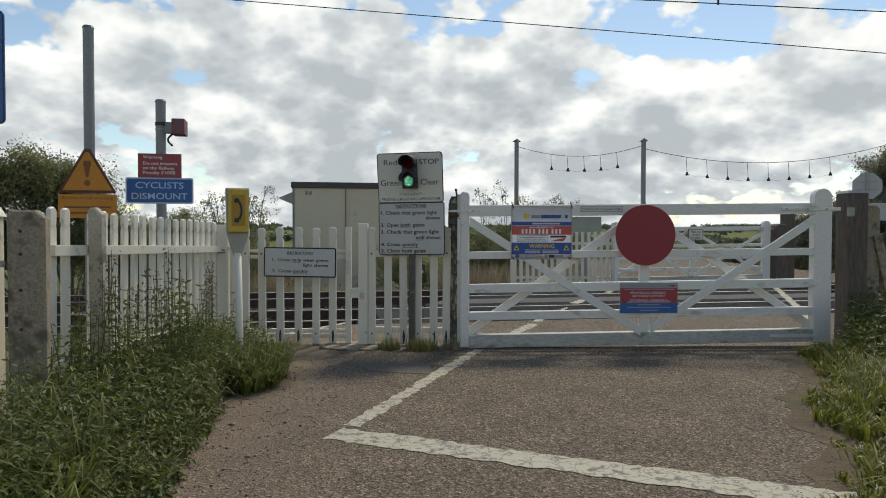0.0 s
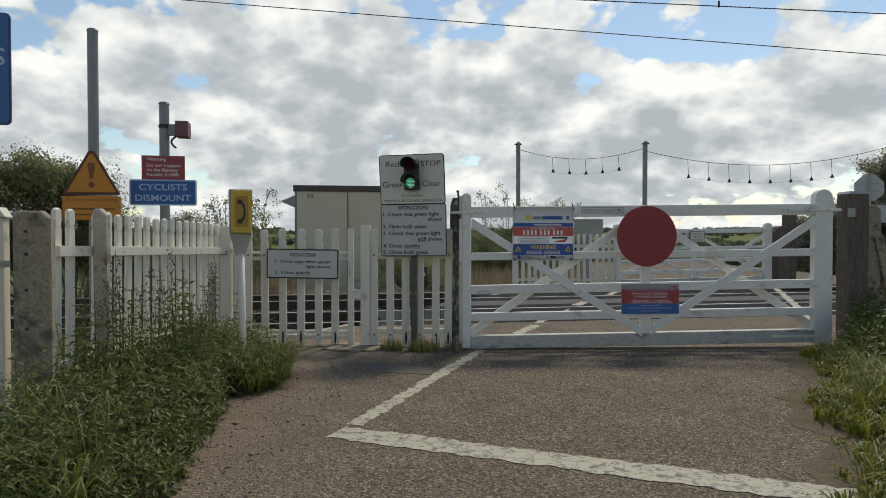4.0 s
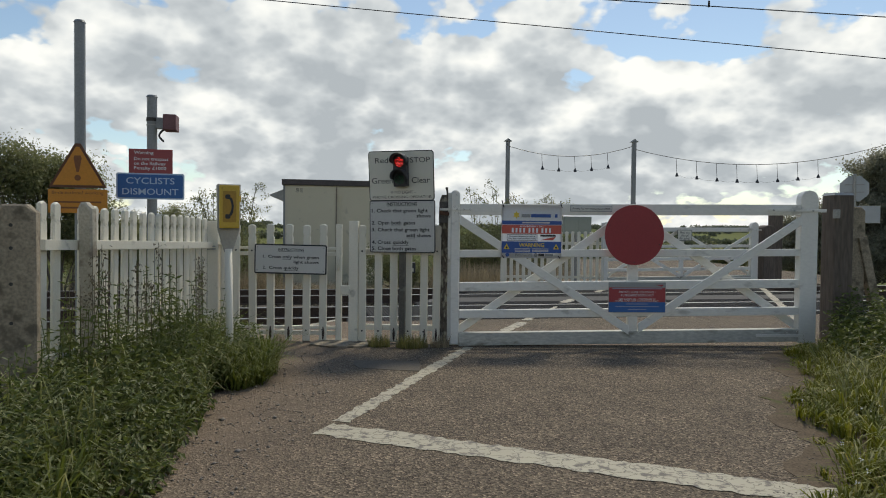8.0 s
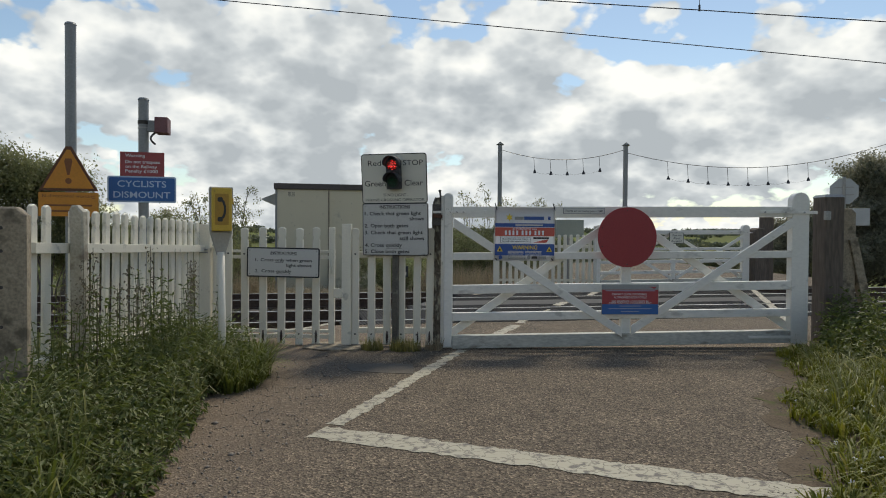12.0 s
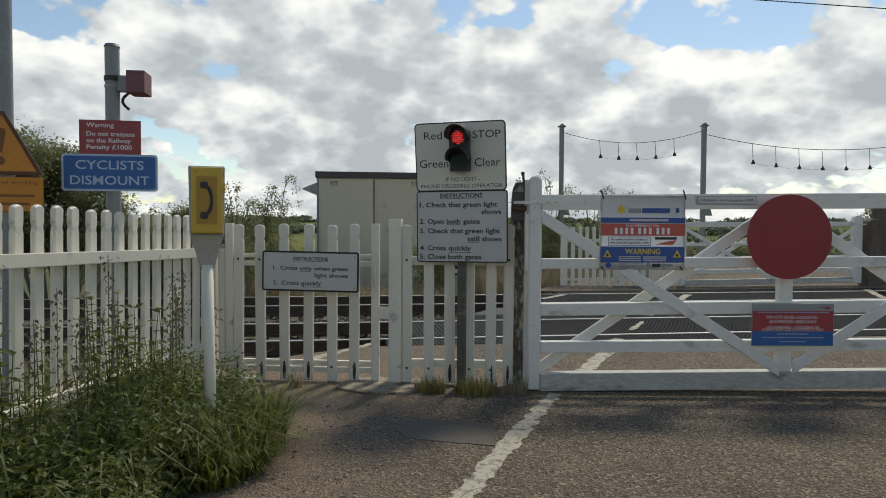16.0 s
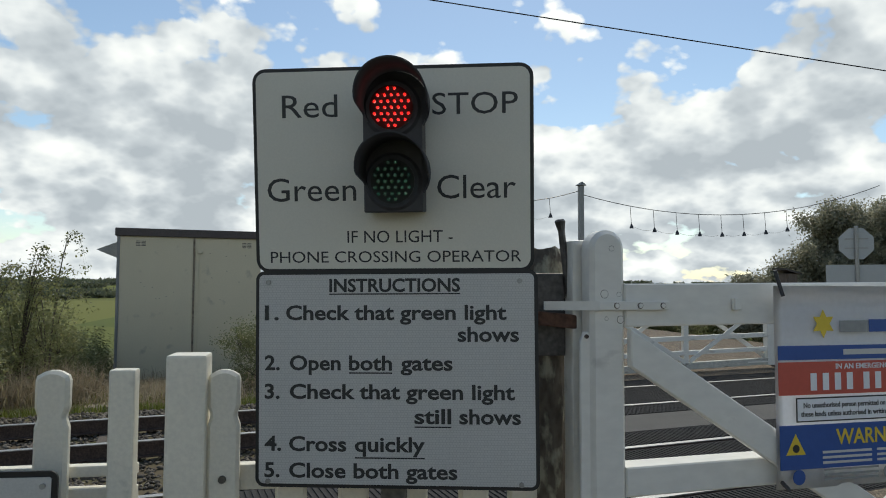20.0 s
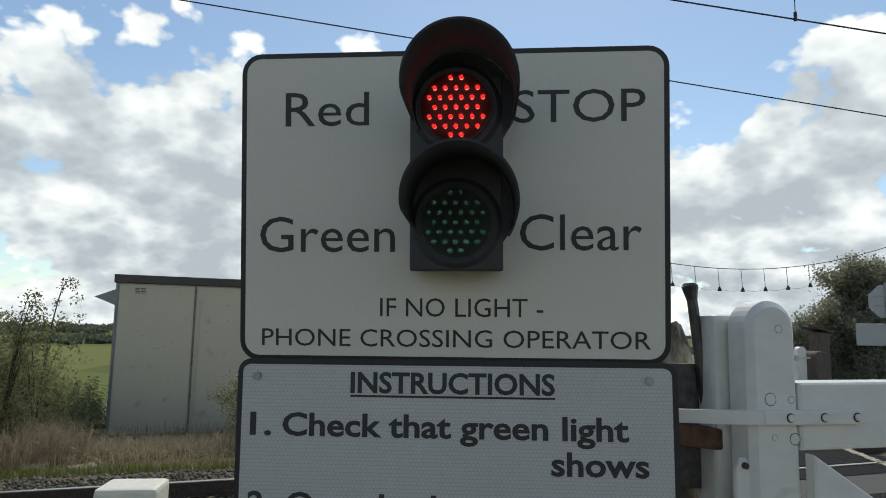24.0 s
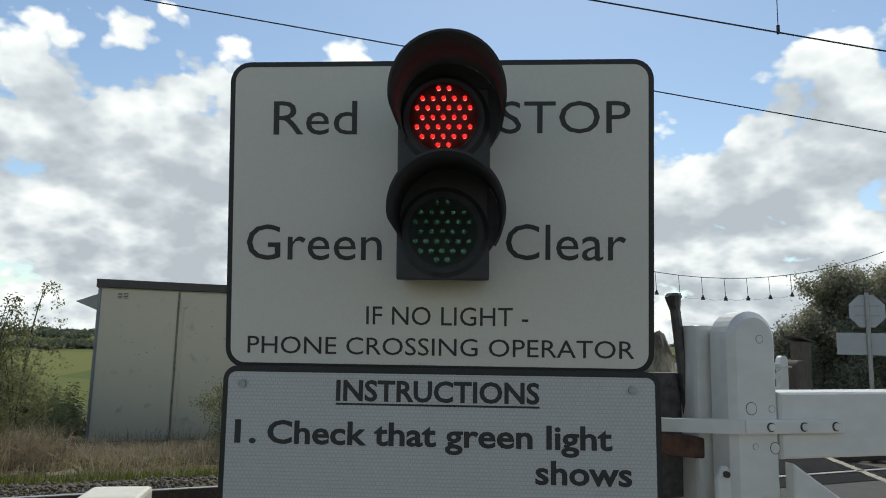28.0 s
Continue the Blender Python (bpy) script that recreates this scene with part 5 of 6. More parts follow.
def light_string():
    y = 16.4
    k = 1.096
    tops = [(1.52, 4.12), (5.48, 4.12)]
    for x, z in tops:
        t = thing("string_light_pole", pose(x * k - 0.01, y, -0.12) @ Matrix.Scale(k, 4), "slim grey timber pole carrying a string of bulbs", "pole", "string light poles")
        part("pole", box(shape(), -0.065, 0.065, -0.06, 0.06, -0.6, z, 0.01), GREY_POLE, t)
        part("cap", prism(shape(), [(-0.12, z), (0.12, z), (0.0, z + 0.09)], -0.1, 0.1), GREY_POLE, t)
        part("stay", prism(shape(), [(0.066, 1.6), (0.26, 1.6), (0.066, 2.25)], -0.03, 0.03), GREY_POLE, t)
    s = thing("string_lights", pose(-0.01, y, -0.12) @ Matrix.Scale(k, 4), "string of unlit hanging bulbs between the poles", "string lights")
    spans = [((1.52, 3.98), (5.48, 4.0), 0.33, 5), ((5.48, 3.90), (14.0, 4.34), 0.66, 8)]
    for (x0, z0), (x1, z1), sag, n in spans:
        w = bmesh.new()
        last = None
        for j in range(21):
            f = j / 20
            p = Vector((x0 + (x1 - x0) * f, 0, z0 + (z1 - z0) * f - sag * 4 * f * (1 - f)))
            if last is not None:
                cyl(w, last, p, 0.009, n=6)
            last = p
        part("cable", w, BLACK, s)
        drop = 0.42 if n == 5 else 0.50
        tail = None
        for j in range(n):
            f = 0.27 + 0.13 * j if n == 5 else 0.155 + 0.0735 * j
            x, z = x0 + (x1 - x0) * f, z0 + (z1 - z0) * f - sag * 4 * f * (1 - f)
            low = z - drop
            part("flex", cyl(shape(), (x, 0, z), (x + 0.03, 0, low), 0.007, n=6), BLACK, s)
            b = cyl(shape(), (x + 0.03, 0, low - 0.07), (x + 0.03, 0, low), 0.055, 0.035, n=12)
            cyl(b, (x + 0.03, 0, low), (x + 0.03, 0, low + 0.04), 0.03, 0.022, n=10)
            part("lamp_holder", b, BLACK, s, "dark lamp holder")
            if tail:
                slack = shape()
                last = None
                for q in range(9):
                    g = q / 8
                    p = Vector((tail[0] + (x + 0.03 - tail[0]) * g, 0, tail[1] + (low - tail[1]) * g - 0.28 * g * (1 - g)))
                    if last is not None:
                        cyl(slack, last, p, 0.003, n=5)
                    last = p
                part("slack_line", slack, BLACK, s)
            tail = (x + 0.03, low)


light_string()


def overhead_wires():
    for y0, z0, run, fall, drop in ((9.50, 6.51, -0.02, -0.098, None), (6.60, 6.185, 0.019, -0.054, 5.09)):
        def at(x):
            return (x, y0 + run * x, z0 + fall * x)
        w = thing("overhead_wire", pose(0, 0, 0), "overhead electric line wire above the tracks", "wire", "overhead wires", "structure")
        part("wire", cyl(shape(), at(-28), at(34), 0.011, n=8), BLACK, w)
        if drop:
            x, y, z = at(drop)
            part("dropper", cyl(shape(), (x, y, z), (x, y, z + 1.1), 0.006, n=6), BLACK, w)
            part("clip", cyl(shape(), (x, y, z - 0.02), (x, y, z + 0.10), 0.022, n=8), DARK_STEEL, w)


overhead_wires()

# ---- plants ----
NETTLE = foliage("nettle_leaf", (0.080, 0.106, 0.022), (0.155, 0.187, 0.042), (0.28, 0.29, 0.09), through_light=0.42)
GRASS = foliage("verge_grass", (0.13, 0.145, 0.012), (0.225, 0.235, 0.024), (0.40, 0.34, 0.09), through_light=0.4)
PALE_GRASS = foliage("pale_grass", (0.15, 0.165, 0.05), (0.24, 0.25, 0.085), (0.36, 0.32, 0.16), through_light=0.35)
GREEN_GRASS = foliage("green_grass", (0.10, 0.125, 0.02), (0.175, 0.205, 0.035), (0.32, 0.30, 0.10), through_light=0.4)
SEED = foliage("seed_heads", (0.12, 0.10, 0.07), (0.22, 0.19, 0.12), (0.30, 0.27, 0.18), 0.8)
FLOWER = foliage("white_flowers", (0.7, 0.7, 0.62), (0.8, 0.8, 0.74))
DRY = foliage("dry_stalk", (0.27, 0.215, 0.14), (0.44, 0.37, 0.25), (0.22, 0.20, 0.10), 0.8, 0.4)
HEDGE = foliage("hedge_leaf", (0.165, 0.18, 0.08), (0.26, 0.27, 0.12), (0.38, 0.35, 0.17), through_light=0.55)
DARK_LEAF = foliage("dark_leaf", (0.24, 0.24, 0.17), (0.37, 0.36, 0.25), (0.47, 0.41, 0.32), through_light=0.55)
# paler grey-green: the haze of distance is put into the leaf colour
FAR_LEAF = foliage("hazed_far_leaf", (0.11, 0.13, 0.085), (0.16, 0.18, 0.11), through_light=0.4)
SOIL = material("verge_soil", (0.15, 0.115, 0.08), 0.95, vary=0.3, scale=7, bump=0.7, grain=60, stain=(0.11, 0.12, 0.05), stain_amount=0.2, stain_scale=5, spec=0.1)
BARK = material("bark", (0.10, 0.08, 0.06), 0.9, vary=0.3, scale=12, bump=0.6)
TUFT = foliage("tuft_grass", (0.17, 0.17, 0.05), (0.29, 0.27, 0.10), (0.42, 0.36, 0.19), through_light=0.4)
rng = np.random.default_rng(7)


def leaf_mesh(name, places, dirs, sizes, mat, wide=0.45, fold=0.25, parent=None):
    """Leaves as folded kites: one root, two sides, one tip."""
    n = len(places)
    up = np.array([0, 0, 1.0])
    d = dirs / np.linalg.norm(dirs, axis=1, keepdims=True)
    s = np.cross(d, up + rng.normal(0, 0.35, (n, 3)))
    s /= np.linalg.norm(s, axis=1, keepdims=True) + 1e-9
    nn = np.cross(s, d)
    L = sizes[:, None]
    mid = places + d * L * 0.42 - nn * L * fold * 0.25
    co = np.stack([places, mid + s * L * wide * 0.5 + nn * L * fold * 0.5, places + d * L - nn * L * 0.12, mid - s * L * wide * 0.5 + nn * L * fold * 0.5, mid], 1).reshape(-1, 3)
    base = (np.arange(n) * 5)[:, None, None]
    f = (base + np.array([[0, 4, 1], [1, 4, 2], [2, 4, 3], [3, 4, 0]])[None]).reshape(-1, 3)
    me = bpy.data.meshes.new(name)
    me.vertices.add(len(co))
    me.vertices.foreach_set("co", co.ravel())
    me.loops.add(len(f) * 3)
    me.loops.foreach_set("vertex_index", f.ravel().astype(np.int32))
    me.polygons.add(len(f))
    me.polygons.foreach_set("loop_start", np.arange(0, len(f) * 3, 3, dtype=np.int32))
    me.update(calc_edges=True)
    me.validate()
    me.materials.append(mat)
    ob = new(name, me)
    if parent:
        ob.parent = parent
    return ob


def blades(name, roots, heights, mat, lean=0.35, width=0.006, bend=0.5, parent=None):
    """Grass blades as bent tapering strips of two segments."""
    n = len(roots)
    a = rng.uniform(0, 2 * np.pi, n)
    side = np.stack([np.cos(a), np.sin(a), np.zeros(n)], 1)
    out = np.stack([-np.sin(a), np.cos(a), np.zeros(n)], 1) * rng.normal(0, lean, n)[:, None]
    h = heights[:, None]
    w = width * rng.uniform(0.7, 1.4, n)[:, None]
    up = np.array([0, 0, 1.0])
    m = roots + up * h * 0.55 + out * h * 0.35
    t = roots + up * h * (1 - 0.25 * bend * np.abs(out).sum(1, keepdims=True)) + out * h * (0.6 + bend * 0.7)
    co = np.stack([roots - side * w, roots + side * w, m + side * w * 0.8, m - side * w * 0.8, t], 1).reshape(-1, 3)
    base = (np.arange(n) * 5)[:, None]
    tri = np.concatenate([base + np.array([[0, 1, 2]]), base + np.array([[0, 2, 3]]), base + np.array([[3, 2, 4]])], 1).reshape(-1, 3)
    me = bpy.data.meshes.new(name)
    me.vertices.add(len(co))
    me.vertices.foreach_set("co", co.ravel())
    me.loops.add(len(tri) * 3)
    me.loops.foreach_set("vertex_index", tri.ravel().astype(np.int32))
    me.polygons.add(len(tri))
    me.polygons.foreach_set("loop_start", np.arange(0, len(tri) * 3, 3, dtype=np.int32))
    me.update(calc_edges=True)
    me.validate()
    me.materials.append(mat)
    ob = new(name, me)
    if parent:
        ob.parent = parent
    return ob


def clumps(name, centres, heights, per, mat, label, width=0.006, splay=0.6, radius=0.05):
    """Grass in clumps: blades rise from one root and arch outwards over three segments."""
    n = len(centres) * per
    c = np.repeat(centres, per, axis=0)
    h = np.repeat(heights, per)[:, None] * rng.uniform(0.45, 1.1, (n, 1))
    a = rng.uniform(0, 2 * np.pi, n)
    out = np.stack([np.cos(a), np.sin(a), np.zeros(n)], 1)
    # every clump is combed a little to one side
    out += np.repeat(rng.normal(0, 0.45, (len(centres), 2)), per, axis=0) @ np.array([[1.0, 0, 0], [0, 1, 0]])
    side = np.stack([-np.sin(a), np.cos(a), np.zeros(n)], 1)
    root = c + out * radius * rng.uniform(0, 1, (n, 1))
    s = splay * rng.uniform(0.3, 1.3, (n, 1))
    w = width * rng.uniform(0.6, 1.4, (n, 1))
    up = np.array([0, 0, 1.0])
    p1 = root + up * h * 0.50 + out * h * s * 0.22
    p2 = root + up * h * (0.88 - 0.12 * s) + out * h * s * 0.62
    p3 = root + up * h * (0.98 - 0.42 * s) + out * h * s * 1.15
    co = np.stack([root - side * w * 0.7, root + side * w * 0.7, p1 + side * w, p1 - side * w, p2 + side * w * 0.7, p2 - side * w * 0.7, p3], 1).reshape(-1, 3)
    base = (np.arange(n) * 7)[:, None]
    tri = np.concatenate([base + np.array([t]) for t in ((0, 1, 2), (0, 2, 3), (3, 2, 4), (3, 4, 5), (5, 4, 6))], 1).reshape(-1, 3)
    me = bpy.data.meshes.new(name)
    me.vertices.add(len(co))
    me.vertices.foreach_set("co", co.ravel())
    me.loops.add(len(tri) * 3)
    me.loops.foreach_set("vertex_index", tri.ravel().astype(np.int32))
    me.polygons.add(len(tri))
    me.polygons.foreach_set("loop_start", np.arange(0, len(tri) * 3, 3, dtype=np.int32))
    me.update(calc_edges=True)
    me.validate()
    me.materials.append(mat)
    return tagged(new(name, me), label, "grass", kind="stuff")


def scatter(poly, n):
    """n points inside a polygon in x, y."""
    p = np.array(poly)
    lo, hi = p.min(0), p.max(0)
    out = np.empty((0, 2))
    while len(out) < n:
        q = rng.uniform(lo, hi, (n * 2, 2))
        inside = np.zeros(len(q), bool)
        j = len(p) - 1
        for i in range(len(p)):
            c = ((p[i, 1] > q[:, 1]) != (p[j, 1] > q[:, 1])) & (q[:, 0] < (p[j, 0] - p[i, 0]) * (q[:, 1] - p[i, 1]) / (p[j, 1] - p[i, 1] + 1e-12) + p[i, 0])
            inside ^= c
            j = i
        out = np.concatenate([out, q[inside]])
    return out[:n]


def nettle_bed(name, poly, stems, h0, h1, label, edge=None, mat=NETTLE, leaf=(0.05, 0.10), floor=0.0, wide=0.40):
    """Upright stems with pairs of drooping leaves."""
    pts = scatter(poly, stems)
    hs = rng.uniform(h0, h1, stems)
    if edge is not None:
        hs *= np.clip(edge(pts), 0.2, 1)
    P, D, S = [], [], []
    lean = rng.normal(0, 0.10, (stems, 2))
    for (x, y), h, (lx, ly) in zip(pts, hs, lean):
        lv = max(int(h / 0.055), 3)
        for k in range(lv):
            f = (k + 1) / lv
            a = k * 1.57 + x * 9
            for b in (0, math.pi):
                P.append((x + lx * f * h, y + ly * f * h, floor + h * f))
                D.append((math.cos(a + b), math.sin(a + b), -0.05 - 0.85 * (1 - f) + (0.6 if k == lv - 1 else 0)))
                S.append((leaf[0] + (leaf[1] - leaf[0]) * (1 - f * 0.6)) * (0.75 + 0.5 * ((k * 37 + int(x * 100)) % 10) / 10))
    ob = leaf_mesh(name, np.array(P), np.array(D) + rng.normal(0, 0.25, (len(P), 3)), np.array(S), mat, wide=wide)
    if stems <= 200:
        bm = shape()
        for (x, y), h, (lx, ly) in zip(pts, hs, lean):
            cyl(bm, (x, y, 0), (x + lx * h, y + ly * h, h * 1.02), 0.004, 0.002, n=5, caps=False)
        solid("weed_stems", bm, NETTLE, label="thin green stems of the tall weeds", category="plants", kind="stuff")
    tagged(ob, label, "plants", kind="stuff")
    return ob


def edge_soft(pts):
    return 0.30 + (-1.40 - pts[:, 0]) / 0.70


LEFT_BED = [(-1.30, -6.4), (-1.28, -4.9), (-1.36, -4.19), (-1.47, -3.74), (-1.54, -3.28), (-1.62, -2.9), (-1.82, -2.6), (-1.70, -2.3), (-1.62, -1.9), (-1.66, -1.5), (-1.9, -1.15), (-2.3, -0.95), (-2.66, -0.85), (-2.66, -3.1), (-2.5, -3.3), (-2.7, -6.4)]


def bumps(pts, scale=2.2, seed=0.0):
    return np.array([noise.noise((x * scale, y * scale, seed)) for x, y in pts])


def mound(pts):
    """Higher by the fence and in lumps, falling to the road edge."""
    return edge_soft(pts) * (1 + 0.45 * bumps(pts, 2.8))


nettle_bed("nettles", LEFT_BED, 3400, 0.21, 0.48, "thick green nettles and weeds along the fence", mound, leaf=(0.026, 0.068), wide=0.42)
shoots = [(-2.55, -1.3), (-2.0, -1.5), (-1.95, -4.2), (-2.5, -4.4)]
nettle_bed("nettle_shoots", shoots, 60, 0.45, 0.72, "taller nettle shoots standing out of the bed", leaf=(0.028, 0.07), wide=0.42)
tall = [(-2.60, -0.9), (-2.25, -0.9), (-2.2, -3.2), (-2.60, -3.2)]
nettle_bed("tall_nettles", tall, 44, 0.55, 0.95, "tall seeding weeds in front of the pickets", leaf=(0.035, 0.085))


def seed_heads():
    q = scatter(tall, 16)
    P, D = [], []
    st = shape()
    for x, y in q:
        h = rng.uniform(0.8, 1.15)
        cyl(st, (x, y, 0), (x, y, h), 0.004, 0.002, n=5, caps=False)
        for k in range(60):
            f = rng.uniform(0.6, 1.0)
            P.append((x + rng.normal(0, 0.022), y + rng.normal(0, 0.022), h * f))
            D.append((rng.normal(0, 1), rng.normal(0, 1), -1.0))
    ob = leaf_mesh("seed_heads", np.array(P), np.array(D), rng.uniform(0.015, 0.035, len(P)), SEED, wide=0.5)
    solid("seed_stems", st, SEED, label="brown stems of the seeding weeds", category="plants", kind="stuff")
    tagged(ob, "brown drooping seed heads on the tall weeds", "plants", kind="stuff")


seed_heads()
gp = scatter(LEFT_BED, 170)
clumps("pale_grass", np.c_[gp, np.zeros(len(gp))], rng.uniform(0.30, 0.60, len(gp)) * np.clip(mound(gp), 0.25, 1.1), 16, PALE_GRASS, "pale arching grass growing through the nettles", 0.0035, 0.8)
gp = scatter([(-1.60, -2.32), (-1.50, -1.95), (-1.52, -1.6), (-1.72, -1.25), (-2.3, -1.0), (-2.1, -2.2)], 240)
clumps("verge_grass", np.c_[gp, np.zeros(len(gp))], rng.uniform(0.10, 0.36, len(gp)) * (1 + 0.5 * bumps(gp)), 26, GREEN_GRASS, "grass round the telephone post growing out onto the road", 0.005, 0.75)
gp = scatter([(-1.32, -6.3), (-1.50, -4.6), (-1.9, -4.3), (-2.6, -4.0), (-2.6, -6.3)], 170)
clumps("verge_grass", np.c_[gp, np.zeros(len(gp))], rng.uniform(0.15, 0.42, len(gp)), 26, GREEN_GRASS, "bright grass at the near end of the nettles", 0.0055, 0.65)


# right verge: soil under clumped grass with a ragged edge
def verge_edge(y):
    return 3.76 + (y - 0.25) * 0.43 + 0.10 * math.sin(y * 3.1) + 0.06 * math.sin(y * 7.3 + 1)


def right_verge():
    ys = [0.30 - 0.12 * k for k in range(80)]
    pts = [(verge_edge(y) - 0.10 + rng.normal(0, 0.03), y) for y in ys]
    solid("verge", slab(shape(), pts[::-1] + [(13, 0.30), (13, ys[-1])][::1], -0.05, 0.003), SOIL, label="brown soil of the verge under the grass", category="verge", kind="structure")
    q = scatter([(1.4, -6.2), (3.2, -6.2), (6.2, -6.2), (6.2, 0.35), (3.6, 0.35), (1.2, -5.5)], 2600)
    d = np.array([x - verge_edge(y) for x, y in q])
    keep = d > rng.normal(0.12, 0.06, len(q))
    q, d = q[keep], d[keep]
    h = rng.uniform(0.10, 0.34, len(q)) * np.clip(0.28 + d * 1.1, 0.22, 1.25) * (1 + 0.55 * bumps(q, 1.8, 3.0)) * np.where(q[:, 1] > -0.7, 0.6, 1.0)
    clumps("verge_grass", np.c_[q, np.zeros(len(q))], h, 26, GRASS, "bright green tussocky verge grass beside the road", 0.0052, 0.75, 0.06)
    sel = q[(d > 0.3) & (bumps(q, 1.1, 8.0) > 0.02)][:260]
    clumps("pale_grass", np.c_[sel, np.zeros(len(sel))], rng.uniform(0.25, 0.5, len(sel)), 9, PALE_GRASS, "pale seeding grass standing above the verge", 0.003, 0.5)
    fl = q[(d > 0.25) & (bumps(q, 1.4, 15.0) > 0.1)]
    fl = fl[rng.integers(0, len(fl), 150)] + rng.normal(0, 0.08, (150, 2))
    P = np.repeat(np.c_[fl, rng.uniform(0.12, 0.32, len(fl))], 5, axis=0) + rng.normal(0, 0.004, (750, 3))
    ob = leaf_mesh("small_flowers", P, rng.normal(0, 1, (len(P), 3)) + np.array([0, 0, 0.4]), np.full(len(P), 0.012), FLOWER, wide=0.8)
    tagged(ob, "small white flowers in the verge grass", "flowers", kind="stuff")


right_verge()


def rough_grass(name, poly, n, h0, h1, label):
    """Thin rough grass away from the road, in patches."""
    q = scatter(poly, n)
    q = q[bumps(q, 0.9, 21.0) > -0.25]
    z = np.array([ground_height(x, y) for x, y in q])
    clumps(name, np.c_[q, z], rng.uniform(h0, h1, len(q)) * (1 + 0.5 * bumps(q, 0.7, 5.0)), 12, PALE_GRASS if n % 2 else GREEN_GRASS, label, 0.007, 0.7, 0.10)


rough_grass("rough_grass", [(6.0, -9), (12.5, -9), (12.5, 1.5), (6.0, 0.4)], 1400, 0.15, 0.4, "rough grass beyond the verge")
rough_grass("rough_grass", [(-9, -9), (-2.95, -9), (-2.95, 0.2), (-9, 1.2)], 1701, 0.12, 0.38, "rough grass behind the picket fence")
bank = [(4.22, 0.20), (3.95, -0.3), (3.72, -0.9), (3.62, -1.6), (3.9, -2.4), (6.2, -3.4), (6.2, 0.5)]
nettle_bed("verge_weeds", bank, 2000, 0.34, 0.70, "leafy nettles at the foot of the gate post", lambda p: 0.50 + (p[:, 0] - 3.7) * 0.8, leaf=(0.032, 0.085), wide=0.45)
# tufts at the posts
for x, y, r, n in ((-0.78, -0.18, 0.12, 260), (-0.42, -0.2, 0.17, 420), (-0.12, -0.15, 0.10, 120), (-1.9, -0.12, 0.08, 60)):
    a, rr = rng.uniform(0, 6.28, n), r * np.sqrt(rng.uniform(0, 1, n))
    pts = np.c_[x + rr * np.cos(a), y + rr * np.sin(a) * 0.6, np.zeros(n)]
    tagged(blades("grass_tuft", pts, rng.uniform(0.04, 0.17, n), DRY if x > -0.3 or x < -1 else TUFT, width=0.003), "tuft of grass at the foot of the fence", "grass", "grass tufts", "stuff")


def limb(bm, p, q, r0, r1, bends=3):
    p, q = Vector(p), Vector(q)
    last, lr = p, r0
    for k in range(1, bends + 1):
        f = k / bends
        c = p.lerp(q, f) + Vector(noise.noise_vector(p * 3 + Vector((k, 0, 0)))) * (q - p).length * 0.07 * (k < bends)
        r = r0 + (r1 - r0) * f
        cyl(bm, last, c, lr, r, n=7, caps=False)
        last, lr = c, r


def bush(name, m, label, clumps, leaf_mat, leaves=2600, leaf=0.06, stems=7, category="bush", spray=0.35, base=0.0):
    """Stems and a crown of many small leaves gathered in uneven clumps with gaps."""
    t = thing(name, m, label, category)
    bm = shape()
    P, D, S = [], [], []
    for (cx, cy, cz, r) in clumps:
        for _ in range(2):
            limb(bm, (cx * 0.35, cy * 0.35, base - 0.1), (cx + rng.normal(0, r * 0.3), cy + rng.normal(0, r * 0.3), cz), 0.016 + 0.008 * r, 0.004)
        n = int(leaves * r * r)
        sub = rng.normal(0, 1, (max(int(46 * r + 8), 8), 3))
        sub = sub / np.linalg.norm(sub, axis=1, keepdims=True) * r * rng.uniform(0.35, 1.08, (len(sub), 1)) * np.array([1, 1, 0.85])
        pick = rng.integers(0, len(sub), n)
        pos = np.array([cx, cy, cz]) + sub[pick] * rng.uniform(0.75, 1.05, (n, 1)) + rng.normal(0, 0.05 + r * spray * 0.20, (n, 3))
        for k in range(0, len(sub), 4):
            limb(bm, (cx, cy, cz - r * 0.4), Vector((cx, cy, cz)) + Vector(sub[k]), 0.007, 0.002, 2)
        P.append(pos)
        D.append(rng.normal(0, 1, (n, 3)) + np.array([0, 0, 0.2]))
        S.append(rng.uniform(0.6, 1.35, n) * leaf)
    part("trunk", bm, BARK, t, "brown stems")
    P, D, S = np.concatenate(P), np.concatenate(D), np.concatenate(S)
    keep = P[:, 2] > base - 0.05
    leaf_mesh("crown", P[keep], D[keep], S[keep], leaf_mat, wide=0.6, parent=t)
    return t


def ball_row(x0, x1, y0, y1, z, r, n, jitter=0.4):
    out = []
    for k in range(n):
        f = k / max(n - 1, 1)
        out.append((x0 + (x1 - x0) * f + rng.normal(0, jitter), y0 + (y1 - y0) * f + rng.normal(0, jitter), z * rng.uniform(0.75, 1.1), r * rng.uniform(0.75, 1.2)))
        out.append((x0 + (x1 - x0) * f + rng.normal(0, jitter), y0 + (y1 - y0) * f + rng.normal(0, jitter), z * 0.45, r * rng.uniform(0.8, 1.2)))
    return out


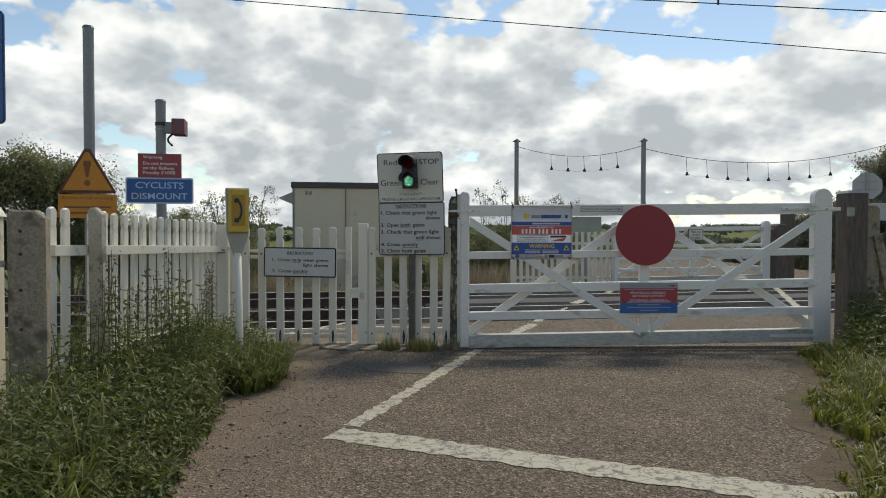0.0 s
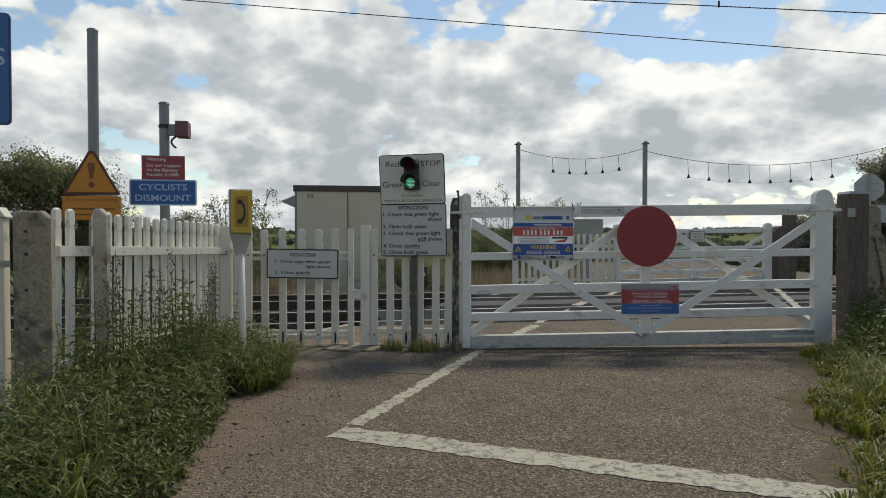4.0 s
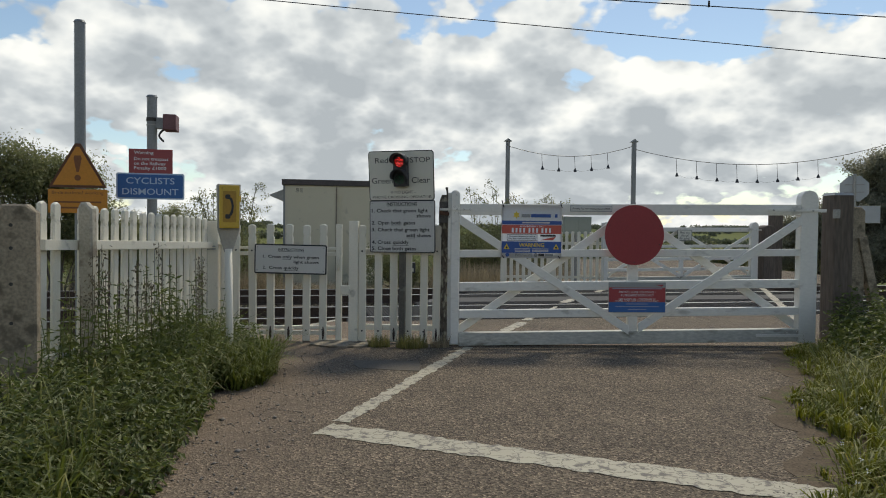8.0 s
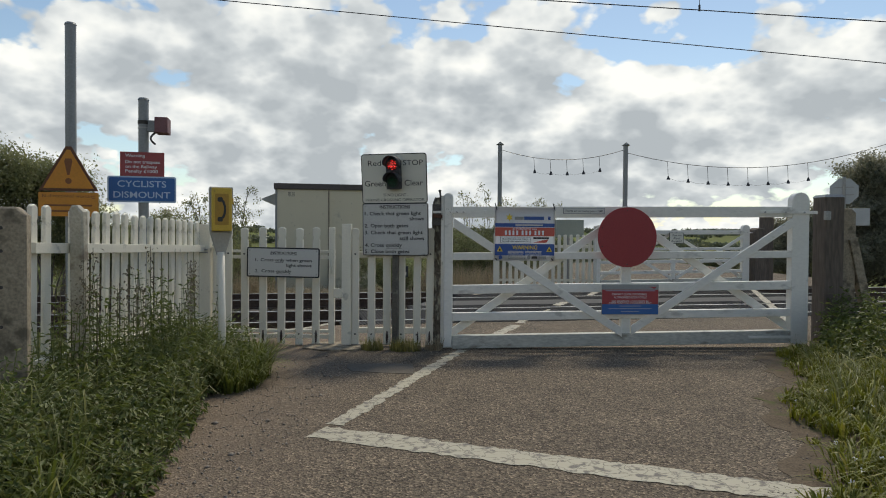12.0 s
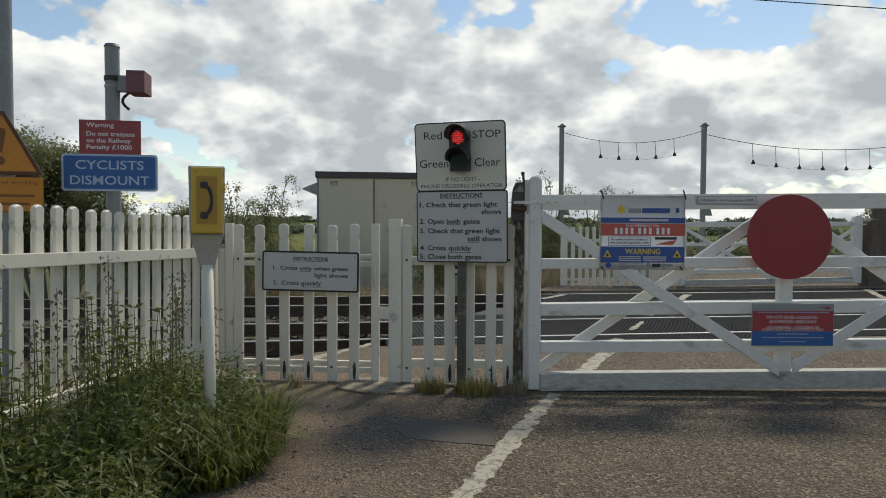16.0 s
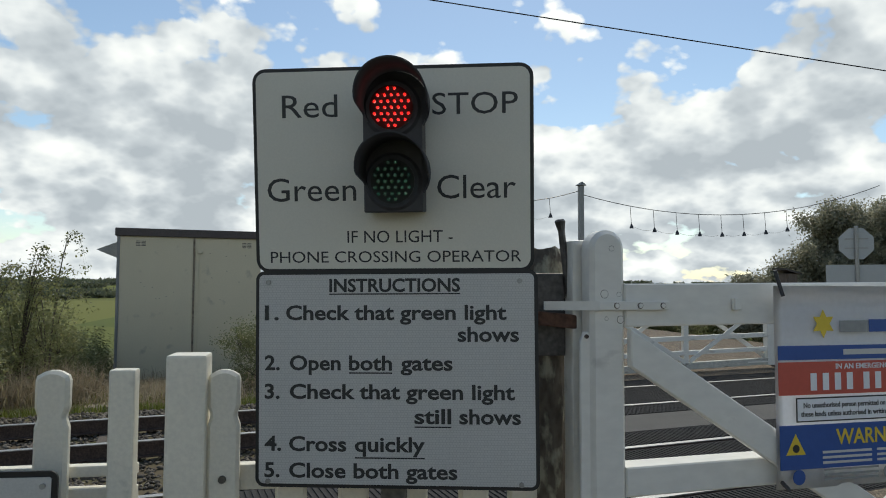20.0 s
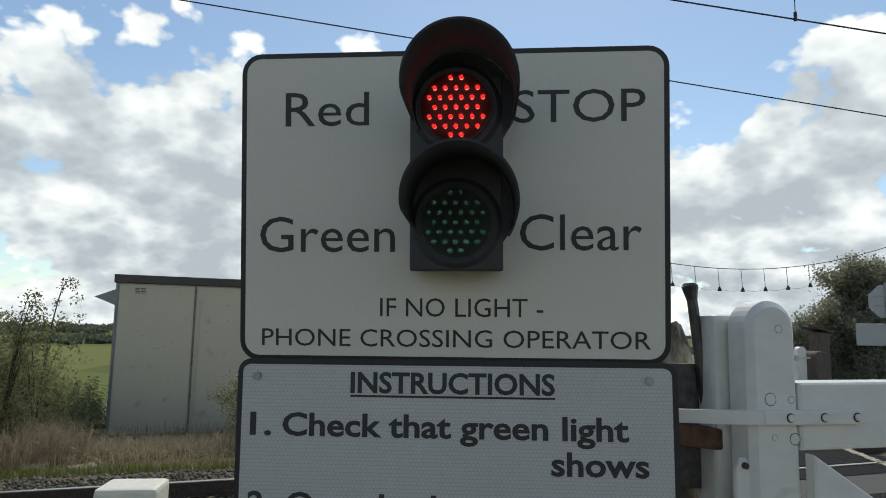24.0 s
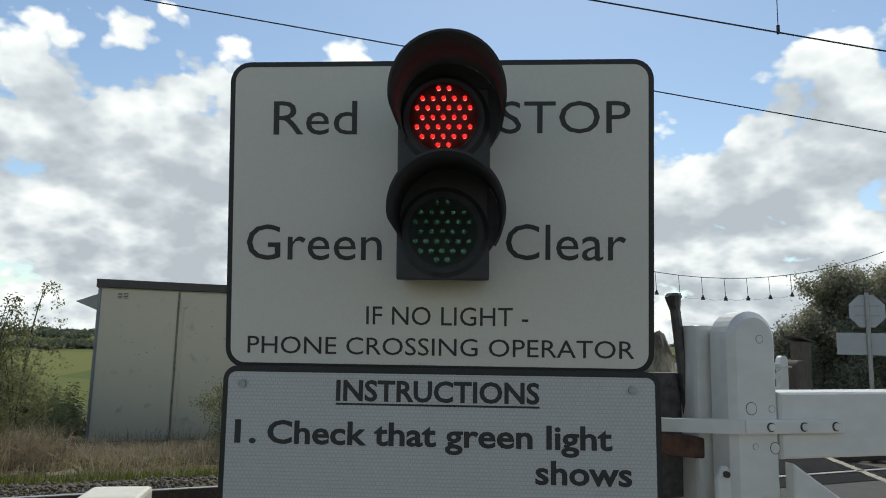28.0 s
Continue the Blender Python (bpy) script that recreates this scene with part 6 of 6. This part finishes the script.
bush("hedge", pose(-8.0, 6.0, -0.2), "tall dark hedge behind the fence", ball_row(-5, -0.9, 0, 2.0, 2.75, 0.9, 14, 0.35) + [(-0.3, 1.8, 1.9, 0.7), (0.3, 2.0, 1.3, 0.6)], HEDGE, 6500, 0.062)
bush("hedge", pose(-7.6, 10.5, -0.2), "ragged hawthorn hedge beside the line", ball_row(-2.5, 1.0, 0, 0.8, 1.2, 0.75, 8, 0.3), HEDGE, 4200, 0.055)
bush("bush", pose(14.1, 19.0, -0.5), "large dark purple-green bush beyond the crossing", ball_row(1.9, 8, 0, 2, 3.9, 1.35, 14, 0.4) + [(0.9, 0, 2.8, 1.1), (0.0, 0, 2.2, 0.95), (-0.9, 0, 1.9, 0.8), (-0.7, 0, 1.2, 1.1), (0.8, -0.5, 1.0, 1.2), (2.2, -0.4, 1.2, 1.2), (3.8, 0, 1.2, 1.3), (-1.7, 0, 0.9, 0.75), (-1.3, 0.2, 2.0, 0.7), (-2.3, 0, 1.2, 0.5)], DARK_LEAF, 5200, 0.10)
bush("bush", pose(2.0, 14.8, -0.4), "thin hawthorn behind the far fence", ball_row(-2.0, 1.2, 0, 0, 1.4, 0.55, 8, 0.25), HEDGE, 5200, 0.05)


def far_woods():
    """Hedgerows and woods on the far hills as clumps of leaves."""
    P = []
    for k in range(300):
        d = 150 + 800 * rng.uniform(0, 1) ** 0.7
        a = rng.uniform(-0.75, 0.9)
        x, y = d * math.sin(a), d * math.cos(a)
        big = rng.uniform(1.5, 3.0) * (1.3 if d > 500 else 1)
        run = rng.uniform(10, 60) if rng.random() < 0.6 else 5
        ang = rng.choice([0.15, 1.5]) + rng.normal(0, 0.2)
        for j in range(int(run / 4) + 1):
            o = (j - run / 8) * 4
            px_, py_ = x + math.cos(ang) * o, y + math.sin(ang) * o
            if py_ < 60:
                continue
            z = ground_height(px_, py_)
            nn = 34
            q = rng.normal(0, 1, (nn, 3))
            q = q / np.linalg.norm(q, axis=1, keepdims=True) * big * rng.uniform(0.6, 1.0, (nn, 1)) * rng.uniform(0.7, 1.1)
            P.append(np.c_[q[:, 0] + px_, q[:, 1] + py_, np.abs(q[:, 2]) * 0.9 + z + big * 0.25])
    P = np.concatenate(P)
    n = len(P)
    ob = leaf_mesh("far_woods", P, rng.normal(0, 1, (n, 3)) + np.array([0, 0, 0.3]), rng.uniform(1.4, 2.8, n), FAR_LEAF, wide=0.8)
    tagged(ob, "hedgerows and woods on the distant hills", "woods", kind="stuff")


far_woods()

# ---- beyond the tracks ----


def far_posts():
    def at_s(s, off=0.0):
        return (3.66 + s * math.cos(radians(13)) - off * math.sin(radians(13)), 9.70 + s * math.sin(radians(13)) + off * math.cos(radians(13)))
    x, y = at_s(4.55)
    bm = shape()
    prism(bm, arc_top(-0.17, 0.17, -0.4, 1.50, 0.10), -0.16, 0.16, 0.015)
    for v in bm.verts:
        v.co += Vector(noise.noise_vector(v.co * 5)) * 0.012
    solid("gate_post", bm, BROWN_WOOD, pose(x, y, 0, 0, 0, 13), "round-topped brown post holding the far gate", "gate post")
    x, y = at_s(5.05, 0.3)
    p = thing("timber_post", pose(x, y, 0, 0, 0, 13), "tall dark post with a sloping cap beyond the far gate", "post")
    part("shaft", box(shape(), -0.13, 0.13, -0.13, 0.13, -0.4, 1.86, 0.012), BROWN_WOOD, p)
    part("cap", prism(shape(), [(-0.24, 1.93), (0.20, 1.84), (0.20, 1.87), (-0.24, 1.97)], -0.18, 0.18), DARK_STEEL, p, "sloping dark cap")
    # notice on the far gate
    g = pose(3.66, 9.70, 0.02, 0, 0, 13)
    n = thing("gate_notice", g @ Matrix.Translation((2.15, -0.09, 1.20)), "small white notice about closing gates on the far gate", "sign")
    b = part("board", box(shape(), -0.20, 0.20, -0.006, 0.004, -0.14, 0.14, 0.004), BLACK_EDGE, n)
    part("face", plate(shape(), -0.188, 0.188, -0.128, 0.128, -0.0062), BOARD, b)
    for w, z, wd in (("Have you", 0.045, 0.26), ("closed", -0.03, 0.20), ("the gates?", -0.105, 0.30)):
        letter("lettering", w, 0, z, 0.085, INK, b, wd, y=-0.0085)
    # grey-green relay box on a post
    e = thing("relay_box", pose(3.12, 10.6, 0, 0, 0, 8), "grey-green steel relay box on a post", "equipment box")
    part("box", box(shape(), -0.36, 0.36, -0.12, 0.12, 1.22, 1.68, 0.01), RELAY, e, "grey-green steel box")
    part("door", box(shape(), 0.01, 0.34, -0.13, -0.121, 1.25, 1.65, 0.004), RELAY, e)
    part("post", box(shape(), -0.05, 0.05, -0.05, 0.05, -0.4, 1.22, 0.006), GREY_POLE, e)
    # back of a stop sign and a board under it
    o = thing("stop_sign", pose(11.5, 12.8, 0, 0, 0, -25), "grey back of an eight-sided stop sign on a pole", "road sign")
    pole("pole", o, 0, -0.055, -0.5, 3.02, 0.045, GALV)
    bm = shape()
    prism(bm, [(0.40 * math.cos(radians(22.5 + 45 * k)), 2.62 + 0.40 * math.sin(radians(22.5 + 45 * k))) for k in range(8)], -0.03, -0.022)
    part("plate", bm, SIGN_BACK, o, "grey eight-sided plate")
    for z in (2.50, 2.72):
        part("clip_bar", box(shape(), -0.25, 0.25, -0.045, -0.031, z, z + 0.03), GALV, o)
    part("board", box(shape(), -0.66, 0.66, -0.03, -0.02, 1.62, 2.12, 0.004), SIGN_BACK, o, "grey back of a board")
    # dwarf box by the cabin
    d = thing("dwarf_signal", pose(-1.30, 11.2, 0, 0, 0, 10), "small black trackside box on a short post", "signal box")
    part("post", cyl(shape(), (0, 0, -0.4), (0, 0, 0.12), 0.035, n=10), GALV, d)
    part("box", box(shape(), -0.13, 0.13, -0.10, 0.10, 0.10, 0.40, 0.012), BLACK, d)
    part("plate", plate(shape(), -0.08, 0.08, 0.15, 0.24, -0.101), BOARD, d)


RELAY = material("grey_green_steel", (0.24, 0.27, 0.24), 0.5, metal=0.1, vary=0.1, scale=4, bump=0.1)
SIGN_BACK = material("bare_sign_back", (0.42, 0.44, 0.44), 0.45, metal=0.3, vary=0.08, scale=4, bump=0.05)
far_posts()


def white_post():
    p = thing("white_post", pose(-2.87, -3.50, 0, 0, 0, 20), "white square timber post with a pale cap behind the concrete post", "fence post")
    part("shaft", box(shape(), -0.10, 0.08, -0.07, 0.07, -0.2, 1.37, 0.008), WHITE, p)
    part("cap", prism(shape(), [(-0.115, 1.37), (0.095, 1.37), (0.06, 1.43), (-0.08, 1.43)], -0.085, 0.085), WHITE, p)
    part("bracket", box(shape(), 0.06, 0.12, -0.082, -0.070, 1.06, 1.10, 0.003), GALV, p)


white_post()
solid("concrete_pad", slab(shape(), [(-1.55, -0.16), (-1.30, -0.30), (-0.98, -0.28), (-0.86, -0.12), (-0.9, 0.25), (-1.5, 0.25)], -0.08, 0.018), CONCRETE, label="rough pale concrete pad under the footway gate post", category="pad")


def concrete_stay():
    s = solid("post_stay", brace(shape(), (0.0, -0.1), (-0.32, 1.25), 0.10, -0.05, 0.05), CONCRETE, pose(5.03, 0.47, 0, 0, 0, 4), "slanting concrete stay against the post", "fence post")
    return s


concrete_stay()

# ---- ballast, dry stalks, slabs ----
STONE = [material("ballast_stone", c, 0.9, vary=0.3, scale=20, bump=0.4, random_tone=0.25) for c in ((0.22, 0.19, 0.155),)][0]


def stone_stuff(name, pts, sizes, label, mat=None):
    """Broken stones as skewed octahedra."""
    n = len(pts)
    base = np.array([[1, 0, 0], [0, 1, 0], [-1, 0, 0], [0, -1, 0], [0, 0, 0.7], [0, 0, -0.7]], float)
    v = base[None] * rng.uniform(0.55, 1.25, (n, 6, 1)) + rng.normal(0, 0.14, (n, 6, 3))
    a = rng.uniform(0, 6.28, n)
    c, s = np.cos(a)[:, None], np.sin(a)[:, None]
    x, y = v[:, :, 0] * c - v[:, :, 1] * s, v[:, :, 0] * s + v[:, :, 1] * c
    v = np.stack([x, y, v[:, :, 2]], 2) * sizes[:, None, None] + pts[:, None]
    f = np.array([[0, 1, 4], [1, 2, 4], [2, 3, 4], [3, 0, 4], [1, 0, 5], [2, 1, 5], [3, 2, 5], [0, 3, 5]])
    f = (np.arange(n)[:, None, None] * 6 + f[None]).reshape(-1, 3)
    me = bpy.data.meshes.new(name)
    me.vertices.add(n * 6)
    me.vertices.foreach_set("co", v.ravel())
    me.loops.add(len(f) * 3)
    me.loops.foreach_set("vertex_index", f.ravel().astype(np.int32))
    me.polygons.add(len(f))
    me.polygons.foreach_set("loop_start", np.arange(0, len(f) * 3, 3, dtype=np.int32))
    me.update(calc_edges=True)
    me.materials.append(mat or BALLAST)
    return tagged(new(name, me), label, "ballast", kind="stuff")


def ballast_material():
    m = bpy.data.materials.new("ballast_stones")
    m.use_nodes = True
    nt = m.node_tree
    p = nt.nodes["Principled BSDF"]
    p.inputs["Roughness"].default_value = 0.9
    geo, r = nt.nodes.new("ShaderNodeNewGeometry"), nt.nodes.new("ShaderNodeValToRGB")
    els = r.color_ramp.elements
    els[0].color, els[1].color = (0.055, 0.045, 0.034, 1), (0.25, 0.215, 0.165, 1)
    els.new(0.5).color = (0.105, 0.087, 0.066, 1)
    nt.links.new(geo.outputs["Random Per Island"], r.inputs[0])
    nt.links.new(r.outputs[0], p.inputs["Base Color"])
    return m


BALLAST = ballast_material()


def spread(poly, n, z, dz=0.03):
    q = scatter(poly, n)
    return np.c_[q, z + rng.uniform(0, dz, n)]


left_bed = [(-16, rail_y(1.5, -16)), (-1.9, rail_y(1.5, -1.9)), (-0.2, rail_y(5, -0.2)), (0.6, rail_y(8.4, 0.6)), (-16, rail_y(9.6, -16))]
stone_stuff("ballast", spread(left_bed, 15000, -0.215), rng.uniform(0.022, 0.05, 15000), "brown-grey stone ballast round the sleepers")
right_bed = [(8.6, rail_y(1.8, 8.6)), (20, rail_y(1.8, 20)), (22, rail_y(8.6, 22)), (9.8, rail_y(8.6, 9.8))]
stone_stuff("ballast", spread(right_bed, 5000, -0.215), rng.uniform(0.025, 0.055, 5000), "brown-grey stone ballast beyond the road")


def spread_on_ground(poly, n, lift=0.0):
    q = scatter(poly, n)
    return np.c_[q, [ground_height(x, y) + lift for x, y in q]]


cess = [(-9, rail_y(8.8, -9)), (0.6, rail_y(8.6, 0.6)), (1.2, 12.5), (-2.0, 13.3), (-9, 12.2)]
stone_stuff("ballast", spread_on_ground(cess, 3000), rng.uniform(0.015, 0.05, 3000), "loose stones on the ground before the cabin")
near_bed = [(-9, rail_y(5.0, -9)), (-0.2, rail_y(5.0, -0.2)), (0.6, rail_y(8.5, 0.6)), (0.2, rail_y(9.4, 0.2)), (-9, rail_y(9.4, -9))]
stone_stuff("ballast", spread_on_ground(near_bed, 7000, 0.01), rng.uniform(0.018, 0.042, 7000), "stone ballast shoulder beside the far track")
grit = scatter([(-1.75, -5.5), (-1.0, -5.5), (-0.85, -3.2), (-0.9, -0.6), (-1.6, -0.5), (-1.7, -2.2)], 900)
stone_stuff("grit", np.c_[grit, np.full(900, 0.003)], rng.uniform(0.004, 0.012, 900) * (1 + 1.2 * (rng.uniform(0, 1, 900) > 0.97)), "small stones and grit washed along the road edge", STONE)
grit = scatter([(1.6, -5.0), (2.4, -3.8), (3.4, -1.2), (3.9, -0.2), (3.4, -0.2), (2.0, -3.8), (1.1, -5.0)], 500)
stone_stuff("grit", np.c_[grit, np.full(500, 0.003)], rng.uniform(0.004, 0.010, 500), "small stones and grit washed along the verge", STONE)


def loose_stones():
    me = [mesh_of("stone", bmesh_rock(k), STONE) for k in range(4)]
    t = thing("track_stones", pose(0, 0, 0), "loose ballast stones lying beside the first rail", "stones", kind="structure")
    for k in range(240):
        x = rng.uniform(-5.5, -1.6)
        q = rng.uniform(1.7, 2.5)
        ob = new("stone", me[k % 4])
        ob.parent = t
        ob.matrix_basis = pose(x, rail_y(q, x), -0.185, rng.uniform(0, 360), rng.uniform(0, 360), 0) @ Matrix.Scale(rng.uniform(0.025, 0.05), 4)


def bmesh_rock(k):
    bm = shape()
    bmesh.ops.create_icosphere(bm, subdivisions=1, radius=1.0)
    for v in bm.verts:
        v.co *= 1 + 0.45 * noise.noise(v.co * 1.7 + Vector((k * 5.1, 0, 0)))
        v.co.z *= 0.75
    return bm


loose_stones()

# dry stems and brambles left of and before the cabin
dry_area = [(-9.5, 9.6), (-5.6, 10.6), (-5.2, 12.8), (-9.5, 13.5)]
for poly, n, h0, h1, lean, mat, words in (
        (dry_area, 7500, 0.25, 1.0, 1.1, DRY, "tangle of dry brown stalks by the line"),
        ([(-5.6, 10.6), (-1.2, 11.6), (-1.2, 16.4), (-5.9, 16.0)], 2600, 0.12, 0.5, 1.3, DRY, "flattened dry stems before the cabin"),
        ([(-6.0, 16.4), (-2.4, 17.1), (-2.4, 17.6), (-6.0, 16.9)], 520, 0.2, 0.65, 1.0, DRY, "dry bramble stems along the cabin foot"),
        ([(-9.5, 9.0), (-1.0, 10.6), (-1.0, 12.6), (-9.5, 12.2)], 4200, 0.05, 0.22, 0.6, TUFT, "thin grass over the stony ground"),
        ([(-9.5, 8.2), (-0.6, 10.2), (-0.6, 10.9), (-9.5, 9.0)], 2600, 0.05, 0.20, 0.6, GREEN_GRASS, "low green weeds along the ballast edge")):
    tagged(blades("dry_stalks" if mat is DRY else "thin_grass", spread_on_ground(poly, n), rng.uniform(h0, h1, n), mat, lean=lean, width=0.006, bend=0.9), words, "dead grass" if mat is DRY else "grass", kind="stuff")
nettle_bed("far_weeds", [(-13, 14.6), (-6.4, 14.6), (-6.5, 18.5), (-14, 19)], 900, 0.4, 1.25, "green weeds and brambles beside the cabin", mat=HEDGE, leaf=(0.06, 0.13), floor=-0.8)
solid("rusty_plate", box(shape(), -0.95, 0.95, -0.45, 0.45, -0.10, 0.05, 0.01), HINGE_RUST, pose(-3.35, 11.0, ground_height(-3.35, 11.0), 0, 0, 10), "flat rusty cover plate on the ground before the cabin", "cover plate")
for x, y, w, a in ((-4.75, 10.9, 0.42, 30), (-5.7, 11.0, 0.7, 5), (-5.6, 15.6, 0.9, 12), (-4.6, 15.8, 0.7, 8)):
    bm = box(shape(), -w / 2, w / 2, -0.2, 0.2, -0.12, 0.09, 0.02)
    for v in bm.verts:
        v.co += Vector(noise.noise_vector(v.co * 4 + Vector((x, y, 0)))) * 0.03
    solid("concrete_block", bm, CONCRETE, pose(x, y, ground_height(x, y), 0, 0, a), "broken concrete block lying by the line", "concrete block", "broken blocks")


def bramble(m, height, arch, n, label):
    """Arching stems with small leaves along them."""
    t = thing("bramble", m, label, "bush", "arching brambles")
    bm = shape()
    P, D, S = [], [], []
    for k in range(n):
        a = rng.uniform(0, 6.28)
        h, r = height * rng.uniform(0.6, 1.0), arch * rng.uniform(0.5, 1.1)
        last = None
        for j in range(12):
            f = j / 11
            p = Vector((math.cos(a) * r * f ** 1.4, math.sin(a) * r * f ** 1.4 * 0.5, h * math.sin(f * 2.25) + rng.normal(0, 0.015)))
            if last is not None:
                cyl(bm, last, p, 0.012 * (1.1 - f), 0.012 * (1.05 - f), n=5, caps=False)
            last = p
            if f > 0.25:
                for _ in range(12):
                    P.append(tuple(p + Vector(rng.normal(0, 0.05, 3))))
                    D.append(rng.normal(0, 1, 3))
                    S.append(rng.uniform(0.04, 0.09))
    part("stem_tangle", bm, BARK, t, "thin arching stems")
    leaf_mesh("foliage", np.array(P), np.array(D), np.array(S), HEDGE, wide=0.6, parent=t)


bramble(pose(-7.0, 11.6, -0.5), 2.5, 1.5, 14, "tall arching bramble sprays beside the cabin")
bramble(pose(-8.6, 11.0, -0.5), 2.2, 1.2, 12, "arching bramble sprays in the hedge")
for x, y, h in ((0.5, 14.9, 3.3), (1.3, 15.0, 3.5), (2.5, 15.1, 3.3), (3.2, 15.2, 2.9)):
    bramble(pose(x, y, -0.6), h, 0.9, 7, "thin hawthorn sprays beside the string light pole")
bush("hedge", pose(-1.4, 13.4, -0.6), "brown-green scrub behind the far fence", ball_row(-1.2, 3.4, 0, 0.6, 1.3, 0.6, 9, 0.2), HEDGE, 5200, 0.05)
bush("hedge", pose(4.0, 25.0, -1.1), "low field hedge far behind the gates", ball_row(-5, 14, 0, 2.5, 1.2, 0.85, 26, 0.3), HEDGE, 1500, 0.11)
tagged(blades("dry_stalks", spread_on_ground([(-0.6, 11.4), (3.2, 11.4), (3.4, 14.2), (-1.0, 14.0)], 5200), rng.uniform(0.4, 1.15, 5200), DRY, lean=0.45, width=0.007, bend=0.8), "tall dry grass behind the far fence", "dead grass", kind="stuff")
bramble(pose(-6.1, 9.4, -0.2), 2.45, 0.9, 7, "hawthorn sprays standing above the fence beside the cabin")
bramble(pose(-7.2, 9.0, -0.2), 2.1, 1.0, 9, "hawthorn sprays rising out of the hedge")
bush("bush", pose(-6.6, 9.2, -0.2), "ragged hawthorn bush between hedge and cabin", ball_row(-0.9, 0.6, 0, 0, 1.5, 0.5, 5, 0.2), HEDGE, 3600, 0.05)
bush("bush", pose(-6.7, 12.3, -0.5), "olive hawthorn bush with bare twigs beside the cabin", ball_row(-1.2, 0.35, 0, 0, 1.2, 0.55, 5, 0.18), HEDGE, 3600, 0.05)
bramble(pose(-6.5, 12.0, -0.5), 2.9, 0.9, 9, "long arching sprays over the bush beside the cabin")


bush("bush", pose(-7.1, 14.0, -0.75), "grey-green hawthorn scrub beside the cabin", [(-0.9, 0, 1.6, 0.95), (0.0, 0.2, 1.5, 0.85), (0.55, 0, 1.1, 0.6), (-1.9, 0.2, 1.7, 1.0), (-0.4, 0, 0.7, 0.8)], HEDGE, 4200, 0.06)
bramble(pose(-6.6, 13.6, -0.6), 3.3, 1.1, 8, "long arching bramble sprays above the scrub")


def motions():
    red = HEAD_TILT @ Matrix.Translation((LENS_X, -0.112, ASPECTS[0]))
    green = HEAD_TILT @ Matrix.Translation((LENS_X, -0.112, ASPECTS[1]))
    walk(lamp_plate, [(0, green), (4.5, green), (4.6, red), (28, red)])


motions()
